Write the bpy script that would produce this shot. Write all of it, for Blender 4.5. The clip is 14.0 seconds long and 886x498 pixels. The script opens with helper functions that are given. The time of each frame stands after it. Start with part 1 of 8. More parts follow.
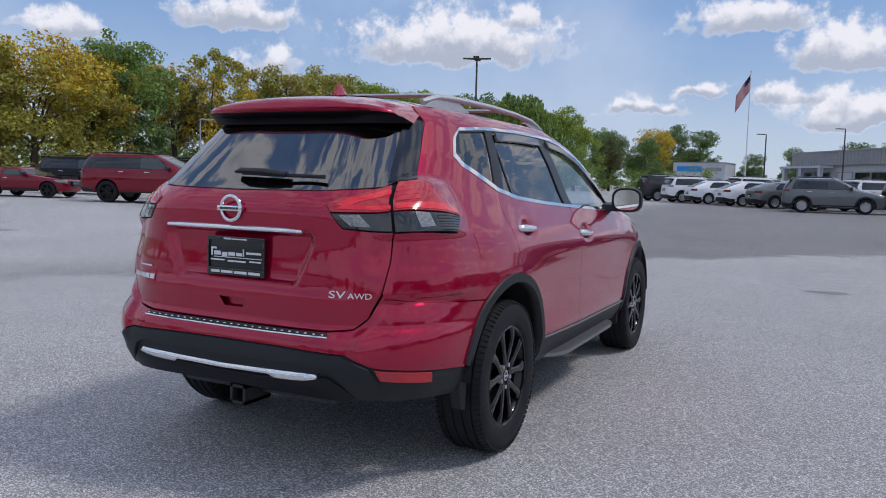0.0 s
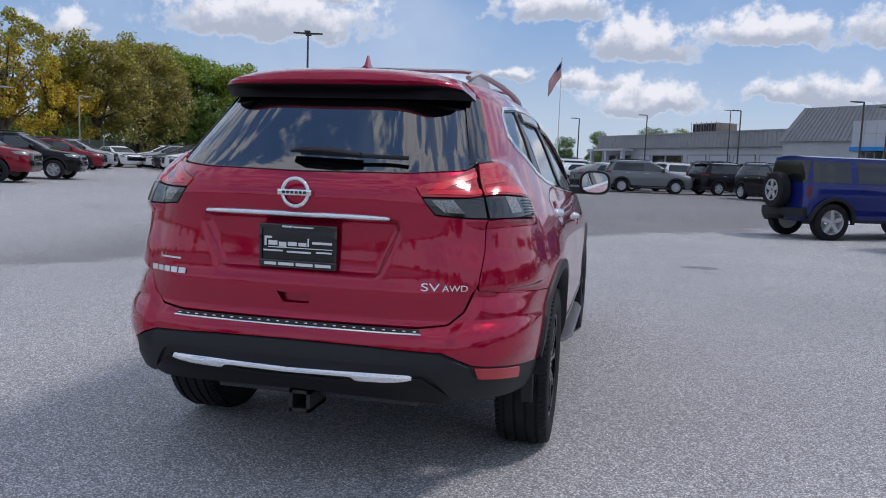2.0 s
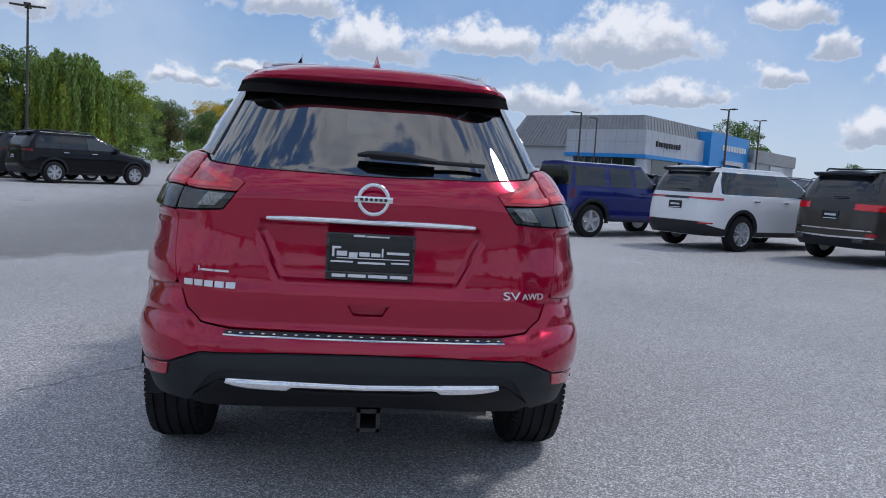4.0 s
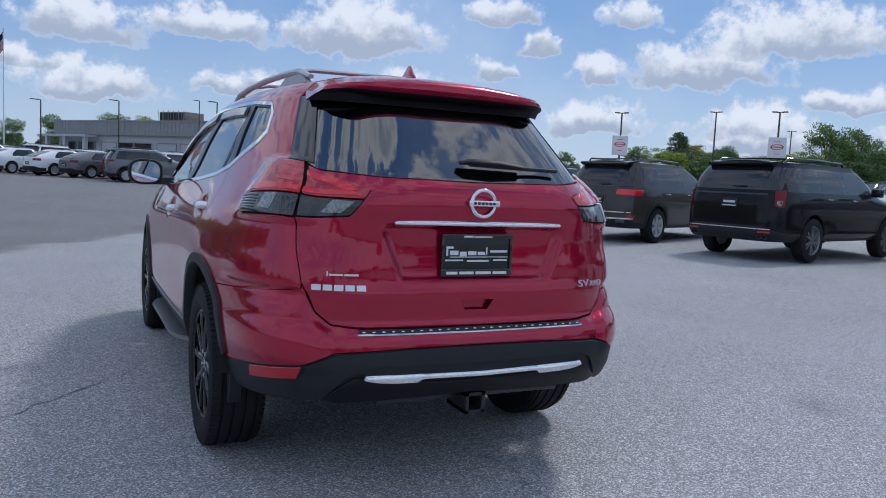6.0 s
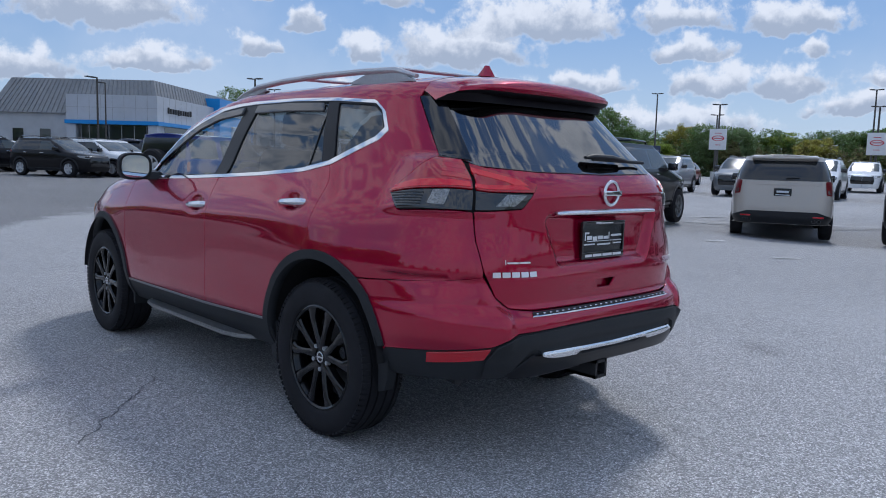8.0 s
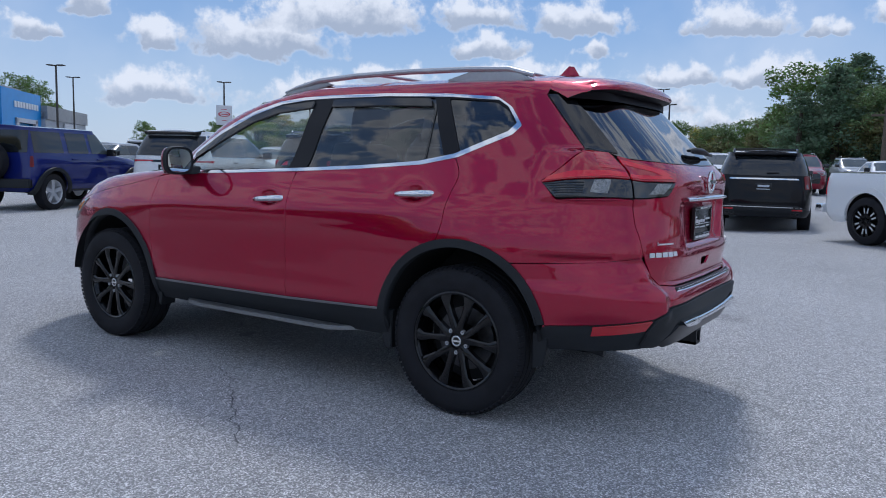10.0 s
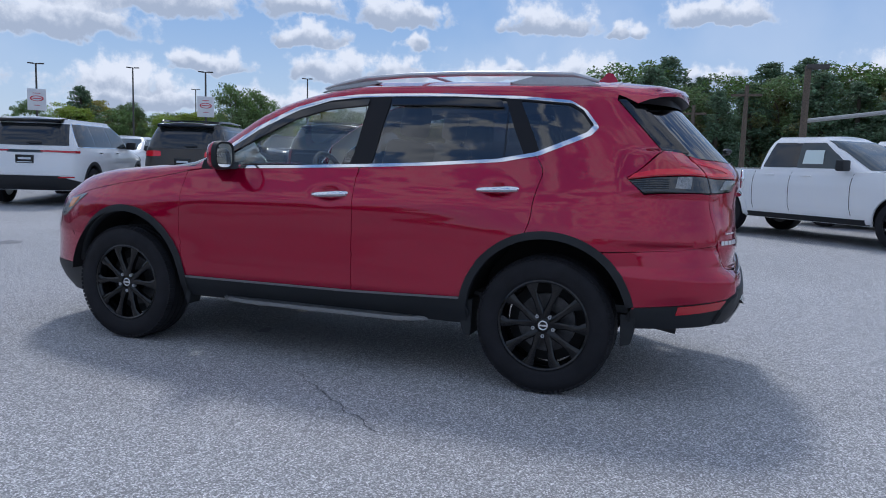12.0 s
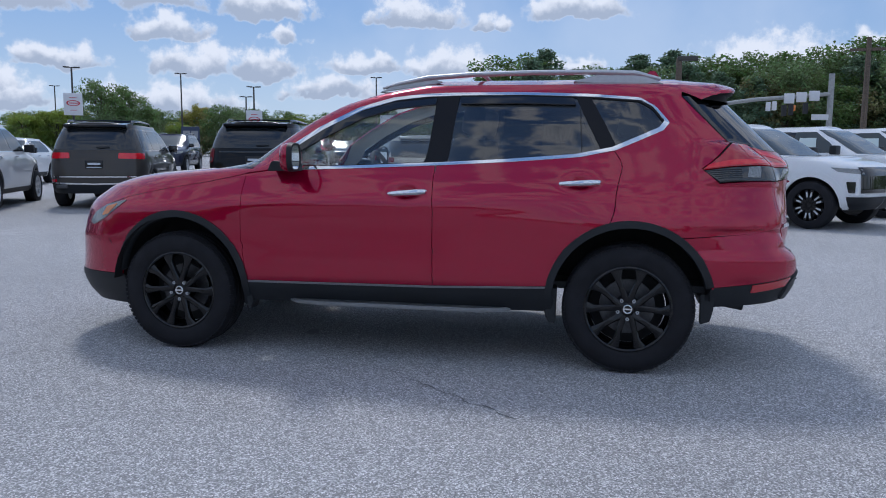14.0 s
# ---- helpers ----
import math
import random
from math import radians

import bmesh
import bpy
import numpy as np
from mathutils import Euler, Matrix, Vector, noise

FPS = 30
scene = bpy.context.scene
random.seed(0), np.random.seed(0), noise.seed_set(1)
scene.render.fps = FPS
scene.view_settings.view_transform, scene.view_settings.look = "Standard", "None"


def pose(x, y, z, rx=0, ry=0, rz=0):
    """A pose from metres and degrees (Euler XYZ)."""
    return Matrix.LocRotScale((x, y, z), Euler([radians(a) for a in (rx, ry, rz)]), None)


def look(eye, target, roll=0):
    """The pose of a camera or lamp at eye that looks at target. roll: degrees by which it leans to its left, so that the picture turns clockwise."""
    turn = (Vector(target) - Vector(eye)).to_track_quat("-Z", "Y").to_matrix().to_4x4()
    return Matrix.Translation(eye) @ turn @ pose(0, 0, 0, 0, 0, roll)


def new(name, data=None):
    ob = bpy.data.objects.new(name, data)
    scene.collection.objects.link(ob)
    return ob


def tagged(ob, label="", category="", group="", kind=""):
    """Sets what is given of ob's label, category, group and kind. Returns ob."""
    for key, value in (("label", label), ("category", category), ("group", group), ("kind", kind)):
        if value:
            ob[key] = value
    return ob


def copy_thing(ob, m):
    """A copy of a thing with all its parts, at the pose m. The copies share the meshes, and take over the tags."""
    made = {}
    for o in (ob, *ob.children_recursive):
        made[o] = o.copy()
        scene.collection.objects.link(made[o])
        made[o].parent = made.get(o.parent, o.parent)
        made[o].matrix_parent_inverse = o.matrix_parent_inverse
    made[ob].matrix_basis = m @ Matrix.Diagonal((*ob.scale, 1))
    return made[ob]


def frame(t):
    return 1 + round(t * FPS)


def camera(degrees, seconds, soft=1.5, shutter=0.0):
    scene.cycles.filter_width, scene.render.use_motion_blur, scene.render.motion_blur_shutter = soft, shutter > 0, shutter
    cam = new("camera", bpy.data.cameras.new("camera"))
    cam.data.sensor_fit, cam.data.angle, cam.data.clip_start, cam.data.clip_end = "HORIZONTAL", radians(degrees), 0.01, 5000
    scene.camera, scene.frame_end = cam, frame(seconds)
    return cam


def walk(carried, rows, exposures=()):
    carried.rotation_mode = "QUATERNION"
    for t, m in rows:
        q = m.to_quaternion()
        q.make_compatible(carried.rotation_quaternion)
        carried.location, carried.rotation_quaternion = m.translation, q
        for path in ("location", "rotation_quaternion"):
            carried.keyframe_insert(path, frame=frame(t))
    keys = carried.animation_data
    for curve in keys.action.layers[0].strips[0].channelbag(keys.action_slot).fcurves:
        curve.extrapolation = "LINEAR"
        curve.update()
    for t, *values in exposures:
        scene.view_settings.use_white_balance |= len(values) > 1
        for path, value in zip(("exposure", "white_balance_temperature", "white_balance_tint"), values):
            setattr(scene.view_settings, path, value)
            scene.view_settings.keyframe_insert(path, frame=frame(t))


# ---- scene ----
cam = camera(59.9, 14.0, 1.0)
PATH = [
    (0, (2.2, -3.376, 1.275), (1.313, -1.592, 1.102), 1.5),
    (0.5, (1.967, -3.357, 1.268), (1.166, -1.534, 1.083), 1.6),
    (1, (1.707, -3.356, 1.27), (1.01, -1.492, 1.072), 1.5),
    (1.5, (1.43, -3.508, 1.272), (0.849, -1.606, 1.064), 1.6),
    (2, (1.158, -3.536, 1.258), (0.713, -1.598, 1.045), 2.1),
    (2.5, (0.862, -3.531, 1.256), (0.565, -1.565, 1.047), 2.5),
    (3, (0.539, -3.657, 1.27), (0.409, -1.672, 1.068), 2.8),
    (3.5, (0.25, -3.613, 1.249), (0.3, -1.623, 1.053), 3.2),
    (6, (-1.421, -3.498, 1.236), (-0.546, -1.709, 1.052), 2.7),
    (6.5, (-1.744, -3.325, 1.241), (-0.738, -1.607, 1.048), 2.4),
    (7, (-2.13, -3.221, 1.23), (-0.999, -1.583, 1.029), 2.1),
    (7.5, (-2.458, -3.078, 1.232), (-1.214, -1.526, 1.021), 1.8),
    (8, (-2.806, -2.886, 1.253), (-1.454, -1.429, 1.033), 1.6),
    (8.5, (-3.168, -2.73, 1.277), (-1.723, -1.366, 1.043), 1.2),
    (9, (-3.413, -2.441, 1.250), (-1.888, -1.169, 1.019), 1.0),
    (11.5, (-4.63, -1.141, 1.202), (-2.801, -0.365, 0.972), 2.0),
    (12, (-4.747, -0.837, 1.211), (-2.88, -0.161, 0.976), 1.8),
    (12.5, (-4.93, -0.558, 1.232), (-3.031, 0.023, 0.996), 1.6),
    (13, (-4.985, -0.252, 1.208), (-3.061, 0.241, 0.97), 1.4),
    (13.5, (-5.06, -0.008, 1.215), (-3.119, 0.411, 0.973), 0.8),
    (14, (-5.185, 0.231, 1.214), (-3.235, 0.599, 0.967), 0.4),
]
walk(cam, [(t, look(e, a, r)) for t, e, a, r in PATH], [(0, 0.17, 6380, 15), (3.5, 0.14, 6250, 13), (6, 0.08, 5880, 11), (14, 0.10, 5850, 12)])

# ---- sky and sun ----
SUN_DIR = Vector((0.71, 0.34, 1.0)).normalized()

world = bpy.data.worlds.new("sky")
scene.world = world
world.use_nodes = True


def nodes_of(tree):
    """Short hands for building a node tree: add(type, **inputs) and link."""
    def add(kind, ins=None, **props):
        nd = tree.nodes.new(kind)
        for k, v in props.items():
            setattr(nd, k, v)
        for k, v in (ins or {}).items():
            if isinstance(v, bpy.types.NodeSocket):
                tree.links.new(v, nd.inputs[k])
            else:
                nd.inputs[k].default_value = v
        return nd
    return add


# fair-weather heaps round the horizon, by compass: bearing, height of the flat base, half width and height of the dome, in degrees
HEAPS_NORTH_WEST = ((142, 9.0, 3.0, 1.8), (131.4, 10.7, 4.7, 2.2), (129.2, 7.4, 2.6, 2.3), (116, 9.1, 8.3, 3.5), (111, 11.5, 1.3, 2.0), (102.6, 5.3, 3.1, 1.0), (98.3, 6.4, 1.8, 0.9), (93, 6.0, 2.0, 1.2))
HEAPS_NORTH = ((95.4, 11.0, 4.2, 2.0), (89.5, 8.4, 4.6, 3.0), (88.5, 4.6, 4.5, 2.4), (81, 9.1, 4.4, 2.2), (76.9, 5.3, 5.2, 1.8), (70.5, 9.2, 6.2, 3.6), (68, 6.1, 4.0, 1.5))
HEAPS_NORTH_EAST = ((60.9, 7.4, 2.1, 1.4), (60.6, 11.5, 2.7, 1.7), (57.5, 9.5, 1.6, 1.6), (53.5, 7.7, 1.9, 1.8), (53.4, 4.0, 3.8, 2.0), (51.2, 11.3, 2.0, 1.9), (46.3, 7.6, 5.4, 2.9), (43, 4.1, 3.9, 2.3),
                    (41.9, 2.7, 5.1, 2.2), (40.9, 9.7, 6.6, 3.4), (36.8, 5.6, 3.1, 1.3))
HEAPS_EAST = ((31.2, 10.0, 3.3, 2.0), (30.3, 7.9, 2.7, 1.6), (30.2, 3.1, 6.2, 1.7), (28.4, 5.5, 3.3, 2.0), (23.2, 5.8, 2.6, 1.9), (23.5, 9.6, 3.7, 2.0), (22.0, 7.9, 1.3, 0.9), (18.7, 4.1, 3.7, 1.6), (17, 5.9, 3.3, 1.3),
              (13.7, 2.5, 3.6, 2.0), (12.4, 9.2, 3.9, 2.1), (10.4, 5.8, 3.7, 1.8), (7.4, 8.8, 1.2, 1.0), (1.4, 9.8, 3.8, 1.7), (1.2, 5.7, 2.4, 1.2), (-12, 5.4, 6.0, 3.0), (-18, 6.8, 1.9, 1.2))


def build_sky():
    tree = world.node_tree
    tree.nodes.clear()
    add = nodes_of(tree)
    out = add("ShaderNodeOutputWorld")
    sky = add("ShaderNodeTexSky", sky_type='NISHITA', sun_disc=False, sun_elevation=math.asin(SUN_DIR.z),
              sun_rotation=math.atan2(SUN_DIR.x, SUN_DIR.y), altitude=100, air_density=1.0, dust_density=0.6, ozone_density=2.0)
    way = add("ShaderNodeTexCoord").outputs["Generated"]
    xyz = add("ShaderNodeSeparateXYZ", {0: way})

    def m(op, a, b=0.0, c=0.0):
        return add("ShaderNodeMath", {0: a, 1: b, 2: c}, operation=op).outputs[0]

    def vm(op, a, b=(0, 0, 0), c=(0, 0, 0), out="Vector"):
        ins = {0: a, 1: b}
        if op == 'MULTIPLY_ADD':
            ins[2] = c
        return add("ShaderNodeVectorMath", ins, operation=op).outputs[out]

    def rng(v, a, b, c=0.0, d=1.0):
        return add("ShaderNodeMapRange", {0: v, 1: a, 2: b, 3: c, 4: d}, interpolation_type='SMOOTHSTEP').outputs[0]

    def mix(f, a, b):
        return add("ShaderNodeMix", {0: f, 6: a, 7: b}, data_type='RGBA').outputs[2]

    def fbm(v, scale, detail, rough=0.55):
        return add("ShaderNodeTexNoise", {"Vector": v, "Scale": scale, "Detail": detail, "Roughness": rough})
    az = m('MULTIPLY', m('ARCTAN2', xyz.outputs[1], xyz.outputs[0]), 180 / math.pi)
    el = m('MULTIPLY', m('ARCSINE', xyz.outputs[2]), 180 / math.pi)
    zc = m('MAXIMUM', xyz.outputs[2], 0.0)
    # the heaps, their outlines broken up by billows
    place = add("ShaderNodeCombineXYZ", {0: az, 1: el}).outputs[0]
    billow = vm('SUBTRACT', fbm(way, 22.0, 3.0).outputs["Color"], (0.5, 0.5, 0.5))
    place = vm('MULTIPLY_ADD', billow, (5.5, 2.4, 0.0), place)
    near = weight = lift = None
    for a, base, w, h in HEAPS_NORTH_WEST + HEAPS_NORTH + HEAPS_NORTH_EAST + HEAPS_EAST:
        q = vm('MULTIPLY_ADD', place, (1 / w, 1 / h, 0), (-a / w, -base / h, 0))
        up = vm('DOT_PRODUCT', q, (0, 1, 0), out="Value")
        q = vm('MAXIMUM', q, vm('MULTIPLY', q, (1, -4.2, 0)))
        r = vm('LENGTH', q, out="Value")
        share = m('MAXIMUM', m('SUBTRACT', 1.25, r), 0.0)
        near = r if near is None else m('SMOOTH_MIN', near, r, 0.2)
        weight = share if weight is None else m('ADD', weight, share)
        lift = m('MULTIPLY', share, up) if lift is None else m('MULTIPLY_ADD', share, up, lift)
    curl = m('SUBTRACT', fbm(way, 48.0, 8.0, 0.62).outputs["Fac"], 0.5)
    body = m('SUBTRACT', 1.0, near)
    heap = m('ADD', body, m('MULTIPLY', curl, 1.5))
    heap_mask = m('POWER', rng(heap, -0.16, 0.36), 1.25)
    lift = m('ADD', m('DIVIDE', lift, m('MAXIMUM', weight, 0.01)), m('MULTIPLY', curl, 0.9))
    heap_core = m('MULTIPLY', rng(m('ADD', body, m('MULTIPLY', curl, 0.8)), -0.9, -0.1), rng(lift, 0.02, 0.55, 1.0, 0.0))
    # a broken deck over the rest of the sky: a plane overhead, so that its lumps shrink towards the horizon
    w = m('DIVIDE', 1.0, m('ADD', zc, 0.27))
    plane = add("ShaderNodeCombineXYZ", {0: m('MULTIPLY', xyz.outputs[0], w), 1: m('MULTIPLY', xyz.outputs[1], w), 2: 3.7}).outputs[0]
    deck = m('ADD', fbm(plane, 10.0, 9.0, 0.56).outputs["Fac"], m('MULTIPLY', m('SUBTRACT', fbm(plane, 0.9, 2.0).outputs["Fac"], 0.5), 0.35))
    deck_mask = rng(deck, 0.485, 0.565)
    deck_core = rng(deck, 0.55, 0.74)
    aside = m('ABSOLUTE', m('SUBTRACT', az, 64.0))
    rest = m('MAXIMUM', rng(el, 13.0, 17.0), rng(aside, 84.0, 92.0))
    mask = m('MAXIMUM', heap_mask, m('MULTIPLY', deck_mask, rest))
    core = m('MAXIMUM', m('MULTIPLY', heap_core, heap_mask), m('MULTIPLY', deck_core, rest))
    # white rims and tops, grey-blue bases
    shade = mix(core, (8.7, 8.9, 9.3, 1), (4.5, 5.1, 6.1, 1))
    haze = rng(zc, 0.0, 0.22)
    clear = mix(haze, (5.3, 6.5, 7.9, 1), (2.5, 4.2, 7.0, 1))
    clear = mix(rng(zc, 0.3, 0.9), clear, (1.3, 2.6, 5.6, 1))
    blue = mix(0.8, sky.outputs[0], clear)
    veil = rng(fbm(way, 3.2, 5.0).outputs["Fac"], 0.42, 0.75, 0.0, 0.45)
    blue = mix(veil, blue, (6.6, 7.4, 8.6, 1))
    bg = add("ShaderNodeBackground", {0: mix(mask, blue, shade), 1: 0.085})
    tree.links.new(bg.outputs[0], out.inputs[0])


build_sky()
sun = new("sun", bpy.data.lights.new("sun", "SUN"))
sun.data.energy, sun.data.angle, sun.data.color = 1.32, radians(9), (1.0, 0.95, 0.88)
sun.matrix_world = look(SUN_DIR * 100, (0, 0, 0))


# ---- materials ----
def principled(name, color, rough=0.5, metal=0.0, **ins):
    mat = bpy.data.materials.new(name)
    mat.use_nodes = True
    b = mat.node_tree.nodes["Principled BSDF"]
    b.inputs["Base Color"].default_value = (*color, 1)
    b.inputs["Roughness"].default_value = rough
    b.inputs["Metallic"].default_value = metal
    for k, v in ins.items():
        b.inputs[k.replace("_", " ")].default_value = v
    return mat


def grain(mat, scale, amount, bump=0.0, bump_dist=0.002, rough=0.0, coarse=None, coords="Object"):
    """Breaks a flat colour up at a fine and, if given, a coarse size, and adds relief."""
    tree = mat.node_tree
    add = nodes_of(tree)
    b = tree.nodes["Principled BSDF"]
    col = tuple(b.inputs["Base Color"].default_value)
    co = add("ShaderNodeTexCoord").outputs[coords]
    fine = add("ShaderNodeTexNoise", {"Vector": co, "Scale": scale, "Detail": 5.0, "Roughness": 0.6}).outputs["Fac"]
    f = add("ShaderNodeMapRange", {0: fine, 1: 0.3, 2: 0.7, 3: 1 - amount, 4: 1 + amount}).outputs[0]
    if coarse:
        big = add("ShaderNodeTexNoise", {"Vector": co, "Scale": coarse[0], "Detail": 3.0}).outputs["Fac"]
        g = add("ShaderNodeMapRange", {0: big, 1: 0.3, 2: 0.7, 3: 1 - coarse[1], 4: 1 + coarse[1]}).outputs[0]
        f = add("ShaderNodeMath", {0: f, 1: g}, operation='MULTIPLY').outputs[0]
    mul = add("ShaderNodeVectorMath", {0: col[:3], 3: f}, operation='SCALE')
    tree.links.new(mul.outputs[0], b.inputs["Base Color"])
    if rough:
        base = b.inputs["Roughness"].default_value
        r = add("ShaderNodeMapRange", {0: fine, 1: 0.3, 2: 0.7, 3: max(base - rough, 0), 4: min(base + rough, 1)}).outputs[0]
        tree.links.new(r, b.inputs["Roughness"])
    if bump:
        bp = add("ShaderNodeBump", {"Strength": bump, "Distance": bump_dist, "Height": fine})
        tree.links.new(bp.outputs[0], b.inputs["Normal"])
    return mat


def car_paint(name, color, metal=0.35, rough=0.36, coat=1.6):
    mat = principled(name, color, rough, metal, Coat_Weight=1.0, Coat_Roughness=0.025, Coat_IOR=coat, Specular_IOR_Level=0.05)
    tree = mat.node_tree
    add = nodes_of(tree)
    b = tree.nodes["Principled BSDF"]
    co = add("ShaderNodeTexCoord").outputs["Object"]
    flake = add("ShaderNodeTexNoise", {"Vector": co, "Scale": 900.0, "Detail": 2.0}).outputs["Fac"]
    dust = add("ShaderNodeTexNoise", {"Vector": co, "Scale": 2.3, "Detail": 6.0, "Roughness": 0.65}).outputs["Fac"]
    f = add("ShaderNodeMapRange", {0: flake, 1: 0.25, 2: 0.75, 3: 0.8, 4: 1.2}).outputs[0]
    mul = add("ShaderNodeVectorMath", {0: color, 3: f}, operation='SCALE')
    tree.links.new(mul.outputs[0], b.inputs["Base Color"])
    r = add("ShaderNodeMapRange", {0: dust, 1: 0.35, 2: 0.75, 3: 0.015, 4: 0.06}).outputs[0]
    tree.links.new(r, b.inputs["Coat Roughness"])
    return mat


def window_glass(name, tint, gloss=1.0):
    """A thin tinted pane: see-through, with a mirror layer that grows at grazing angles."""
    mat = bpy.data.materials.new(name)
    mat.use_nodes = True
    tree = mat.node_tree
    tree.nodes.clear()
    add = nodes_of(tree)
    graze = add("ShaderNodeLayerWeight", {"Blend": 0.5}).outputs["Facing"]
    steep = add("ShaderNodeMath", {0: graze, 1: 4.6}, operation='POWER').outputs[0]
    k = add("ShaderNodeMapRange", {0: steep, 1: 0.0, 2: 1.0, 3: 0.045 * gloss, 4: 0.95})
    mix = add("ShaderNodeMixShader", {0: k.outputs[0], 1: add("ShaderNodeBsdfTransparent", {0: (*tint, 1)}).outputs[0],
                                      2: add("ShaderNodeBsdfGlossy", {0: (1, 1, 1, 1), 1: 0.01}).outputs[0]})
    out = add("ShaderNodeOutputMaterial")
    tree.links.new(mix.outputs[0], out.inputs[0])
    return mat


RED = car_paint("red_pearl_paint", (0.39, 0.0002, 0.034), 0.55, 0.25, 1.56)
CLAD = grain(principled("black_textured_plastic", (0.017, 0.019, 0.022), 0.52, 0, Specular_IOR_Level=0.35), 380, 0.25, 0.25, 0.0006, 0.06, (3, 0.15))
PLASTIC = grain(principled("dark_grey_plastic", (0.02, 0.02, 0.022), 0.6), 60, 0.2)
GLOSS_BLACK = principled("gloss_black", (0.006, 0.006, 0.007), 0.08, 0, Coat_Weight=0.6, Coat_Roughness=0.03)
RUBBER = grain(principled("tyre_rubber", (0.014, 0.014, 0.017), 0.7, 0, Specular_IOR_Level=0.25), 140, 0.3, 0.3, 0.001, 0.1, (9, 0.25))
BADGE = principled("badge_silver", (0.78, 0.79, 0.81), 0.35, 0.6)
CHROME = principled("chrome", (0.82, 0.83, 0.85), 0.07, 1.0)
SATIN = grain(principled("satin_aluminium", (0.52, 0.53, 0.55), 0.36, 0.45), 40, 0.06)
DARK_SATIN = grain(principled("dark_grey_aluminium", (0.26, 0.265, 0.27), 0.4, 0.7), 40, 0.1)
WHEEL_BLACK = principled("wheel_gloss_black", (0.004, 0.004, 0.005), 0.22, 0.0, Specular_IOR_Level=0.3, Coat_Weight=0.35, Coat_Roughness=0.04)
# near black: the deep shade under the spoiler lip is put into this colour
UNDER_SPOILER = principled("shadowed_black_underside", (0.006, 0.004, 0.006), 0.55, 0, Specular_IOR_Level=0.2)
STEEL = grain(principled("brake_steel", (0.10, 0.10, 0.105), 0.4, 0.9), 60, 0.2)
DARK = principled("unlit_underside", (0.012, 0.012, 0.013), 0.85)
CLEAR_GLASS = window_glass("clear_side_glass", (0.92, 0.96, 0.95), 2.1)
TINT_GLASS = window_glass("tinted_glass", (0.17, 0.185, 0.20), 2.2)
SCREEN_GLASS = window_glass("windscreen_glass", (0.86, 0.91, 0.89), 1.0)
REAR_GLASS = window_glass("dark_mirroring_glass", (0.03, 0.035, 0.040), 4.2)
PILLAR_BLACK = principled("satin_black_trim", (0.008, 0.008, 0.010), 0.28, 0, Specular_IOR_Level=0.25)
RIM_SILVER = grain(principled("painted_silver_rim", (0.60, 0.61, 0.63), 0.35, 0.35), 30, 0.08)
LENS_RED_MID = principled("mid_red_lens", (0.44, 0.001, 0.012), 0.12, 0, Coat_Weight=1.0, Coat_Roughness=0.04)
LENS_RED = principled("red_lens", (0.78, 0.001, 0.014), 0.2, 0, Coat_Weight=1.0, Coat_Roughness=0.04)
LENS_RED_DEEP = principled("deep_red_lens", (0.48, 0.003, 0.014), 0.12, 0, Coat_Weight=1.0, Coat_Roughness=0.04)
LENS_RED_GLOW = principled("lit_red_lens_bars", (0.55, 0.001, 0.012), 0.2, 0, Coat_Weight=1.0, Coat_Roughness=0.04)
LENS_RIB = principled("smoked_lens_rib", (0.035, 0.038, 0.04), 0.3, 0.2)
LENS_SMOKE = principled("smoked_clear_lens", (0.012, 0.014, 0.015), 0.14, 0.0, Coat_Weight=1.0, Coat_Roughness=0.02)
LENS_CLEAR = grain(principled("clear_lens_reflector", (0.24, 0.245, 0.24), 0.25, 0.4, Coat_Weight=1.0, Coat_Roughness=0.05), 130, 0.7)
AMBER = principled("amber_lens", (0.75, 0.22, 0.03), 0.15, 0, Coat_Weight=1.0)
SEAT_CLOTH = grain(principled("beige_grey_seat_cloth", (0.66, 0.63, 0.56), 0.85), 220, 0.2, 0.3, 0.001)
TRIM_IN = grain(principled("charcoal_interior_trim", (0.05, 0.05, 0.052), 0.7), 120, 0.2)
PLATE_BLACK = principled("plate_black", (0.012, 0.013, 0.014), 0.25)
PRINT_WHITE = principled("white_print", (0.75, 0.75, 0.76), 0.4)
PLATE_WHITE = grain(principled("white_plate", (0.62, 0.66, 0.72), 0.4), 30, 0.08)
WHITE_PAPER = principled("white_paper", (0.66, 0.76, 0.74), 0.6)


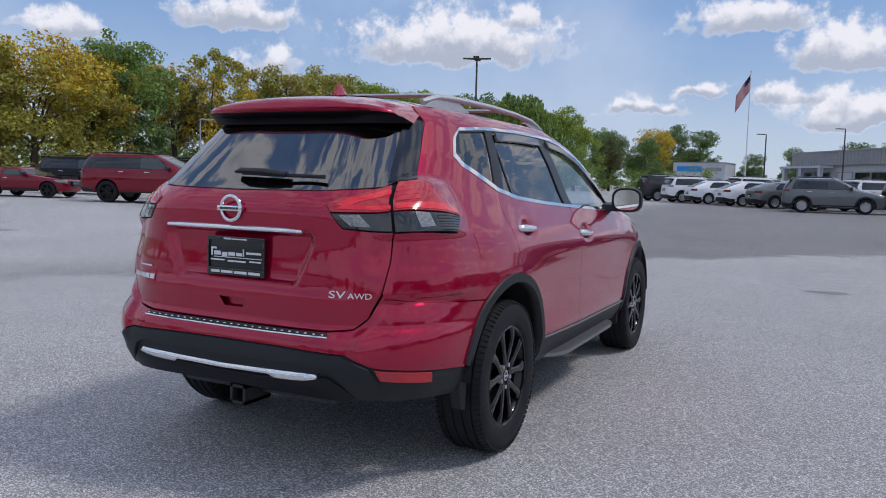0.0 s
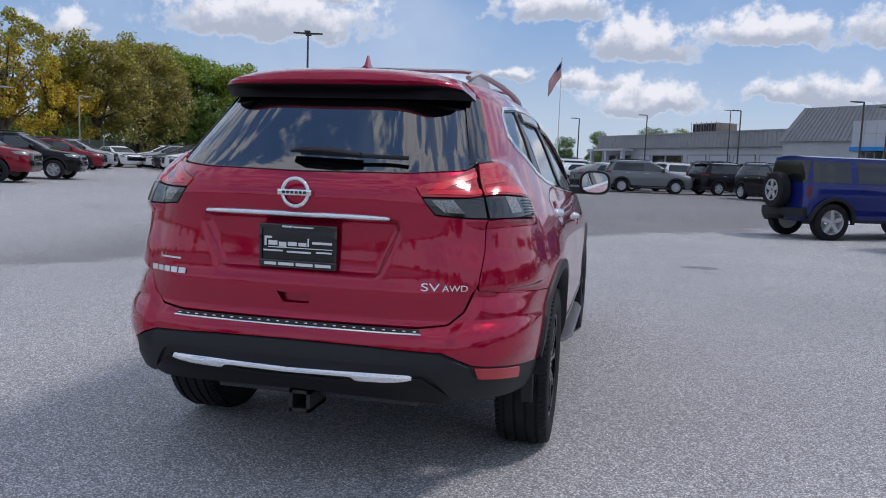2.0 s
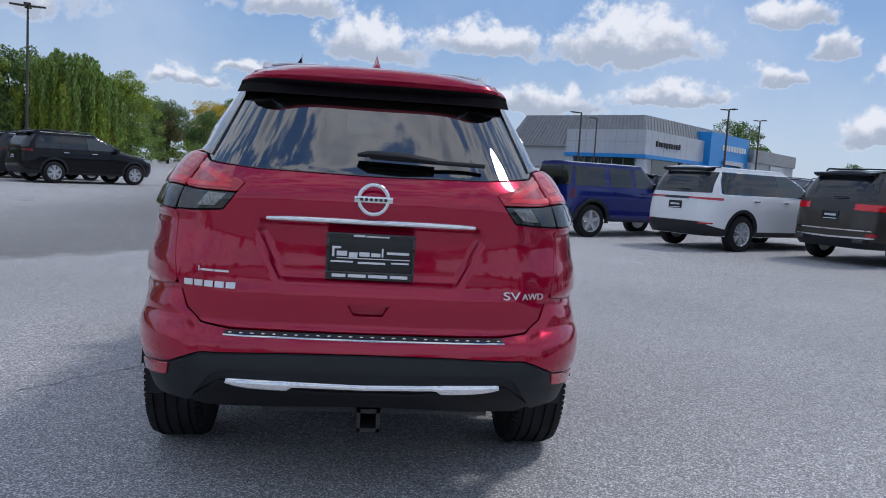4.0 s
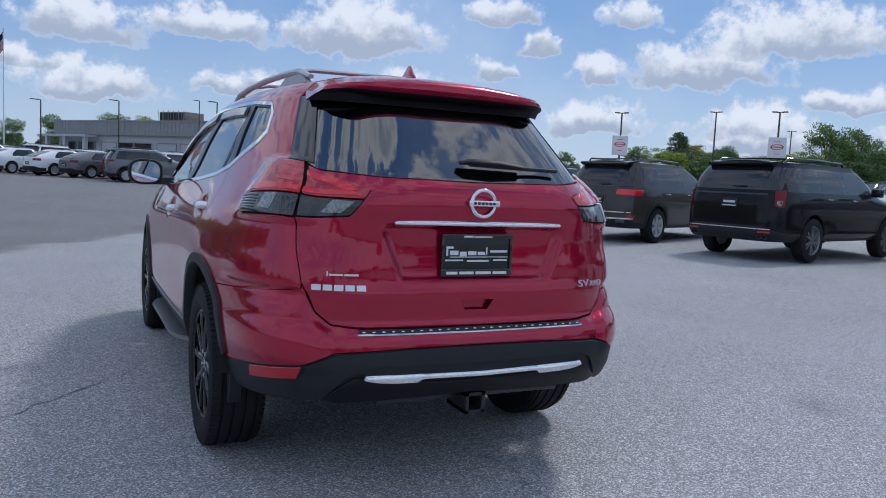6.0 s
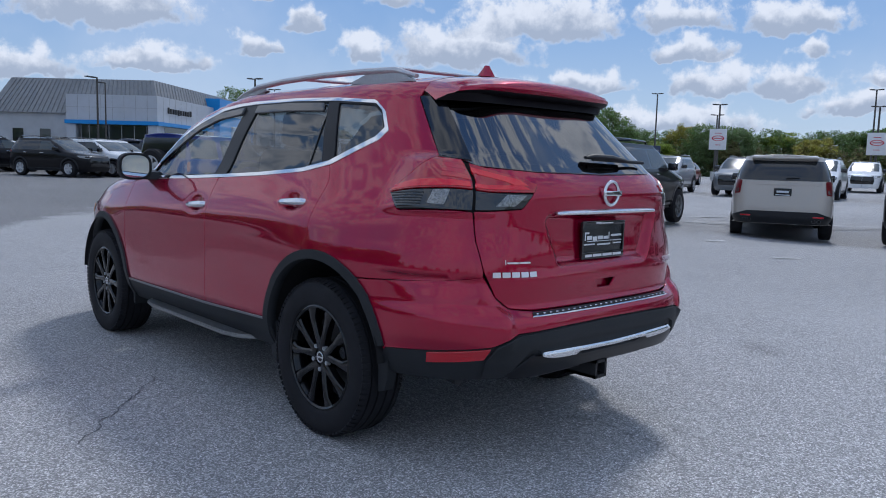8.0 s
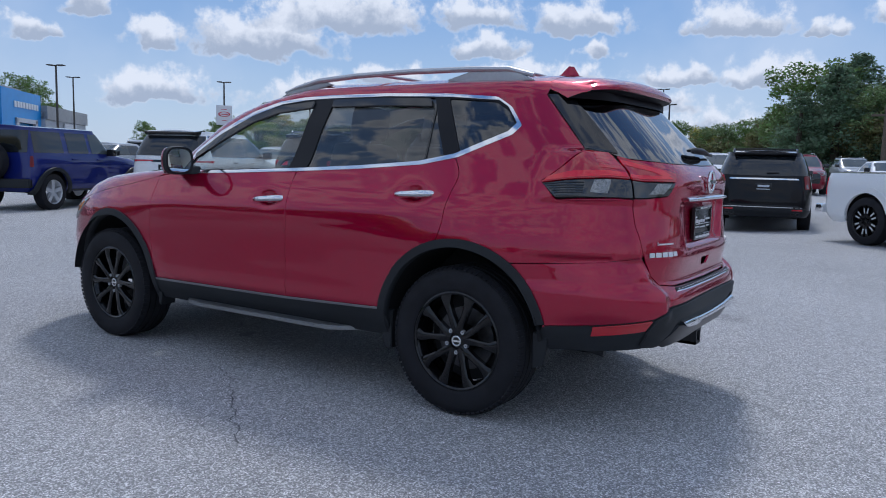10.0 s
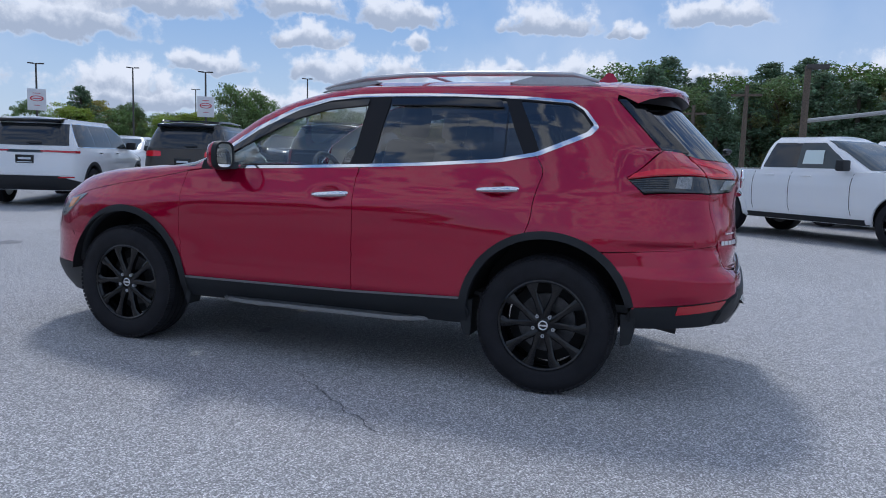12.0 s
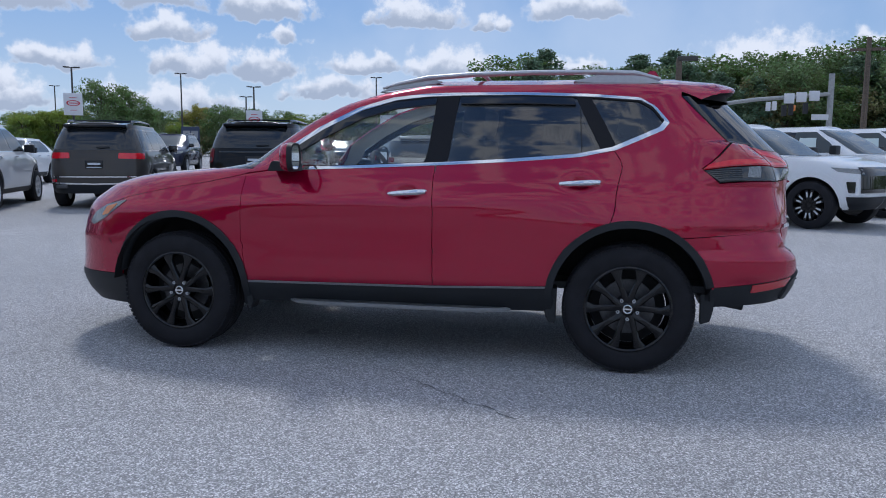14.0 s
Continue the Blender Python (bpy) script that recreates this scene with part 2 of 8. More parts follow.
def asphalt():
    mat = principled("worn_grey_asphalt", (0.14, 0.14, 0.145), 0.85)
    tree = mat.node_tree
    add = nodes_of(tree)
    b = tree.nodes["Principled BSDF"]
    co = add("ShaderNodeTexCoord").outputs["Object"]

    def rng(v, a, b_, c, d, smooth=False):
        return add("ShaderNodeMapRange", {0: v, 1: a, 2: b_, 3: c, 4: d}, interpolation_type='SMOOTHSTEP' if smooth else 'LINEAR').outputs[0]

    def m(op, a, b_=0.0):
        return add("ShaderNodeMath", {0: a, 1: b_}, operation=op).outputs[0]
    # aggregate: stones of about a centimetre, each with its own grey
    st = add("ShaderNodeTexVoronoi", {"Vector": co, "Scale": 165.0, "Randomness": 1.0})
    tone = add("ShaderNodeSeparateColor", {0: st.outputs["Color"]}).outputs[0]
    tone = rng(m('POWER', tone, 2.4), 0.0, 1.0, 0.56, 2.04)
    st2 = add("ShaderNodeTexVoronoi", {"Vector": co, "Scale": 290.0})
    tone2 = rng(add("ShaderNodeSeparateColor", {0: st2.outputs["Color"]}).outputs[1], 0.0, 1.0, 0.78, 1.22)
    wear = rng(add("ShaderNodeTexNoise", {"Vector": co, "Scale": 0.35, "Detail": 7.0, "Roughness": 0.6}).outputs["Fac"], 0.3, 0.7, 0.9, 1.1)
    lane = rng(add("ShaderNodeTexNoise", {"Vector": co, "Scale": 0.06, "Detail": 3.0}).outputs["Fac"], 0.35, 0.65, 0.92, 1.08)
    grit = rng(add("ShaderNodeTexNoise", {"Vector": co, "Scale": 14.0, "Detail": 6.0, "Roughness": 0.7}).outputs["Fac"], 0.3, 0.7, 0.92, 1.08)
    f = m('MULTIPLY', m('MULTIPLY', m('MULTIPLY', tone, tone2), m('MULTIPLY', wear, lane)), grit)
    # a lane of newer, darker tar across the lot, its edge ragged
    place = add("ShaderNodeSeparateXYZ", {0: co})
    rag = m('MULTIPLY', m('SUBTRACT', add("ShaderNodeTexNoise", {"Vector": co, "Scale": 0.8, "Detail": 6.0, "Roughness": 0.6}).outputs["Fac"], 0.5), 2.2)
    side = m('ADD', m('SUBTRACT', m('MULTIPLY', m('SUBTRACT', place.outputs[1], 10.9), 0.6), m('MULTIPLY', place.outputs[0], 0.8)), rag)
    lane_tar = m('MULTIPLY', rng(side, -0.25, 0.35, 0.0, 1.0, True), rng(place.outputs[0], -9.0, -4.0, 0.0, 1.0, True))
    f = m('MULTIPLY', f, rng(lane_tar, 0.0, 1.0, 1.0, 0.54))
    # a few dark drips and oil spots
    spot = add("ShaderNodeTexNoise", {"Vector": co, "Scale": 0.55, "Detail": 2.0, "Roughness": 0.4}).outputs["Fac"]
    f = m('MULTIPLY', f, rng(spot, 0.72, 0.78, 1.0, 0.7, True))
    # cracks: the seams of a coarse cell pattern, bent, showing only here and there
    bend = add("ShaderNodeTexNoise", {"Vector": co, "Scale": 1.3, "Detail": 5.0, "Roughness": 0.65})
    off = add("ShaderNodeVectorMath", {0: bend.outputs["Color"], 3: 0.9}, operation='SCALE').outputs[0]
    wob = add("ShaderNodeVectorMath", {0: co, 1: off}, operation='ADD').outputs[0]
    edge = add("ShaderNodeTexVoronoi", {"Vector": wob, "Scale": 0.33}, feature='DISTANCE_TO_EDGE').outputs["Distance"]
    here = rng(add("ShaderNodeTexNoise", {"Vector": co, "Scale": 0.42, "Detail": 2.0}).outputs["Fac"], 0.60, 0.68, 0.0, 0.7, True)
    crack = m('MULTIPLY', rng(edge, 0.0, 0.0045, 1.0, 0.0, True), here)
    f = m('MULTIPLY', f, rng(crack, 0.0, 1.0, 1.0, 0.42))
    col = add("ShaderNodeVectorMath", {0: (0.378, 0.376, 0.378), 3: f}, operation='SCALE').outputs[0]
    tree.links.new(col, b.inputs["Base Color"])
    h = m('SUBTRACT', m('MULTIPLY', m('ADD', st.outputs["Distance"], m('MULTIPLY', grit, 0.3)), -1.0), m('MULTIPLY', crack, 0.8))
    bp = add("ShaderNodeBump", {"Strength": 0.5, "Distance": 0.004, "Height": h})
    tree.links.new(bp.outputs[0], b.inputs["Normal"])
    return mat


ASPHALT = asphalt()
LINE_PAINT = grain(principled("worn_white_road_paint", (0.56, 0.56, 0.55), 0.8), 25, 0.35, coarse=(1.5, 0.35))


# ---- mesh helpers ----
def mesh_of(name, verts, faces, mats, smooth=True, normals=None):
    me = bpy.data.meshes.new(name)
    me.from_pydata([tuple(map(float, v)) for v in verts], [], [tuple(map(int, f)) for f in faces])
    for mt in (mats if isinstance(mats, (list, tuple)) else [mats]):
        me.materials.append(mt)
    if smooth:
        me.polygons.foreach_set("use_smooth", [True] * len(me.polygons))
    if normals is not None:
        me.normals_split_custom_set_from_vertices([tuple(map(float, n)) for n in normals])
    me.update()
    return me


def put(name, me, parent=None, label="", m=None):
    ob = new(name, me)
    if parent is not None:
        ob.parent = parent
    if m is not None:
        ob.matrix_basis = m
    if label:
        tagged(ob, label)
    return ob


def part(name, bm, mat, parent, label="", smooth=True, m=None):
    me = bpy.data.meshes.new(name)
    bm.to_mesh(me)
    bm.free()
    for mt in (mat if isinstance(mat, (list, tuple)) else [mat]):
        me.materials.append(mt)
    if smooth:
        me.polygons.foreach_set("use_smooth", [True] * len(me.polygons))
        me.set_sharp_from_angle(angle=radians(38))
    return put(name, me, parent, label, m)


def bm_box(x0, y0, z0, x1, y1, z1, bevel=0.0, seg=2, m=None):
    bm = bmesh.new()
    bmesh.ops.create_cube(bm, size=1)
    for v in bm.verts:
        v.co = Vector(((x0 + x1) / 2 + v.co.x * (x1 - x0), (y0 + y1) / 2 + v.co.y * (y1 - y0), (z0 + z1) / 2 + v.co.z * (z1 - z0)))
    if bevel:
        bmesh.ops.bevel(bm, geom=bm.edges[:], offset=bevel, segments=seg, affect='EDGES', profile=0.6)
    if m is not None:
        bmesh.ops.transform(bm, matrix=m, verts=bm.verts)
    return bm


def bm_tube(points, radius, seg=10, taper=None, flat=1.0):
    """A round bar along points; taper scales the radius along it; flat squashes it in z."""
    bm = bmesh.new()
    pts = [Vector(p) for p in points]
    rings = []
    for i, p in enumerate(pts):
        d = (pts[min(i + 1, len(pts) - 1)] - pts[max(i - 1, 0)]).normalized()
        u = d.cross(Vector((0, 0, 1)) if abs(d.z) < 0.9 else Vector((0, 1, 0))).normalized()
        v = u.cross(d)
        r = radius * (taper[i] if taper else 1)
        rings.append([bm.verts.new(p + u * (r * math.cos(a)) + v * (r * flat * math.sin(a))) for a in (2 * math.pi * k / seg for k in range(seg))])
    for a, b in zip(rings, rings[1:]):
        for k in range(seg):
            bm.faces.new((a[k], a[(k + 1) % seg], b[(k + 1) % seg], b[k]))
    bm.faces.new(rings[0][::-1])
    bm.faces.new(rings[-1])
    bmesh.ops.recalc_face_normals(bm, faces=bm.faces)
    return bm


def bm_lathe(profile, seg=48, axis="x"):
    """Turns (radius, along) pairs round the x axis (or z)."""
    bm = bmesh.new()
    rings = []
    for r, a in profile:
        if axis == "x":
            rings.append([bm.verts.new((a, r * math.cos(t), r * math.sin(t))) for t in (2 * math.pi * k / seg for k in range(seg))])
        else:
            rings.append([bm.verts.new((r * math.cos(t), r * math.sin(t), a)) for t in (2 * math.pi * k / seg for k in range(seg))])
    for a, b in zip(rings, rings[1:]):
        for k in range(seg):
            bm.faces.new((a[k], a[(k + 1) % seg], b[(k + 1) % seg], b[k]))
    bmesh.ops.recalc_face_normals(bm, faces=bm.faces)
    return bm


def bm_join(*parts):
    out = bmesh.new()
    for bm in parts:
        me = bpy.data.meshes.new("tmp")
        bm.to_mesh(me)
        bm.free()
        out.from_mesh(me)
        bpy.data.meshes.remove(me)
    return out


def bm_prism(poly, depth, plane="xz", at=0.0, bevel=0.0):
    """A flat outline, drawn in the named plane, given thickness along the third axis."""
    bm = bmesh.new()
    order = {"xz": lambda a, b, c: (a, c, b), "yz": lambda a, b, c: (c, a, b), "xy": lambda a, b, c: (a, b, c)}[plane]
    lo = [bm.verts.new(order(a, b, at)) for a, b in poly]
    hi = [bm.verts.new(order(a, b, at + depth)) for a, b in poly]
    bm.faces.new(lo)
    bm.faces.new(hi)
    for k in range(len(poly)):
        bm.faces.new((lo[k], lo[(k + 1) % len(poly)], hi[(k + 1) % len(poly)], hi[k]))
    bmesh.ops.recalc_face_normals(bm, faces=bm.faces)
    if bevel:
        bmesh.ops.bevel(bm, geom=bm.edges[:], offset=bevel, segments=2, affect='EDGES')
    return bm


def bm_text(body, size, depth=0.002):
    cu = bpy.data.curves.new("lettering", "FONT")
    cu.body, cu.size, cu.extrude, cu.align_x = body, size, depth, "CENTER"
    ob = bpy.data.objects.new("lettering", cu)
    scene.collection.objects.link(ob)
    bpy.context.view_layer.update()
    me = bpy.data.meshes.new_from_object(ob.evaluated_get(bpy.context.evaluated_depsgraph_get()))
    bm = bmesh.new()
    bm.from_mesh(me)
    bpy.data.objects.remove(ob)
    bpy.data.meshes.remove(me)
    bpy.data.curves.remove(cu)
    return bm

def smooth1(a, k):
    """Running mean over k samples, three times."""
    for _ in range(3):
        a = np.convolve(np.pad(a, k // 2, mode="edge"), np.ones(k) / k, mode="valid")
    return a


class Shell:
    """A car's skin as a stack of plan outlines. A place on it is (s, z): s metres along the outline from the middle of the tail
    (negative on the left side), z the height."""

    def __init__(self, rows, ys, yf, bow=0.012, relief=None, soft=5, dz=0.005, ds=0.01):
        # rows of z, half width, tail y, nose y, and the roundness of the tail (n, m) and nose (n, m) corners
        t = np.array(rows, float)
        self.z0, self.z1, self.dz, self.ds, self.relief = t[0, 0], t[-1, 0], dz, ds, relief
        zs = np.arange(self.z0, self.z1 + dz / 2, dz)
        w, r, f, n, m, nf, mf = (smooth1(np.interp(zs, t[:, 0], t[:, i]), soft) for i in range(1, 8))
        N = int((f.max() - r.min() + w.max() + 0.6) / ds)
        self.X, self.Y, self.total = np.zeros((len(zs), N)), np.zeros((len(zs), N)), np.zeros(len(zs))
        k = np.linspace(0, 1, 260) ** 2.2 * math.pi / 2
        k[-1] = math.pi / 2
        for i in range(len(zs)):
            ysi, yfi = min(ys, f[i] - 0.35), min(yf, f[i] - 0.3)
            ysi = min(ysi, yfi)
            x = np.concatenate([w[i] * np.sin(k) ** (2 / n[i]), w[i] * np.ones(40), (w[i] * np.sin(k) ** (2 / nf[i]))[::-1]])
            y = np.concatenate([ysi - (ysi - r[i]) * np.maximum(np.cos(k), 0) ** (2 / m[i]), np.linspace(ysi, yfi, 42)[1:-1],
                                (yfi + (f[i] - yfi) * np.maximum(np.cos(k), 0) ** (2 / mf[i]))[::-1]])
            x = x * (1 - bow * ((y - (ys + yf) / 2) / 2) ** 2)
            s = np.concatenate([[0], np.cumsum(np.hypot(np.diff(x), np.diff(y)))])
            self.total[i] = s[-1]
            q = np.arange(N) * ds
            self.X[i], self.Y[i] = np.interp(q, s, x), np.interp(q, s, y)

    def base(self, s, z):
        s, z = np.asarray(s, float), np.asarray(z, float)
        a = np.clip(np.abs(s) / self.ds, 0, self.X.shape[1] - 1.001)
        b = np.clip((z - self.z0) / self.dz, 0, self.X.shape[0] - 1.001)
        i, j = b.astype(int), a.astype(int)
        p, q = b - i, a - j

        def mix(T):
            return (T[i, j] * (1 - q) + T[i, j + 1] * q) * (1 - p) + (T[i + 1, j] * (1 - q) + T[i + 1, j + 1] * q) * p
        return np.stack([np.where(s < 0, -1, 1) * mix(self.X), mix(self.Y), z], -1)

    def normal0(self, s, z, h=0.02):
        a = self.base(s + h, z) - self.base(s - h, z)
        b = self.base(s, np.minimum(z + h, self.z1)) - self.base(s, np.maximum(z - h, self.z0))
        n = np.cross(a, b)
        return n / np.maximum(np.linalg.norm(n, axis=-1, keepdims=True), 1e-9)

    def at(self, s, z, off=0.0):
        s, z = np.asarray(s, float), np.asarray(z, float)
        p, n = self.base(s, z), self.normal0(s, z)
        d = off + (self.relief(p, n) if self.relief else 0.0)
        return p + n * np.asarray(d)[..., None]

    def normal(self, s, z, h=0.008):
        a = self.at(s + h, z) - self.at(s - h, z)
        b = self.at(s, np.minimum(z + h, self.z1)) - self.at(s, np.maximum(z - h, self.z0))
        n = np.cross(a, b)
        return n / np.maximum(np.linalg.norm(n, axis=-1, keepdims=True), 1e-9)

    def _row(self, T, z):
        b = min(max((z - self.z0) / self.dz, 0), T.shape[0] - 1.001)
        i = int(b)
        return T[i] * (1 - b + i) + T[i + 1] * (b - i)

    def sy(self, y, z):
        """s of the place on the side at y, z."""
        return float(np.interp(y, self._row(self.Y, z), np.arange(self.X.shape[1]) * self.ds))

    def sx(self, x, z):
        """s of the place on the tail at x, z."""
        X = self._row(self.X, z)
        k = int(np.argmax(X > X.max() - 0.003))
        return float(math.copysign(np.interp(abs(x), X[:k], np.arange(k) * self.ds), x))


SUV_ROWS = (
    (0.22, 0.79, -0.80, 3.60, 5.5, 4.0, 4, 3.9), (0.30, 0.825, -0.86, 3.67, 5.5, 4.0, 4, 3.9), (0.40, 0.880, -0.905, 3.69, 5.5, 4.0, 4, 3.9),
    (0.48, 0.899, -0.950, 3.67, 5.5, 4.0, 4, 3.9), (0.55, 0.904, -0.964, 3.66, 5.5, 4.0, 4, 3.9), (0.645, 0.906, -0.952, 3.66, 5.5, 3.9, 4, 3.9),
    (0.665, 0.906, -0.938, 3.66, 5.4, 3.8, 4, 3.9), (0.69, 0.906, -0.905, 3.65, 5.2, 3.5, 4, 3.9), (0.77, 0.905, -0.918, 3.63, 5.0, 3.4, 4, 3.8),
    (0.85, 0.903, -0.914, 3.60, 5.0, 3.3, 4, 3.7),
    (0.90, 0.899, -0.912, 3.56, 5.0, 3.2, 4, 3.6), (0.94, 0.889, -0.908, 3.50, 5.0, 3.1, 4, 3.5), (1.00, 0.870, -0.905, 3.39, 5.0, 3.0, 4.5, 3.5),
    (1.06, 0.852, -0.908, 3.18, 5.0, 3.0, 5, 3.5), (1.09, 0.840, -0.912, 2.93, 5.0, 3.0, 5, 3.8), (1.12, 0.828, -0.917, 2.52, 5.0, 3.0, 6, 4), (1.15, 0.814, -0.916, 2.36, 5.0, 3.0, 6, 4),
    (1.19, 0.794, -0.898, 2.30, 4.9, 2.95, 6, 4), (1.24, 0.770, -0.852, 2.23, 4.8, 2.9, 6, 4), (1.30, 0.745, -0.792, 2.14, 4.8, 2.8, 6, 4),
    (1.40, 0.703, -0.692, 1.98, 4.6, 2.7, 6, 4), (1.50, 0.651, -0.592, 1.78, 4.5, 2.7, 6, 4), (1.56, 0.618, -0.530, 1.60, 4.5, 2.8, 6, 4),
    (1.60, 0.588, -0.480, 1.42, 4.5, 2.9, 6, 4), (1.65, 0.52, -0.40, 1.2, 4.5, 2.9, 6, 4))



def dense(loop, h):
    """A closed outline with no edge longer than h."""
    out = []
    for (a, b), (c, d) in zip(loop, loop[1:] + loop[:1]):
        n = max(1, int(math.ceil(math.hypot(c - a, d - b) / h)))
        out += [(a + (c - a) * k / n, b + (d - b) * k / n) for k in range(n)]
    return out


def rounded(loop, r):
    """Cuts each corner of a closed outline with a small arc."""
    out = []
    for i, p in enumerate(loop):
        p, a, b = np.array(p), np.array(loop[i - 1]), np.array(loop[(i + 1) % len(loop)])
        la, lb = np.linalg.norm(a - p), np.linalg.norm(b - p)
        if min(la, lb) < 1e-6:
            continue
        qa, qb = p + (a - p) * min(r / la, 0.45), p + (b - p) * min(r / lb, 0.45)
        out += [tuple(qa * (1 - t) ** 2 + p * 2 * t * (1 - t) + qb * t * t) for t in (0, 0.25, 0.5, 0.75, 1)]
    return out


def inset(loop, d):
    """Moves a closed outline inwards by d (outwards if negative)."""
    P = np.array(loop)
    area = 0.5 * np.sum(P[:, 0] * np.roll(P[:, 1], -1) - np.roll(P[:, 0], -1) * P[:, 1])
    sg = 1 if area > 0 else -1
    e = np.roll(P, -1, 0) - P
    e /= np.maximum(np.linalg.norm(e, axis=1, keepdims=True), 1e-9)
    n = np.stack([-e[:, 1], e[:, 0]], 1) * sg
    n0 = np.roll(n, 1, 0)
    k = n + n0
    k /= np.maximum((k * n).sum(1, keepdims=True), 0.35)
    return [tuple(p) for p in P + k * d]


def inside(pts, loops):
    c = np.zeros(len(pts), bool)
    x, y = pts[:, 0], pts[:, 1]
    for lp in loops:
        P = np.array(lp)
        Q = np.roll(P, -1, 0)
        for (ax, ay), (bx, by) in zip(P, Q):
            if ay != by:
                c ^= ((ay > y) != (by > y)) & (x < (bx - ax) * (y - ay) / (by - ay) + ax)
    return c


def skin(sh, loops, h=0.03, off=0.0, flange=0.012):
    """A panel on a shell within the first outline and outside the others, with its edges turned in. Gives verts, faces, normals."""
    from mathutils.geometry import delaunay_2d_cdt
    loops = [dense(list(lp), h) for lp in loops]
    bnd = np.array([p for lp in loops for p in lp])
    lo, hi = bnd.min(0), bnd.max(0)
    gx, gy = np.meshgrid(np.arange(lo[0], hi[0], h), np.arange(lo[1], hi[1], h * 0.87))
    gx = gx + (np.arange(gx.shape[0]) % 2)[:, None] * h * 0.5
    g = np.stack([gx.ravel(), gy.ravel()], 1)
    g = g[inside(g, loops)]
    if len(g):
        near = np.full(len(g), 9.0)
        for k in range(0, len(bnd), 200):
            near = np.minimum(near, np.linalg.norm(g[:, None] - bnd[None, k:k + 200], axis=2).min(1))
        g = g[near > h * 0.45]
    edges, i0 = [], 0
    for lp in loops:
        edges += [(i0 + k, i0 + (k + 1) % len(lp)) for k in range(len(lp))]
        i0 += len(lp)
    pts = [Vector((float(a), float(b))) for a, b in np.concatenate([bnd, g])]
    vs, _, fs, *_ = delaunay_2d_cdt(pts, edges, [], 0, 1e-6)
    V = np.array([tuple(v) for v in vs])
    F = np.array([tuple(f) for f in fs])
    F = F[inside(V[F].mean(1), loops)]
    a, b, c = V[F[:, 0]], V[F[:, 1]], V[F[:, 2]]
    area = (b[:, 0] - a[:, 0]) * (c[:, 1] - a[:, 1]) - (b[:, 1] - a[:, 1]) * (c[:, 0] - a[:, 0])
    F[area < 0] = F[area < 0][:, ::-1]
    F = F[np.abs(area) > 1e-8]
    P, N = sh.at(V[:, 0], V[:, 1], off), sh.normal(V[:, 0], V[:, 1])
    faces = [tuple(f) for f in F]
    verts, norms = [P], [N]
    base = len(P)
    if flange:
        for lp in loops:
            L = np.array(lp)
            area2 = np.sum(L[:, 0] * np.roll(L[:, 1], -1) - np.roll(L[:, 0], -1) * L[:, 1])
            outer = lp is loops[0]
            if (area2 > 0) != outer:
                L = L[::-1]
            p, n = sh.at(L[:, 0], L[:, 1], off), sh.normal(L[:, 0], L[:, 1])
            t = np.roll(p, -1, 0) - np.roll(p, 1, 0)
            side = np.cross(t, n)
            side /= np.maximum(np.linalg.norm(side, axis=1, keepdims=True), 1e-9)
            k = len(L)
            verts += [p, p - n * flange]
            norms += [(side + n) / 1.414, side]
            faces += [(base + i, base + k + i, base + k + (i + 1) % k, base + (i + 1) % k) for i in range(k)]
            base += 2 * k
    return np.concatenate(verts), faces, np.concatenate(norms)


def panel(name, sh, loops, mat, parent, label="", h=0.03, off=0.0, flange=0.012, sides=(1,)):
    """One skin panel a side; side -1 is its mirror image. A loop over the middle needs one side only."""
    v, f, n = skin(sh, loops, h, off, flange)
    made = []
    for sd in sides:
        if sd > 0:
            made.append(put(name, mesh_of(name, v, f, mat, normals=n), parent, label))
        else:
            mir = np.array((-1, 1, 1))
            made.append(put(name, mesh_of(name, v * mir, [tuple(q[::-1]) for q in f], mat, normals=n * mir), parent, label))
    return made


def sheet(sh, rows, off=0.0):
    """A grid on a shell: rows of z and the s of its columns. Gives verts, faces, normals."""
    S = np.array([r[1] for r in rows])
    Z = np.array([[r[0]] * len(r[1]) for r in rows])
    P, N = sh.at(S, Z, off), sh.normal(S, Z)
    a, b = S.shape
    f = [(i * b + j, i * b + j + 1, (i + 1) * b + j + 1, (i + 1) * b + j) for i in range(a - 1) for j in range(b - 1)]
    return P.reshape(-1, 3), f, N.reshape(-1, 3)


def sheet_part(name, sh, rows, mat, parent, label="", off=0.0, sides=(1, -1), cull=None):
    v, f, n = sheet(sh, rows, off)
    if cull:
        f = [q for q in f if not cull(v[list(q)].mean(0))]
    made = []
    for sd in sides:
        mir = np.array((sd, 1, 1))
        made.append(put(name, mesh_of(name, v * mir, f if sd > 0 else [q[::-1] for q in f], mat, normals=n * mir), parent, label))
    return made


def arc(cy, cz, r, a0, a1, n=16):
    return [(cy + r * math.cos(radians(a0 + (a1 - a0) * k / n)), cz + r * math.sin(radians(a0 + (a1 - a0) * k / n))) for k in range(n + 1)]



# ---- the red crossover ----
def bump1(v, c, w):
    return np.exp(-((v - c) / w) ** 2)


def ramp(v, a, b):
    t = np.clip((v - a) / (b - a), 0, 1)
    return t * t * (3 - 2 * t)


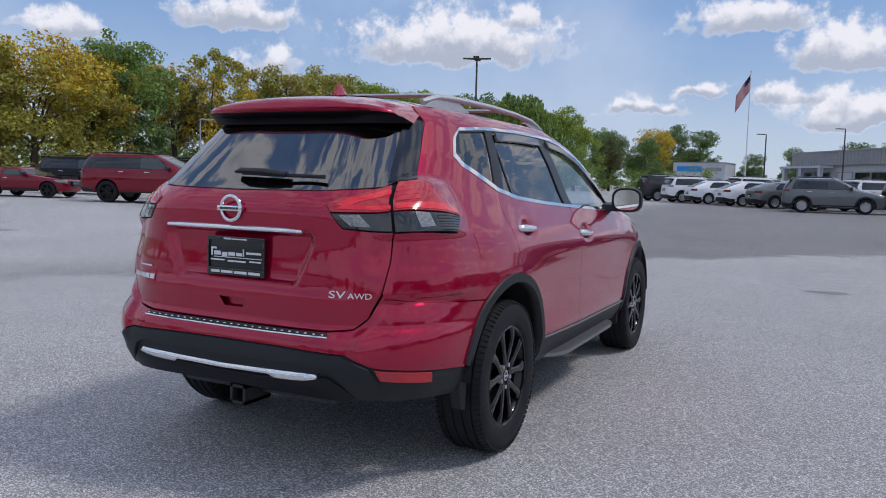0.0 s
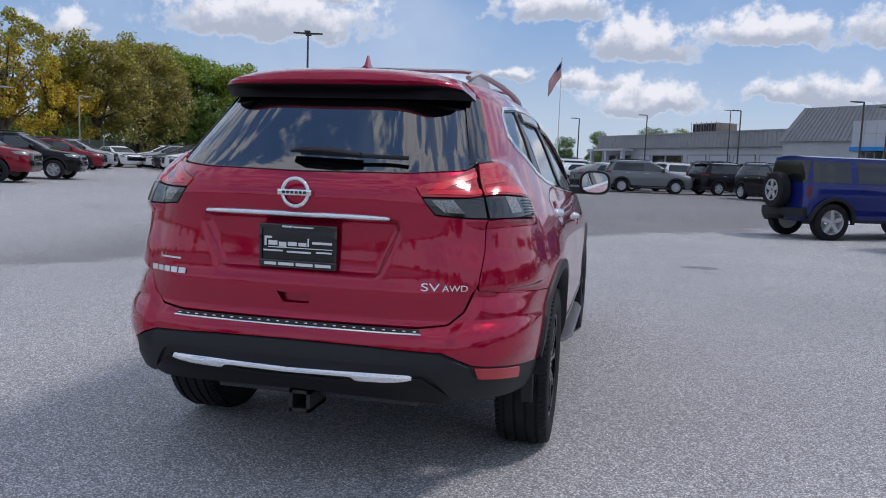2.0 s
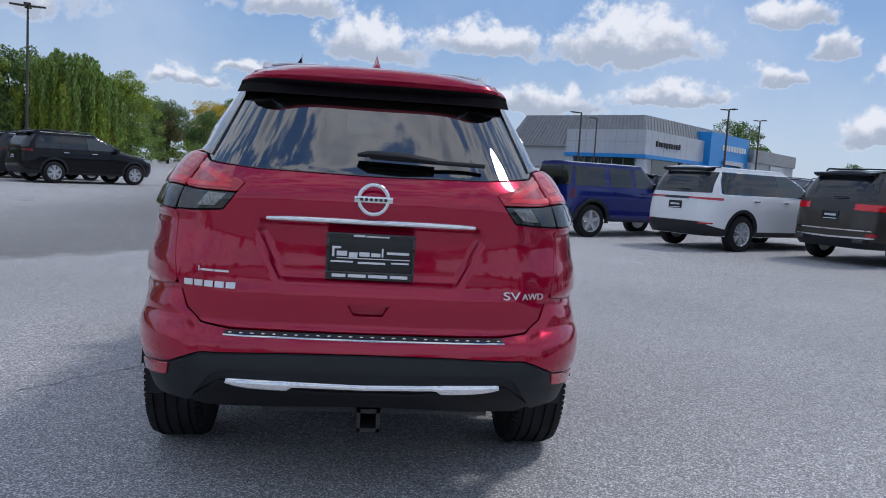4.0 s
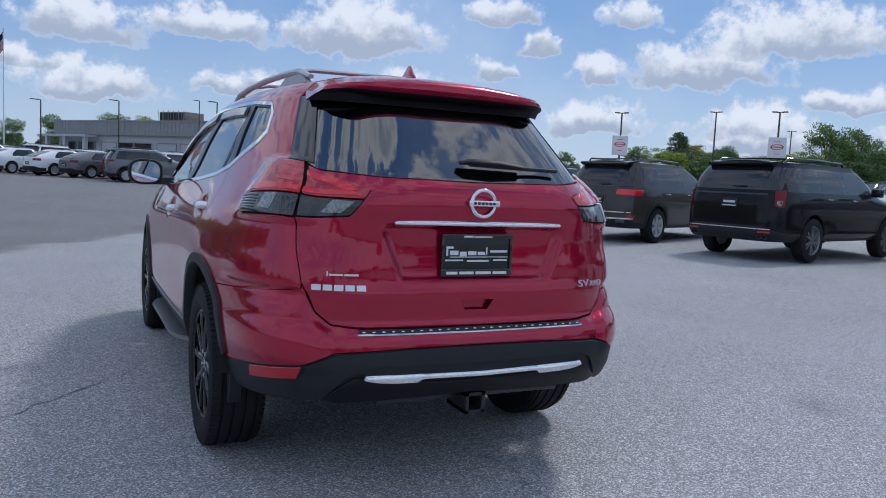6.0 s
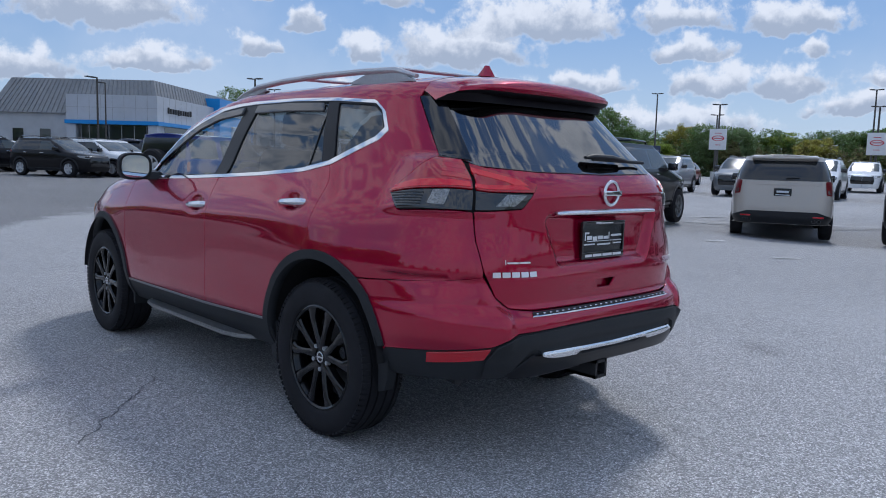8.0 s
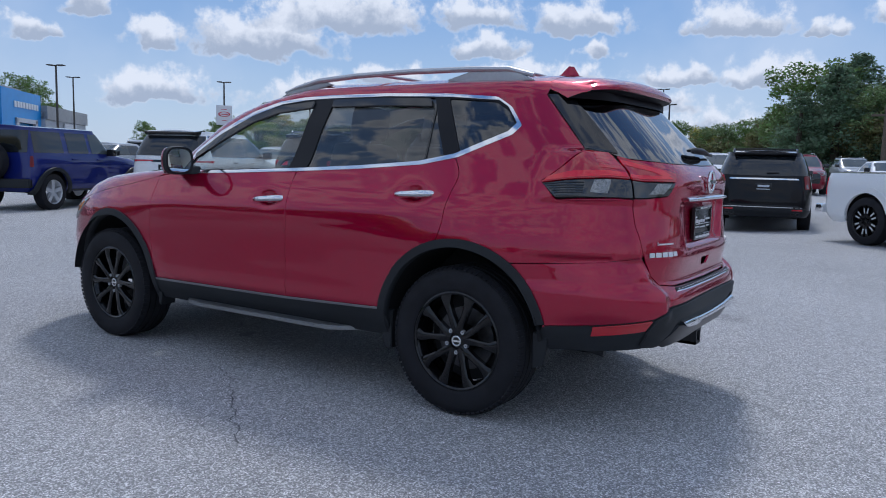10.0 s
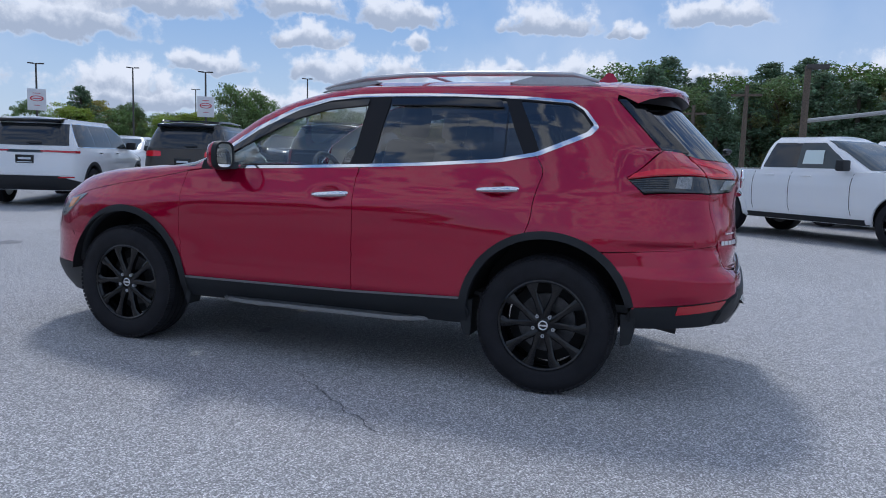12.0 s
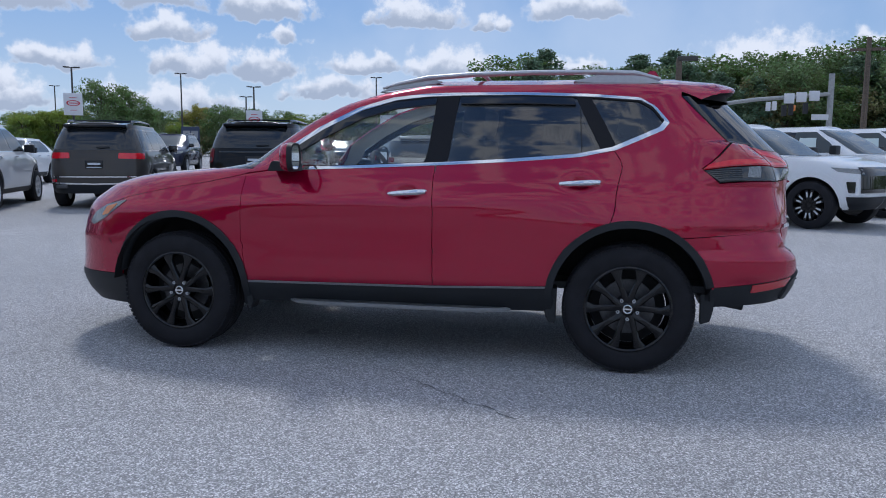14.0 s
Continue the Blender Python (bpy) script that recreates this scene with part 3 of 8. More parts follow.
def red_relief(p, n):
    """Creases, haunches and hollows of the red car's skin, in metres outwards."""
    x, y, z = np.abs(p[..., 0]), p[..., 1], p[..., 2]
    side = ramp(np.abs(n[..., 0]), 0.55, 0.9)
    tail = ramp(-n[..., 1], 0.55, 0.9) * ramp(-y, 0.3, 0.6)
    crease = 0.955 + 0.035 * (1.2 - y)
    d = side * 0.011 * (ramp(z, crease - 0.10, crease) - ramp(z, crease, crease + 0.16)) * ramp(2.6 - y, 0, 0.6)
    d = d - side * 0.005 * bump1(z, 0.66 + 0.02 * y, 0.14) * ramp(y, 0.25, 0.7) * ramp(2.35 - y, 0, 0.4)
    d = d + side * 0.004 * bump1(z, 0.50, 0.06) * ramp(y, 0.3, 0.6) * ramp(2.4 - y, 0, 0.3)
    d = d + side * 0.016 * (bump1(y, 0.0, 0.42) + bump1(y, 2.706, 0.42)) * bump1(z, 0.80, 0.17)
    # hollow round the plate and the lip over it
    hx = ramp(0.40 - 0.42 * (1.02 - z) * ramp(1.02 - z, 0, 0.02) - x, 0, 0.035)
    d = d - tail * 0.034 * hx * ramp(z, 0.835, 0.875) * ramp(1.062 - z, 0, 0.02)
    d = d + tail * 0.006 * bump1(z, 0.80, 0.03) * ramp(0.6 - x, 0, 0.1)
    # rounded corners of the bumper
    d = d + 0.010 * ramp(-y, 0.45, 0.7) * bump1(z, 0.70, 0.05) * ramp(x, 0.60, 0.72)
    # the bumper's shoulder stands out past the quarter panel
    edge = 0.787 - 0.0877 * (y + 0.66)
    rim = np.clip(0.575 + 0.62 * (z - 0.69), 0.56, 0.66)
    d = d + ramp(-y, 0.36, 0.74) * ramp(x, rim + 0.01, rim + 0.06) * ramp(z, 0.50, 0.60) * (0.009 * ramp(edge - z, -0.005, 0.003) + 0.012 * ramp(edge - z, 0.0, 0.065))
    d = d + ramp(-y, 0.30, 0.55) * ramp(x, 0.60, 0.70) * (0.020 * ramp(z, 0.80, 0.82) * ramp(1.30 - z, 0, 0.03) + 0.024 * ramp(z, 1.045, 1.06) * ramp(1.29 - z, 0, 0.03))
    # dished hollows behind the door handles
    for zc, yc in ((0.988, 1.262), (1.054, 0.285)):
        d = d - side * 0.028 * np.exp(-((y - yc) / 0.062) ** 2 - ((z - zc) / 0.032) ** 2)
    return d


RS = Shell(SUV_ROWS, 0.5, 1.6, relief=red_relief)
R_ARCH, F_ARCH = (0.0, 0.392), (2.706, 0.392)


def Y(y, z):
    return (RS.sy(y, z), z)


def X(x, z):
    return (RS.sx(x, z), z)


def ys(*pts):
    return [Y(a, b) for a, b in pts]


def xs(*pts):
    return [X(a, b) for a, b in pts]


def both(half):
    """An outline over the middle of the tail from its right half, given from the top middle round to the bottom middle."""
    return half + [(-s, z) for s, z in half[::-1] if abs(s) > 1e-6]


def build_wheel(parent, m, tyre_r=0.362, width=0.225, rim_r=0.240, style="black", tread=True):
    """A wheel round the x axis, its outer face towards +x."""
    hub = put("wheel", None, parent, m=m)
    w = width / 2
    prof = [(rim_r - 0.012, -w * 0.82), (rim_r + 0.01, -w * 0.9), (tyre_r - 0.06, -w * 1.02), (tyre_r - 0.018, -w * 0.93), (tyre_r - 0.004, -w * 0.78)]
    for g in (-0.5, -0.17, 0.17, 0.5):
        a = g * width * 0.62
        prof += [(tyre_r, a - 0.018), (tyre_r, a - 0.006), (tyre_r - 0.008, a - 0.004), (tyre_r - 0.008, a + 0.004), (tyre_r, a + 0.006)]
    prof += [(tyre_r - 0.004, w * 0.78), (tyre_r - 0.018, w * 0.93), (tyre_r - 0.045, w * 1.01), (tyre_r - 0.075, w * 1.03), (rim_r + 0.022, w * 0.97), (rim_r + 0.010, w * 0.95),
             (rim_r + 0.004, w * 0.90), (rim_r - 0.012, w * 0.82)]
    tyre = bm_lathe(prof, 64)
    if tread:
        extra = [tyre]
        for k in range(80):
            a = 2 * math.pi * k / 80
            for sg in (-1, 1):
                b = bm_box(-0.018, -0.0095, -0.006, 0.018, 0.0095, 0.0035)
                bmesh.ops.transform(b, matrix=Matrix.Rotation(a + sg * 0.02, 4, 'X') @ Matrix.Translation((sg * w * 0.82, 0, tyre_r - 0.0075)) @ Matrix.Rotation(sg * 0.35, 4, 'Y'), verts=b.verts)
                extra.append(b)
        tagged(part("tread", bm_join(*extra[1:]), RUBBER, hub), kind="stuff")
    part("tyre", tyre, RUBBER, hub)
    rim_mat, lip = (WHEEL_BLACK, WHEEL_BLACK) if style == "black" else (SATIN, CHROME)
    rim = bm_lathe([(rim_r - 0.012, -w * 0.8), (rim_r - 0.022, -w * 0.5), (rim_r - 0.028, w * 0.2), (rim_r - 0.016, w * 0.70), (rim_r - 0.004, w * 0.82),
                    (rim_r + 0.002, w * 0.90), (rim_r - 0.006, w * 0.93), (rim_r - 0.014, w * 0.88)], 48)
    part("rim_barrel", rim, rim_mat, hub)
    face = []
    fan, spread = (5, 0.295) if style == "black" else (5, 0.0) if style == "five" else (6, 0.17)
    for k in range(fan):
        for sg in ((-1, 1) if spread else (0,)):
            a = 2 * math.pi * k / fan + sg * spread
            b = bmesh.new()
            rr = [0.040, 0.075, 0.13, 0.185, rim_r - 0.006]
            hw = [0.026, 0.0185, 0.0150, 0.0190, 0.036] if spread else [0.034, 0.032, 0.034, 0.040, 0.05]
            fx = [w * 0.74, w * 0.78, w * 0.80, w * 0.82, w * 0.80]
            turn = [-0.14 * sg, -0.07 * sg, 0.0, 0.03 * sg, 0.0]
            prev = None
            for r, h_, f_, tn in zip(rr, hw, fx, turn):
                ring = []
                for dx, q in ((-0.034, -h_ * 0.8), (0, -h_), (0.007, -h_ * 0.55), (0.007, h_ * 0.55), (0, h_), (-0.034, h_ * 0.8)):
                    ang = a + tn + q / r
                    ring.append(b.verts.new((f_ + dx, -r * math.sin(ang), r * math.cos(ang))))
                if prev:
                    for i in range(5):
                        b.faces.new((prev[i], prev[i + 1], ring[i + 1], ring[i]))
                    b.faces.new((prev[5], prev[0], ring[0], ring[5]))
                prev = ring
            bmesh.ops.recalc_face_normals(b, faces=b.faces)
            face.append(b)
    part("spokes", bm_join(*face), rim_mat, hub)
    hubp = bm_lathe([(0.0005, w * 0.80), (0.028, w * 0.80), (0.031, w * 0.77), (0.05, w * 0.745), (0.062, w * 0.66), (0.07, w * 0.3)], 28)
    part("wheel_hub", hubp, rim_mat, hub)
    part("hub_cap", bm_join(bm_lathe([(0.019, w * 0.805), (0.021, w * 0.815), (0.024, w * 0.815), (0.026, w * 0.805)], 24),
                            bm_box(w * 0.80, -0.022, -0.004, w * 0.82, 0.022, 0.004)), CHROME, hub, "silver centre cap emblem")
    for k in range(5):
        a = 2 * math.pi * (k + 0.5) / 5
        part("wheel_nut", bm_lathe([(0.004, w * 0.79), (0.005, w * 0.83), (0.010, w * 0.83), (0.012, w * 0.66)], 6), SATIN, hub, m=Matrix.Translation((0, 0.056 * math.sin(a), 0.056 * math.cos(a))))
    part("brake_shield", bm_lathe([(0.03, -0.034), (0.212, -0.034), (0.212, -0.040), (0.03, -0.040)], 32), DARK, hub)
    part("brake_disc", bm_lathe([(0.07, 0.0), (0.155, 0.0), (0.155, -0.022), (0.07, -0.022)], 40), STEEL, hub)
    return hub


def mirrored(bm, sd):
    if sd < 0:
        bmesh.ops.scale(bm, vec=(-1, 1, 1), verts=bm.verts)
        bmesh.ops.reverse_faces(bm, faces=bm.faces)
    return bm


def build_red_car():
    car = tagged(new("crossover_suv"), "glossy dark red crossover parked on open asphalt, black wheels", "car")
    LR = (1, -1)
    door_split = ys((1.105, 0.455), (1.105, 0.52), (1.105, 0.58), (1.105, 0.64), (1.105, 0.70), (1.105, 0.76), (1.105, 0.84), (1.107, 0.92), (1.109, 1.00), (1.110, 1.09), (1.100, 1.143))
    dlo_low_front = ys((1.106, 1.1445), (1.60, 1.123), (2.12, 1.105))
    dlo = ys((2.125, 1.108), (2.01, 1.25), (1.83, 1.365), (1.60, 1.480), (1.40, 1.540), (1.22, 1.560), (1.046, 1.567), (0.64, 1.568), (0.24, 1.555),
             (-0.04, 1.534), (-0.125, 1.485), (-0.20, 1.395), (-0.166, 1.352), (0.09, 1.24), (0.29, 1.20), (0.67, 1.17), (1.03, 1.150), (1.60, 1.124))
    arch_r = lambda a0, a1, r=0.462: [Y(a, b) for a, b in arc(*R_ARCH, r, a0, a1)]
    arch_f = lambda a0, a1, r=0.462: [Y(a, b) for a, b in arc(*F_ARCH, r, a0, a1)]
    gap = 0.0021

    def painted(name, loop, label="", sides=LR, h=0.025, r=0.004):
        return panel(name, RS, [inset(rounded(loop, r), gap)], RED, car, label, h=h, sides=sides)

    front_edge = ys((2.262, 1.085), (2.268, 1.03), (2.277, 0.94), (2.278, 0.86), (2.278, 0.78), (2.277, 0.70), (2.272, 0.63), (2.264, 0.56), (2.255, 0.50), (2.245, 0.445))
    painted("front_door", ys((1.105, 0.455)) + front_edge[::-1] + dlo_low_front[::-1] + door_split[::-1][1:-1])
    back_edge = ys((0.113, 0.838), (0.086, 0.94), (0.063, 1.10), (0.10, 1.235))
    painted("rear_door", ys((0.444, 0.475), (1.105, 0.455)) + door_split[1:] + ys((1.03, 1.150), (0.67, 1.17), (0.29, 1.20), (0.10, 1.235)) + back_edge[::-1][1:] + arch_r(70, 12)[:-1])
    hatch_edge = xs((0.662, 1.062), (0.672, 0.95), (0.662, 0.835))
    painted("quarter_panel", arch_r(126.2, 75) + back_edge + dlo[8:14][::-1] + ys((1.046, 1.567), (1.22, 1.560), (1.40, 1.540), (1.60, 1.480), (1.83, 1.365), (2.01, 1.25), (2.125, 1.108),
            (2.262, 1.09), (2.20, 1.16), (2.09, 1.275), (1.91, 1.393), (1.69, 1.510), (1.48, 1.575), (1.25, 1.612), (0.9, 1.62), (-0.26, 1.62), (-0.275, 1.545), (-0.530, 1.276),
            (-0.37, 1.136), (-0.455, 1.052)) + hatch_edge + xs((0.665, 0.812)) + ys((-0.66, 0.790)), "", LR, 0.025, 0.008)
    bumper_top = xs((0.0, 0.674), (0.47, 0.677), (0.575, 0.689), (0.625, 0.735), (0.661, 0.813)) + ys((-0.66, 0.7930)) + arch_r(126.6, 168)
    clad_line = ys((-0.44, 0.495), (-0.655, 0.517)) + xs((0.668, 0.552), (0.567, 0.597), (0.30, 0.606), (0.0, 0.608))
    panel("rear_bumper", RS, [inset(rounded(both(bumper_top + clad_line), 0.010), gap)], RED, car, "painted red rear bumper cover", h=0.018, flange=0.03)
    low = xs((0.0, 0.415), (0.42, 0.405), (0.62, 0.408), (0.70, 0.400)) + ys((-0.60, 0.388), (-0.43, 0.380), (-0.405, 0.43))
    panel("lower_bumper", RS, [inset(both(clad_line[::-1] + low[::-1]), gap)], CLAD, car, "black plastic lower rear bumper", h=0.03, off=-0.004)
    # tailgate
    gate = xs((0.0, 1.222), (0.40, 1.228), (0.592, 1.245), (0.438, 1.180), (0.512, 1.082), (0.660, 1.066), (0.671, 0.95), (0.661, 0.835), (0.623, 0.736), (0.572, 0.692), (0.47, 0.682), (0.0, 0.679))
    grip_hole = rounded(xs((-0.074, 0.776), (0.074, 0.776), (0.052, 0.735), (-0.052, 0.735)), 0.006)
    panel("tailgate", RS, [inset(rounded(both(gate), 0.006), 0.001), grip_hole], RED, car, "red tailgate with a hollow round the plate", h=0.016)
    glass = xs((0.0, 1.226), (0.40, 1.232), (0.590, 1.250)) + ys((-0.612, 1.276), (-0.50, 1.40), (-0.352, 1.548)) + xs((0.30, 1.553), (0.0, 1.555))
    panel("rear_window", RS, [inset(rounded(both(glass), 0.01), 0.002)], REAR_GLASS, car, "dark tinted rear window", h=0.03, off=-0.002)
    edge_band = inset(both(glass), 0.034)
    panel("window_band", RS, [inset(both(glass), 0.004), edge_band], GLOSS_BLACK, car, "black border of the rear glass", h=0.03, off=-0.010, flange=0.0)
    strip = [Y(-0.525, 1.281), (RS.sy(-0.612, 1.276) - 0.045, 1.268), (RS.sy(-0.50, 1.40) - 0.035, 1.40), (RS.sy(-0.352, 1.548) - 0.03, 1.548), Y(-0.275, 1.548)]
    panel("corner_glass", RS, [inset(rounded(strip, 0.006), gap)], GLOSS_BLACK, car, "gloss black pillar corner", h=0.025, off=0.004, sides=LR)
    # lamps: dark red over smoked clear, split by the tailgate seam
    inner = X(0.438, 1.180)
    lamp_red = [Y(-0.372, 1.135), Y(-0.532, 1.271), X(0.612, 1.271), X(0.648, 1.147), Y(-0.376, 1.128)]
    lamp_grey = [Y(-0.378, 1.125), X(0.649, 1.144), X(0.662, 1.068), Y(-0.455, 1.056)]
    gate_red = [X(0.606, 1.258), inner, X(0.464, 1.146), X(0.643, 1.147)]
    gate_grey = [X(0.466, 1.143), X(0.512, 1.085), X(0.657, 1.070), X(0.646, 1.144)]
    for sd in LR:
        lamp = put("tail_lamp", None, car, "wrap-round tail lamp, dark red over smoked clear")

        def lens(nm, loop, mat, off, rr=0.006, cut=0.002):
            panel(nm, RS, [inset(rounded(loop, rr), cut)], mat, lamp, h=0.02, off=off, sides=(sd,))
        lens("red_lens", lamp_red, LENS_RED_MID, 0.006)
        lens("clear_lens", lamp_grey, LENS_SMOKE, 0.005)
        lens("red_lens", gate_red, LENS_RED_MID, 0.006)
        lens("clear_lens", gate_grey, LENS_SMOKE, 0.005)
        lens("lamp_backing", [Y(-0.34, 1.13), Y(-0.52, 1.31), X(0.58, 1.29), X(0.40, 1.18), X(0.50, 1.05), Y(-0.42, 1.03)], DARK, -0.016)
        # reflectors behind the smoked half, and the fine ribs beside the outer one
        lens("reflector", [X(0.495, 1.137), X(0.541, 1.093), X(0.606, 1.090), X(0.566, 1.139)], LENS_CLEAR, 0.0075, 0.004, 0.001)
        lens("reflector", [Y(-0.600, 1.134), Y(-0.590, 1.082), X(0.712, 1.080), X(0.690, 1.138)], LENS_CLEAR, 0.0075, 0.006, 0.001)
        for k in range(5):
            z = 1.078 + k * 0.0105
            lens("lens_rib", [Y(-0.445 + 0.014 * k, z + 0.003), Y(-0.565, z + 0.004), Y(-0.565, z), Y(-0.445 + 0.014 * k, z - 0.001)], LENS_RIB, 0.0085, 0.001, 0.0002)
        # bright bands: along the foot of both halves, up beside the seam, and a hook on the tailgate
        lens("light_bar", [Y(-0.400, 1.152), Y(-0.50, 1.166), X(0.645, 1.172), X(0.650, 1.154), Y(-0.385, 1.134)], LENS_RED, 0.0085, 0.004, 0)
        for k in range(4):
            z = 1.182 + k * 0.0205
            lens("light_bar", [Y(-0.600 + 0.012 * k, z + 0.0195), X(0.640 - 0.008 * k, z + 0.0195), X(0.643 - 0.008 * k, z), Y(-0.606 + 0.012 * k, z)], LENS_RED_GLOW, 0.0082, 0.003, 0)
        lens("light_bar", [X(0.478, 1.158), X(0.500, 1.172), X(0.636, 1.170), X(0.642, 1.154)], LENS_RED, 0.0085, 0.004, 0)
        lens("light_bar", [X(0.480, 1.172), X(0.506, 1.194), X(0.612, 1.238), X(0.620, 1.216), X(0.552, 1.186), X(0.530, 1.172)], LENS_RED, 0.0085, 0.004, 0)
        panel("bumper_reflector", RS, [inset(rounded(ys((-0.658, 0.511)) + xs((0.672, 0.545), (0.688, 0.497)) + ys((-0.648, 0.466)), 0.006), 0.002)], LENS_RED_DEEP, car,
              "red reflector in the bumper", h=0.02, off=0.004, sides=(sd,))
    # chrome of the tail
    def moulding(name, x1, top, low, prof, label):
        """A bright strip across the tail; top and low give its edges at x, prof its section from the upper edge down as share and stand-off."""
        cols = np.linspace(-x1, x1, 61)
        v = []
        for x in cols:
            for u, o in prof:
                z = top(abs(x) / x1) * (1 - u) + low(abs(x) / x1) * u
                v.append(RS.at(np.sign(x) * RS.sx(abs(x), z), z, o))
        n = len(prof)
        f = [(i * n + k, i * n + k + 1, (i + 1) * n + k + 1, (i + 1) * n + k) for i in range(60) for k in range(n - 1)]
        f += [tuple(range(n)), tuple(range(60 * n, 61 * n))[::-1]]
        put(name, mesh_of(name, v, f, CHROME), car, label)
    moulding("chrome_strip", 0.358, lambda q: 1.079 - 0.005 * q ** 6, lambda q: 1.049 + 0.005 * q ** 6, ((0, -0.01), (0, 0.010), (0.25, 0.021), (0.5, 0.022), (0.8, 0.017), (1, 0.006), (1, -0.01)), "chrome strip over the plate")
    panel("bumper_step", RS, [rounded(both(xs((0.0, 0.672), (0.480, 0.672), (0.487, 0.658), (0.0, 0.655))), 0.003)], PLASTIC, car, "dark bumper step plate with bright studs", h=0.015, off=0.004)
    panel("step_edge", RS, [both(xs((0.0, 0.656), (0.487, 0.659), (0.489, 0.656), (0.0, 0.6525)))], CHROME, car, "bright edge of the step plate", h=0.015, off=0.006)
    stud = [RS.at(RS.sx(x, 0.663), 0.663, 0.005) for x in np.linspace(-0.465, 0.465, 26)]
    for p in stud:
        part("stud", bm_box(p[0] - 0.007, p[1] - 0.004, p[2] - 0.001, p[0] + 0.007, p[1] + 0.004, p[2] + 0.005, 0.002, 1), CHROME, car)
    moulding("bumper_trim", 0.468, lambda q: 0.510 + 0.010 * q, lambda q: 0.484 + 0.008 * q + 0.016 * q ** 10 + 0.013 * float(ramp(0.56 - q, 0.0, 0.035)), ((0, -0.01), (0, 0.012), (0.1, 0.016), (0.9, 0.030), (1, 0.026), (1, -0.01)), "bright skid trim in the lower bumper")
    skid = xs((0.0, 0.474), (0.19, 0.474), (0.23, 0.482), (0.50, 0.505), (0.60, 0.43), (0.55, 0.41), (0.0, 0.42))
    panel("skid_plate", RS, [rounded(both(skid), 0.006)], PILLAR_BLACK, car, h=0.025, off=0.010, flange=0.03)
    frame_half = xs((0.0, 0.602), (0.30, 0.600), (0.56, 0.590), (0.655, 0.548), (0.682, 0.49), (0.672, 0.422), (0.605, 0.416), (0.525, 0.528), (0.475, 0.548), (0.0, 0.542))
    panel("bumper_frame", RS, [rounded(both(frame_half), 0.006)], CLAD, car, "raised black frame of the lower bumper", h=0.022, off=0.010, flange=0.024)
    # emblem, plate, badges
    cy = float(RS.at(0.0, 1.146)[1]) - 0.012
    torus = bm_lathe([(0.050 + 0.0075 * math.cos(t), 0.008 * math.sin(t)) for t in (2 * math.pi * k / 10 for k in range(11))], 40, "z")
    bmesh.ops.transform(torus, matrix=Matrix.Translation((0, cy, 1.146)) @ Matrix.Rotation(radians(90), 4, 'X'), verts=torus.verts)
    part("emblem", bm_join(torus, bm_box(-0.066, cy - 0.011, 1.135, 0.066, cy + 0.006, 1.157, 0.003)), CHROME, car, "chrome ring emblem with a cross bar")
    for k in range(6):
        part("emblem_bar", bm_box(-0.047 + k * 0.0165, cy - 0.0125, 1.141, -0.036 + k * 0.0165, cy - 0.0105, 1.151), GLOSS_BLACK, car)
    py = float(RS.at(0.0, 0.94)[1]) - 0.016
    plate = part("number_plate", bm_join(bm_box(-0.149, py - 0.004, 0.868, 0.149, py + 0.01, 1.020, 0.004)), PLATE_BLACK, car, "black dealer plate with white print bars")
    pf = py - 0.0055
    part("plate_frame", bm_join(bm_box(-0.154, pf - 0.004, 1.008, 0.154, pf + 0.004, 1.026, 0.002), bm_box(-0.154, pf - 0.004, 0.862, 0.154, pf + 0.004, 0.892, 0.002),
                                bm_box(-0.154, pf - 0.004, 0.888, -0.144, pf + 0.004, 1.010, 0.002), bm_box(0.144, pf - 0.004, 0.888, 0.154, pf + 0.004, 1.010, 0.002)), GLOSS_BLACK, plate)
    bars = [(-0.062, 1.013, -0.022, 1.020, -0.0050), (-0.018, 1.013, 0.062, 1.018, -0.0050),
            (-0.132, 0.871, -0.084, 0.882, -0.0050), (-0.076, 0.871, -0.014, 0.882, -0.0050), (-0.006, 0.871, 0.062, 0.882, -0.0050), (0.070, 0.871, 0.132, 0.882, -0.0050),
            (-0.134, 0.942, -0.126, 0.978, -0.0008), (-0.126, 0.970, -0.104, 0.978, -0.0008), (-0.118, 0.945, -0.082, 0.962, -0.0008), (-0.076, 0.940, -0.046, 0.958, -0.0008), (-0.040, 0.945, -0.004, 0.960, -0.0008),
            (0.002, 0.945, 0.034, 0.958, -0.0008), (0.038, 0.945, 0.044, 0.975, -0.0008), (0.056, 0.955, 0.134, 0.964, -0.0008), (-0.118, 0.936, 0.138, 0.939, -0.0008),
            (-0.138, 0.922, -0.060, 0.928, -0.0008), (-0.044, 0.919, 0.052, 0.926, -0.0008), (0.072, 0.922, 0.134, 0.928, -0.0008)]
    for x0, z0, x1, z1, dy in bars:
        part("print_bar", bm_box(x0, pf + dy, z0, x1, pf + dy + 0.001, z1), PRINT_WHITE, plate)

    def on_tail(bm, s0, z0, off, name, mat, label=""):
        """Lays a flat piece, drawn in x and z about the origin, onto the tail."""
        for v in bm.verts:
            p = RS.at(s0 + v.co.x, z0 + v.co.z, off - v.co.y)
            v.co = Vector(p)
        return part(name, bm, mat, car, label, smooth=False)
    for k in range(5):
        x0 = -0.100 + k * 0.040
        on_tail(bm_box(x0, -0.002, -0.0105, x0 + 0.033, 0, 0.0105), -RS.sx(0.545, 0.825), 0.825, 0.004, "model_badge", BADGE, "chrome model badge drawn as plain bars")
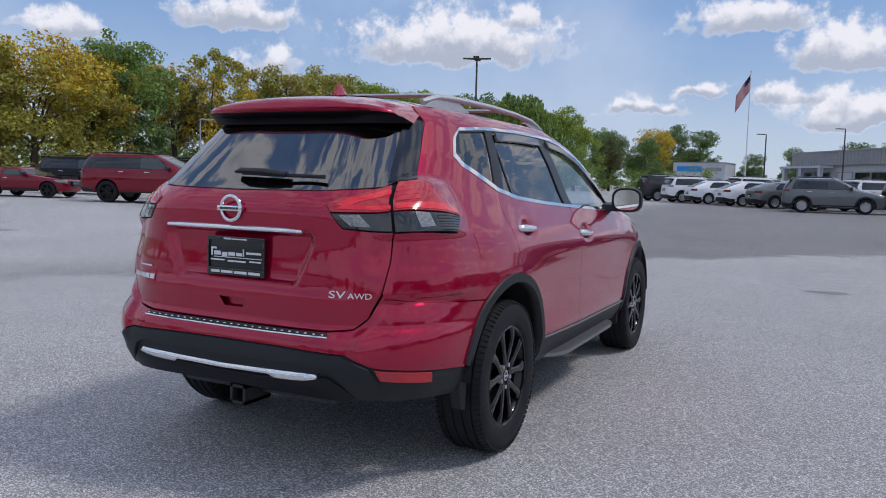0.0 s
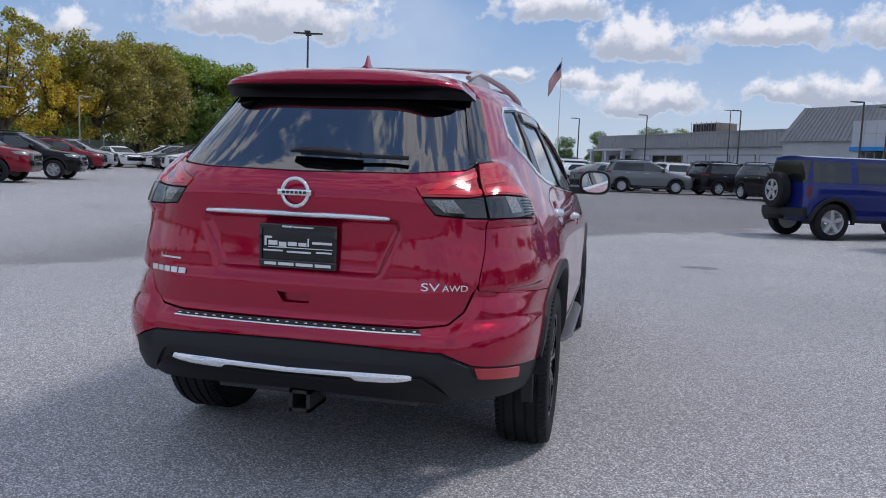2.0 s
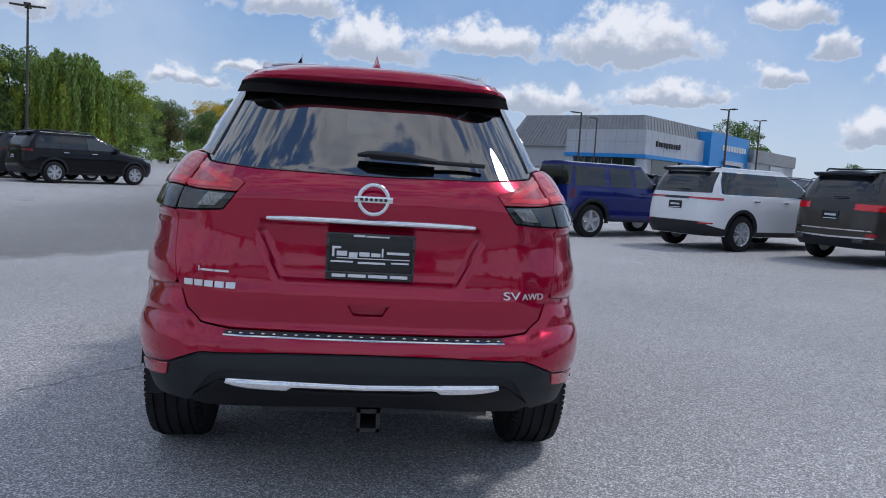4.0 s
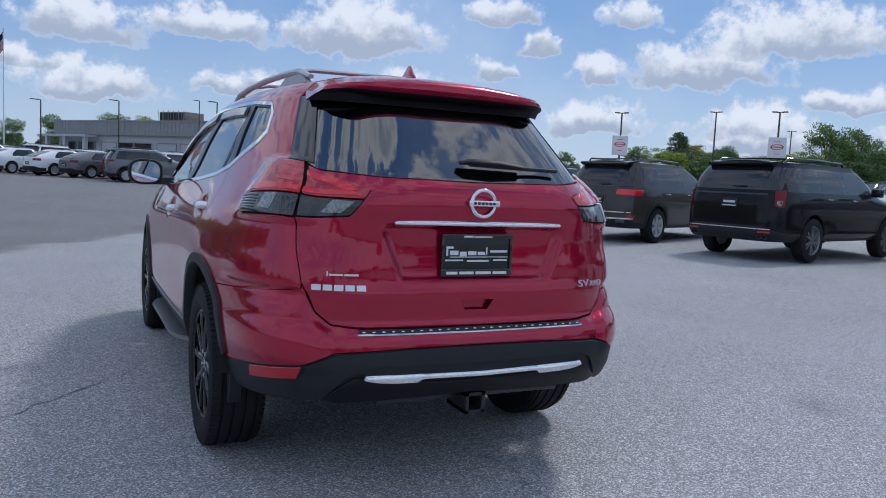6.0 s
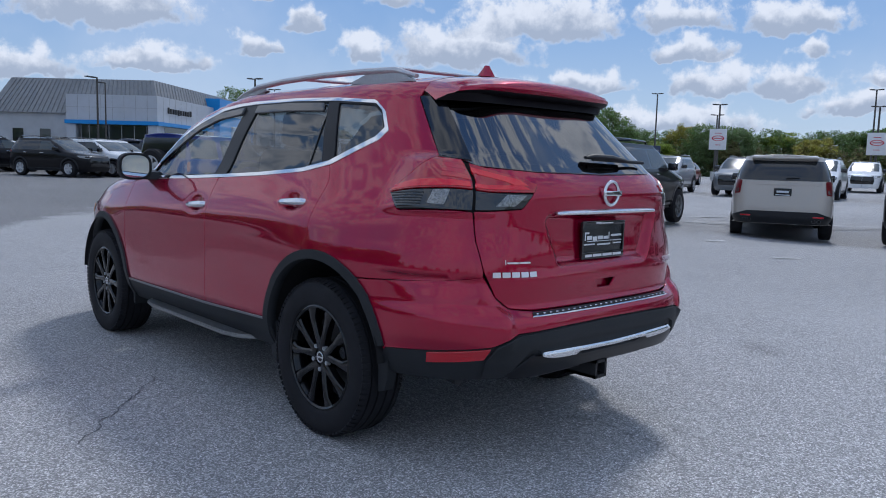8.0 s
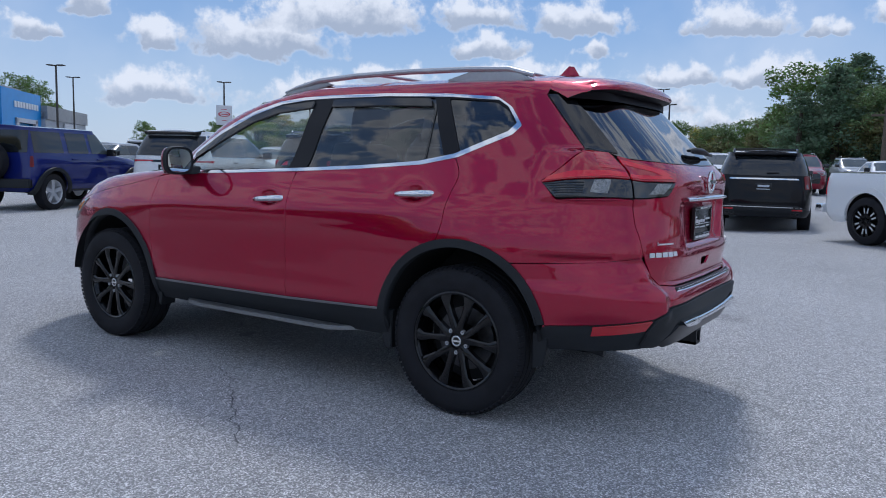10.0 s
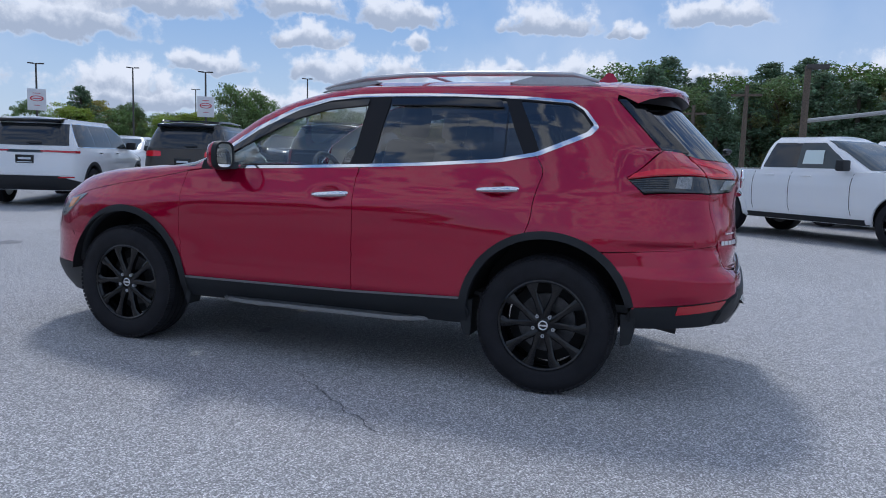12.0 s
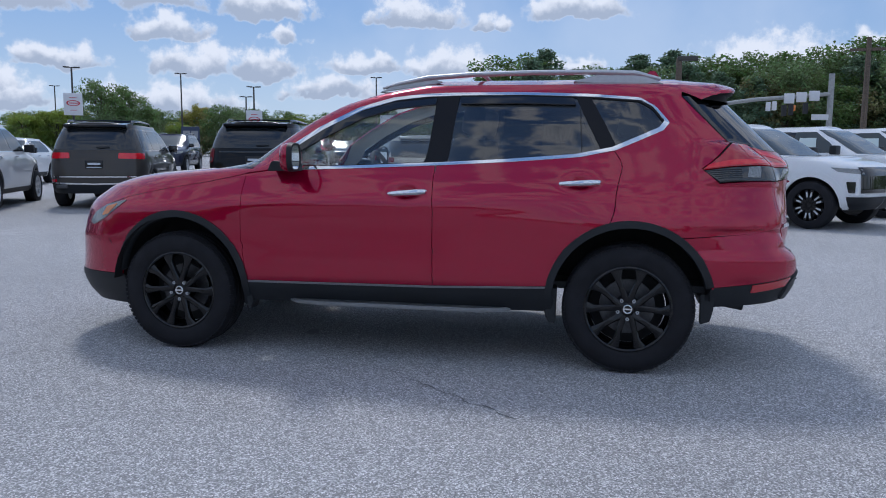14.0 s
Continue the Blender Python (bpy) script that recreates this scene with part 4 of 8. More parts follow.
    for x0, x1, z0, z1 in ((-0.058, -0.054, -0.006, 0.012), (-0.049, 0.000, -0.004, 0.003), (0.004, 0.056, -0.004, 0.003)):
        on_tail(bm_box(x0, -0.001, z0, x1, 0, z1), -RS.sx(0.535, 0.872), 0.872, 0.003, "dealer_badge", PRINT_WHITE, "small white dealer script drawn as bars")
    for body, size, x0, z0, wide in (("SV", 0.040, 0.508, 0.813, 1.62), ("AWD", 0.032, 0.592, 0.812, 1.2)):
        t = bm_text(body, size, 0.002)
        bmesh.ops.subdivide_edges(t, edges=t.edges[:], cuts=1)
        bmesh.ops.transform(t, matrix=Matrix.Diagonal((wide, 1, 1, 1)) @ Matrix.Rotation(radians(90), 4, 'X'), verts=t.verts)
        on_tail(t, RS.sx(x0, z0), z0, 0.006, "trim_badge", BADGE, "chrome letters SV AWD")
    hy = float(RS.at(0.0, 0.75)[1])
    rec = bm_box(-0.09, hy + 0.030, 0.72, 0.09, hy + 0.040, 0.79)
    part("release_recess", rec, RED, car, "dark finger recess of the tailgate release", smooth=False)
    # wiper, spoiler, fin
    wp = [RS.at(RS.sx(x, z), z, o) for x, z, o in ((0.215, 1.272, 0.024), (0.10, 1.276, 0.034), (-0.02, 1.280, 0.032), (-0.06, 1.283, 0.020))]
    wb = [RS.at(RS.sx(x, z), z, 0.022) for x, z in ((0.39, 1.268), (0.22, 1.271), (-0.02, 1.277))]
    part("rear_wiper", bm_join(bm_tube(wp, 0.021, 10, (0.9, 1.2, 1.1, 0.6), 0.55), bm_tube(wb, 0.008, 8)), CLAD, car, "black rear wiper on the glass")
    sp = bmesh.new()
    cols = []

    def half_width(z):
        z = min(max(z, 1.50), 1.618)
        return float(RS.at(RS.sy(-0.272, z), z)[0]) + 0.001
    for u in np.linspace(-1, 1, 45):
        q = abs(u)
        zt, yt = 1.648 - 0.030 * q ** 2.6 - 0.012 * q ** 14, -0.612 + 0.035 * q ** 2.5 + 0.08 * q ** 14
        z7 = 1.516 + 0.012 * q ** 4
        y7 = float(RS.at(RS.sx(0.50 * q, z7), z7)[1]) - 0.003 + 0.03 * q ** 10
        th = 1 - 0.45 * q ** 3
        prof = [(-0.235, 1.620 + 0.058 * (1 - q ** 2.6)), (-0.36, zt + 0.014 * (1 - q ** 3)), (-0.47, zt + 0.002), (yt + 0.05, zt - 0.014), (yt + 0.018, zt - 0.026), (yt + 0.004, zt - 0.042 * th),
                (yt, zt - 0.060 * th), (yt + 0.010, zt - 0.078 * th), (yt + 0.032, zt - 0.092 * th), (yt + 0.055, zt - 0.097 * th), (y7, z7), (y7 + 0.06, z7 + 0.03), (-0.235, 1.59)]
        cols.append([sp.verts.new((u * half_width(b) * (1 - 0.16 * max(0.0, -0.272 - a)), a, b)) for a, b in prof])
    for a, b in zip(cols, cols[1:]):
        for k in range(len(a)):
            fc = sp.faces.new((a[k], b[k], b[(k + 1) % len(a)], a[(k + 1) % len(a)]))
            # faces below the lip take the near-black colour with the shade in it
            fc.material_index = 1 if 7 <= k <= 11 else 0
    sp.faces.new(cols[0])
    sp.faces.new(cols[-1][::-1])
    bmesh.ops.recalc_face_normals(sp, faces=sp.faces)
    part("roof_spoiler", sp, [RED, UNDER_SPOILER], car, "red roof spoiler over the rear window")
    fin = bmesh.new()
    rows = []
    for a, b, hw in ((-0.02, 1.672, 0.012), (-0.09, 1.705, 0.020), (-0.135, 1.748, 0.011), (-0.165, 1.744, 0.011), (-0.195, 1.700, 0.019), (-0.21, 1.662, 0.022)):
        rows.append([fin.verts.new((-hw * 1.8, a, 1.665)), fin.verts.new((-hw, a, (b + 1.665) / 2)), fin.verts.new((0, a, b)), fin.verts.new((hw, a, (b + 1.665) / 2)), fin.verts.new((hw * 1.8, a, 1.665))])
    for a, b in zip(rows, rows[1:]):
        for k in range(4):
            fin.faces.new((a[k], a[k + 1], b[k + 1], b[k]))
    fin.faces.new(rows[0])
    fin.faces.new(rows[-1][::-1])
    bmesh.ops.recalc_face_normals(fin, faces=fin.faces)
    part("antenna_fin", fin, RED, car, "red shark-fin aerial")
    # roof
    rows = []
    for k in range(15):
        t = k / 14
        rows.append(t)
    rv, rf = [], []
    ncol = 64
    sgrid = [RS.base(np.array([s]), np.array([1.618]))[0] for s in np.linspace(RS.sy(-0.26, 1.618), RS.sy(1.24, 1.618), ncol)]
    for p in sgrid:
        for k in range(13):
            u = -1 + 2 * k / 12
            rv.append((p[0] * u, p[1], 1.618 + 0.060 * (1 - abs(u) ** 2.6)))
    for i in range(ncol - 1):
        for k in range(12):
            rf.append((i * 13 + k, (i + 1) * 13 + k, (i + 1) * 13 + k + 1, i * 13 + k + 1))
    put("roof", mesh_of("roof", rv, [q[::-1] for q in rf], RED), car)
    # rails: front foot, bar, rear foot
    for sd in LR:
        rail = put("roof_rail", None, car, "satin silver roof rail")
        pts = [(0.490, 1.50, 1.610), (0.495, 1.40, 1.634), (0.500, 1.22, 1.668), (0.500, 0.95, 1.686), (0.498, 0.58, 1.694), (0.490, 0.20, 1.692), (0.480, -0.02, 1.684), (0.470, -0.16, 1.650)]
        part("bar", mirrored(bm_tube(pts, 0.019, 10, (0.5, 0.9, 1.05, 1, 1, 1, 1.1, 0.7), 0.8), sd), SATIN, rail)
        part("rail_foot", mirrored(bm_prism([(1.52, 1.585), (1.18, 1.63), (1.12, 1.645), (1.22, 1.672), (1.40, 1.638)], 0.03, "yz", 0.475, 0.004), sd), SATIN, rail)
        part("rail_foot", mirrored(bm_prism([(-0.18, 1.622), (0.30, 1.632), (0.34, 1.642), (0.14, 1.694), (-0.02, 1.690)], 0.03, "yz", 0.462, 0.004), sd), SATIN, rail)
    part("crossbar", bm_tube([(-0.48, 0.06, 1.692), (-0.4, 0.06, 1.704), (0, 0.06, 1.712), (0.4, 0.06, 1.704), (0.48, 0.06, 1.692)], 0.016, 8, None, 0.6), SATIN, car, "silver roof crossbar")
    part("crossbar", bm_tube([(-0.48, 0.92, 1.690), (-0.4, 0.92, 1.706), (0, 0.92, 1.714), (0.4, 0.92, 1.706), (0.48, 0.92, 1.690)], 0.016, 8, None, 0.6), SATIN, car, "silver roof crossbar")
    # side windows
    g_front = ys((2.085, 1.128), (1.985, 1.245), (1.81, 1.350), (1.58, 1.462), (1.38, 1.520), (1.130, 1.543), (1.145, 1.35), (1.178, 1.162))
    g_rear = ys((0.995, 1.548), (0.64, 1.550), (0.315, 1.540), (0.24, 1.38), (0.165, 1.232), (0.30, 1.217), (0.67, 1.188), (1.045, 1.168), (1.020, 1.35))
    g_small = ys((0.232, 1.536), (-0.035, 1.516), (-0.108, 1.475), (-0.172, 1.395), (-0.150, 1.366), (0.088, 1.262), (0.157, 1.40))
    ins = inset(rounded(dlo, 0.012), 0.013)
    panel("pillar_trim", RS, [ins, rounded(g_front, 0.012), rounded(g_rear, 0.012), rounded(g_small, 0.012)], PILLAR_BLACK, car, "black window frame and pillars", h=0.03, off=-0.003, sides=LR)
    panel("window_chrome", RS, [inset(rounded(dlo, 0.012), -0.002), inset(rounded(dlo, 0.012), 0.014)], CHROME, car, "chrome surround of the side windows", h=0.03, off=0.004, flange=0.008, sides=LR)
    for nm, lp, mt, lb in (("front_window", g_front, CLEAR_GLASS, "clear front side window"), ("rear_side_window", g_rear, TINT_GLASS, "dark tinted rear side window"),
                           ("quarter_window", g_small, TINT_GLASS, "small dark tinted quarter window")):
        panel(nm, RS, [inset(lp, -0.006)], mt, car, lb, h=0.04, off=-0.010, flange=0.0, sides=LR)
    panel("pillar_lining", RS, [inset(rounded(dlo, 0.012), -0.05), rounded(g_front, 0.012), rounded(g_rear, 0.012), rounded(g_small, 0.012)], SEAT_CLOTH, car, "beige inner pillar lining", h=0.04, off=-0.024, flange=0.0, sides=LR)
    panel("window_divider", RS, [ys((0.298, 1.500), (0.289, 1.500), (0.272, 1.217), (0.281, 1.216))], GLOSS_BLACK, car, "thin black divider in the rear side window", h=0.03, off=-0.004, flange=0.004, sides=LR)
    visor_f = ys((2.00, 1.222), (1.82, 1.340), (1.59, 1.452), (1.39, 1.510), (1.13, 1.534), (1.135, 1.498), (1.38, 1.472), (1.57, 1.416), (1.79, 1.303), (1.975, 1.20))
    visor_r = ys((0.99, 1.540), (0.64, 1.542), (0.335, 1.531), (0.315, 1.492), (0.64, 1.502), (0.985, 1.500))
    for lp in (visor_f, visor_r):
        panel("rain_visor", RS, [rounded(lp, 0.008)], GLOSS_BLACK, car, "smoked rain deflector over the window", h=0.03, off=0.010, flange=0.016, sides=LR)
    # windscreen
    rows = []
    for z in np.linspace(1.115, 1.61, 18):
        yy = float(np.interp(z, (1.09, 1.16, 1.275, 1.393, 1.51, 1.575, 1.612), (2.262, 2.20, 2.09, 1.91, 1.69, 1.48, 1.25)))
        i = int((z - RS.z0) / RS.dz)
        rows.append((z, np.linspace(RS.sy(yy, z), RS.total[i], 14)))
    sheet_part("windscreen", RS, rows, SCREEN_GLASS, car, "clear windscreen", off=-0.006)
    # nose
    seam = ys((2.262, 1.085), (2.50, 1.035), (2.80, 0.985), (3.08, 0.930), (3.24, 0.880))
    painted("front_fender", [front_edge[-1]] + arch_f(176, 20)[1:] + ys((3.20, 0.60), (3.27, 0.70), (3.29, 0.80)) + seam[::-1] + front_edge[1:-1], r=0.006)
    rows = []
    for z in np.linspace(0.800, 1.112, 30):
        yy = float(np.interp(z, (0.80, 0.88, 0.930, 0.985, 1.035, 1.085, 1.112), (3.292, 3.243, 3.083, 2.803, 2.503, 2.262, 2.235)))
        i = int((z - RS.z0) / RS.dz)
        a, b = RS.sy(yy, z), RS.total[i]
        rows.append((z, np.linspace(a + 0.002, b, 22)))
    sheet_part("bonnet", RS, rows, RED, car)
    rows = []
    for z in np.linspace(0.44, 0.797, 20):
        yy = float(np.interp(z, (0.44, 0.52, 0.60, 0.70, 0.80), (3.135, 3.14, 3.20, 3.27, 3.29)))
        rows.append((z, np.linspace(RS.sy(yy, z) - 0.008, RS.total[int((z - RS.z0) / RS.dz)], 22)))
    sheet_part("front_bumper", RS, rows, RED, car, off=-0.002)
    rows = []
    for z in np.linspace(0.23, 0.437, 8):
        rows.append((z, np.linspace(RS.sy(3.12, z), RS.total[int((z - RS.z0) / RS.dz)], 16)))
    sheet_part("front_lip", RS, rows, CLAD, car, "black lower front bumper")
    for sd in LR:
        hl = put("headlamp", None, car, "clear swept-back headlamp with amber reflector")
        panel("lens", RS, [rounded(ys((3.09, 0.908), (3.25, 0.876), (3.37, 0.82), (3.43, 0.755), (3.38, 0.742), (3.27, 0.79)), 0.01)], LENS_CLEAR, hl, h=0.025, off=0.006, sides=(sd,))
        panel("amber_marker", RS, [rounded(ys((3.16, 0.882), (3.25, 0.862), (3.29, 0.805), (3.24, 0.815)), 0.006)], AMBER, hl, h=0.025, off=0.010, sides=(sd,))
    # cladding
    panel("sill_cladding", RS, [inset(ys((2.272, 0.442), (1.105, 0.452), (0.44, 0.472), (0.405, 0.40), (0.42, 0.325), (2.29, 0.315), (2.29, 0.38)), gap)], CLAD, car, "black sill cladding", h=0.03, off=0.004, sides=LR)
    panel("sill_trim", RS, [ys((2.24, 0.447), (1.105, 0.457), (0.45, 0.477), (0.45, 0.467), (1.105, 0.446), (2.24, 0.436))], DARK_SATIN, car, "thin grey line along the sill", h=0.04, off=0.009, flange=0.006, sides=LR)
    for (cy_, cz_), nm in ((R_ARCH, "r"), (F_ARCH, "f")):
        a0, a1 = (-12, 166) if nm == "r" else (10, 194)
        ring_loop = [Y(a, b) for a, b in arc(cy_, cz_, 0.464, a0, a1, 40)] + [Y(a, b) for a, b in arc(cy_, cz_, 0.424, a1, a0, 40)]
        panel("arch_cladding", RS, [ring_loop], CLAD, car, "black wheel-arch cladding", h=0.028, off=0.012, flange=0.05, sides=LR)
    for sd in LR:
        part("side_step", mirrored(bm_join(bm_prism([(0.80, 0.60), (0.90, 0.72), (0.93, 0.84), (0.93, 1.78), (0.90, 1.92), (0.80, 2.04)], 0.022, "xy", 0.318, 0.006), bm_box(0.66, 0.8, 0.30, 0.86, 0.86, 0.318), bm_box(0.66, 1.7, 0.30, 0.86, 1.76, 0.318)), sd), [DARK_SATIN], car, "grey metal side step under the sill")
        part("mud_flap", mirrored(bm_prism([(-0.388, 0.455), (-0.462, 0.455), (-0.458, 0.37), (-0.442, 0.305), (-0.392, 0.288)], 0.045, "yz", 0.80, 0.003), sd), CLAD, car, "black mud flap behind the wheel")
        part("arch_leg", mirrored(bm_prism([(0.395, 0.46), (0.455, 0.46), (0.455, 0.31), (0.438, 0.265), (0.400, 0.262)], 0.16, "yz", 0.70, 0.004), sd), CLAD, car, "black foot of the wheel-arch cladding")
        part("mud_flap", mirrored(bm_prism([(2.275, 0.42), (2.235, 0.42), (2.23, 0.31), (2.245, 0.26), (2.262, 0.27)], 0.11, "yz", 0.745, 0.003), sd), CLAD, car, "black mud flap behind the wheel")
        for z0, y0, tilt in ((0.99, 1.262, -4), (1.058, 0.285, -3)):
            p = Vector(RS.at(RS.sy(y0, z0), z0))
            h_ = put("door_handle", None, car, "chrome door handle over a dished recess")
            grip = bm_tube([(0.0, 0.115, 0.0), (0.022, 0.095, 0.002), (0.034, 0.05, 0.003), (0.036, 0.0, 0.003), (0.034, -0.06, 0.003), (0.022, -0.105, 0.002), (0.0, -0.115, 0.0)], 0.0205, 10, (0.7, 0.95, 1, 1.05, 1.15, 1.05, 0.8), 0.85)
            bmesh.ops.transform(grip, matrix=Matrix.Translation(p) @ Matrix.Rotation(radians(tilt), 4, 'X'), verts=grip.verts)
            part("grip", mirrored(grip, sd), CHROME, h_)
        mir = put("door_mirror", None, car, "red and black door mirror")
        def oval(y, k, dx=0.0, n=28):
            return [(0.970 + dx + 0.106 * k * abs(math.cos(t)) ** 0.7 * (1 if math.cos(t) > 0 else -1), y - 0.10 * k * math.cos(t) * 0.1, 1.186 + 0.082 * k * abs(math.sin(t)) ** 0.7 * (1 if math.sin(t) > 0 else -1))
                    for t in (2 * math.pi * i / n for i in range(n))]

        def loft(rings, cap0=False, cap1=True):
            b = bmesh.new()
            vs = [[b.verts.new(p) for p in r] for r in rings]
            for p, q in zip(vs, vs[1:]):
                for i in range(len(p)):
                    b.faces.new((p[i], p[(i + 1) % len(p)], q[(i + 1) % len(p)], q[i]))
            if cap0:
                b.faces.new(vs[0][::-1])
            if cap1:
                b.faces.new(vs[-1])
            bmesh.ops.recalc_face_normals(b, faces=b.faces)
            return b
        part("housing", mirrored(loft([oval(1.905, 1.0), oval(1.916, 1.02), oval(1.938, 0.99, -0.002), oval(1.963, 0.88, -0.008), oval(1.979, 0.66, -0.018), oval(1.988, 0.30, -0.025)], True), sd), RED, mir)
        part("mirror_bezel", mirrored(loft([oval(1.896, 0.82), oval(1.888, 0.87), oval(1.889, 0.98), oval(1.917, 1.03)], True), sd), CLAD, mir)
        part("mirror_glass", mirrored(loft([oval(1.894, 0.84), oval(1.893, 0.83)], True), sd), principled("mirror_silver", (0.9, 0.9, 0.9), 0.02, 1.0) if sd > 0 else bpy.data.materials["mirror_silver"], mir)
        part("mirror_arm", mirrored(bm_prism([(1.90, 1.105), (2.08, 1.105), (2.05, 1.165), (1.92, 1.150)], 0.16, "yz", 0.79, 0.006), sd), CLAD, mir)
        panel("fuel_door", RS, [inset(rounded(ys((-0.315, 1.062), (-0.135, 1.066), (-0.125, 0.945), (-0.30, 0.930)), 0.03), 0.002)], RED, car, "fuel filler flap", h=0.02, off=0.0016, flange=0.006, sides=(1,)) if sd > 0 else None
    # underbody, wheel wells, hitch, exhaust
    part("underbody", bm_box(-0.66, 0.45, 0.30, 0.66, 2.25, 0.44, 0.03), DARK, car)
    part("underbody", bm_box(-0.50, -0.70, 0.40, 0.50, 0.46, 0.50, 0.02), DARK, car)
    part("underbody", bm_box(-0.50, 2.2, 0.30, 0.50, 3.35, 0.50, 0.02), DARK, car)
    part("underbody", bm_box(-0.68, -0.76, 0.43, 0.68, -0.47, 0.49, 0.02), DARK, car)
    part("underbody", bm_box(-0.60, 3.18, 0.36, 0.60, 3.38, 0.44, 0.02), DARK, car)
    part("hitch_bar", bm_tube([(-0.36, -0.80, 0.372), (0.46, -0.80, 0.372)], 0.017, 8), STEEL, car, "dull steel bar of the tow hitch")
    part("rear_axle", bm_tube([(-0.70, 0, 0.36), (0.70, 0, 0.36)], 0.035, 8), DARK, car)
    part("exhaust_pipe", bm_tube([(-0.35, -0.46, 0.335), (0.0, -0.48, 0.33), (0.42, -0.46, 0.335)], 0.022, 8), STEEL, car, "dull steel cross pipe")
    for cy_, cz_ in (R_ARCH, F_ARCH):
        for sd in LR:
            liner = bmesh.new()
            pts = arc(cy_, cz_, 0.436, 4, 176, 20)
            lo = [liner.verts.new((sd * 0.50, a, b)) for a, b in pts]
            hi = [liner.verts.new((sd * 0.885, a, b)) for a, b in pts]
            for k in range(20):
                liner.faces.new((lo[k], lo[k + 1], hi[k + 1], hi[k]))
            liner.faces.new(lo)
            part("wheel_liner", liner, DARK, car)

    def in_arch(c):
        return any(math.hypot(c[1] - a, c[2] - b) < 0.46 for a, b in (R_ARCH, F_ARCH))
    rows = [(z, np.linspace(0.0, RS.total[int((z - RS.z0) / RS.dz)] - 0.03, 110)) for z in np.linspace(0.40, 1.06, 26)]
    sheet_part("inner_shell", RS, rows, DARK, car, off=-0.045, cull=in_arch)
    part("tow_hitch", bm_join(bm_box(-0.022, -0.905, 0.318, 0.062, -0.74, 0.332), bm_box(-0.022, -0.905, 0.388, 0.062, -0.74, 0.402), bm_box(-0.022, -0.905, 0.318, -0.008, -0.74, 0.402),
                              bm_box(0.048, -0.905, 0.318, 0.062, -0.74, 0.402), bm_tube([(-0.42, -0.72, 0.40), (0.42, -0.72, 0.40)], 0.03, 8)), PLASTIC, car, "black square tow-hitch receiver")
    part("exhaust_tip", bm_tube([(-0.66, -0.42, 0.385), (-0.62, -0.55, 0.375), (-0.62, -0.65, 0.358)], 0.024, 12), PLASTIC, car, "dull metal exhaust tip")
    # cabin
    seats = put("cabin", None, car, "beige cloth cabin seen through the windows")
    part("dashboard", bm_prism([(1.62, 0.55), (1.62, 0.92), (1.70, 1.06), (1.95, 1.11), (2.20, 1.10), (2.20, 0.55)], 1.36, "yz", -0.68, 0.02), TRIM_IN, seats)
    part("cabin_floor", bm_box(-0.72, -0.5, 0.44, 0.72, 2.2, 0.48), TRIM_IN, seats)
    for y0, sx_ in ((0.98, -0.36), (0.98, 0.36), (0.02, -0.245), (0.02, 0.245)):
        for back in (1.0,):
            cush = bm_box(sx_ - 0.25, y0 + 0.10, 0.62, sx_ + 0.25, y0 + 0.62, 0.80, 0.06, 3)
            bk = bm_box(sx_ - 0.24, -0.07, 0.0, sx_ + 0.24, 0.09, 0.60, 0.06, 3, Matrix.Translation((0, y0 + 0.12, 0.72)) @ Matrix.Rotation(radians(14), 4, 'X'))
            hd = bm_box(sx_ - 0.13, -0.05, 0.0, sx_ + 0.13, 0.06, 0.19, 0.045, 3, Matrix.Translation((0, y0 - 0.02, 1.33)) @ Matrix.Rotation(radians(10), 4, 'X'))
            part("seat", bm_join(cush, bk, hd), SEAT_CLOTH, seats)
    sw = bm_lathe([(0.185 + 0.016 * math.cos(t), 0.016 * math.sin(t)) for t in (2 * math.pi * k / 8 for k in range(9))], 32, "z")
    sw = bm_join(sw, bm_box(-0.17, -0.03, -0.012, 0.17, 0.03, 0.012, 0.008), bm_box(-0.03, -0.17, -0.012, 0.03, 0.0, 0.012, 0.008), bm_lathe([(0.001, 0.02), (0.06, 0.016), (0.065, -0.02)], 20, "z"))
    bmesh.ops.transform(sw, matrix=Matrix.Translation((-0.36, 1.52, 1.045)) @ Matrix.Rotation(radians(68), 4, 'X'), verts=sw.verts)
    part("steering_wheel", sw, TRIM_IN, seats)
    part("headliner", bm_box(-0.50, -0.25, 1.585, 0.50, 1.15, 1.60), SEAT_CLOTH, seats)
    for cy_, lb in ((0.0, 0), (2.706, 1)):
        build_wheel(car, pose(0.785, cy_, 0.362))
        build_wheel(car, pose(-0.785, cy_, 0.362, 0, 0, 180))
    return car


build_red_car()



# ---- the other vehicles ----
PAINTS = {}


def paint(name):
    tone = dict(white=(0.82, 0.83, 0.84), silver=(0.42, 0.43, 0.45), grey=(0.16, 0.17, 0.18), dark=(0.045, 0.047, 0.05), black=(0.008, 0.008, 0.010), red=(0.21, 0.003, 0.018),
                blue=(0.010, 0.018, 0.145), champagne=(0.50, 0.46, 0.41), navy=(0.015, 0.02, 0.045), bronze=(0.075, 0.068, 0.062))[name]
    if name not in PAINTS:
        PAINTS[name] = car_paint(name + "_paint", tone, 0.0 if name in ("white", "black", "blue", "champagne") else 0.3, 0.36, 1.30 if name in ("black", "dark", "bronze") else 1.5)
    return PAINTS[name]


DARK_GLASS = principled("dark_car_glass", (0.012, 0.015, 0.018), 0.11, 0.0, Specular_IOR_Level=0.8)
LITE_GLASS = principled("grey_car_glass", (0.06, 0.075, 0.08), 0.12, 0.0, Specular_IOR_Level=0.5)


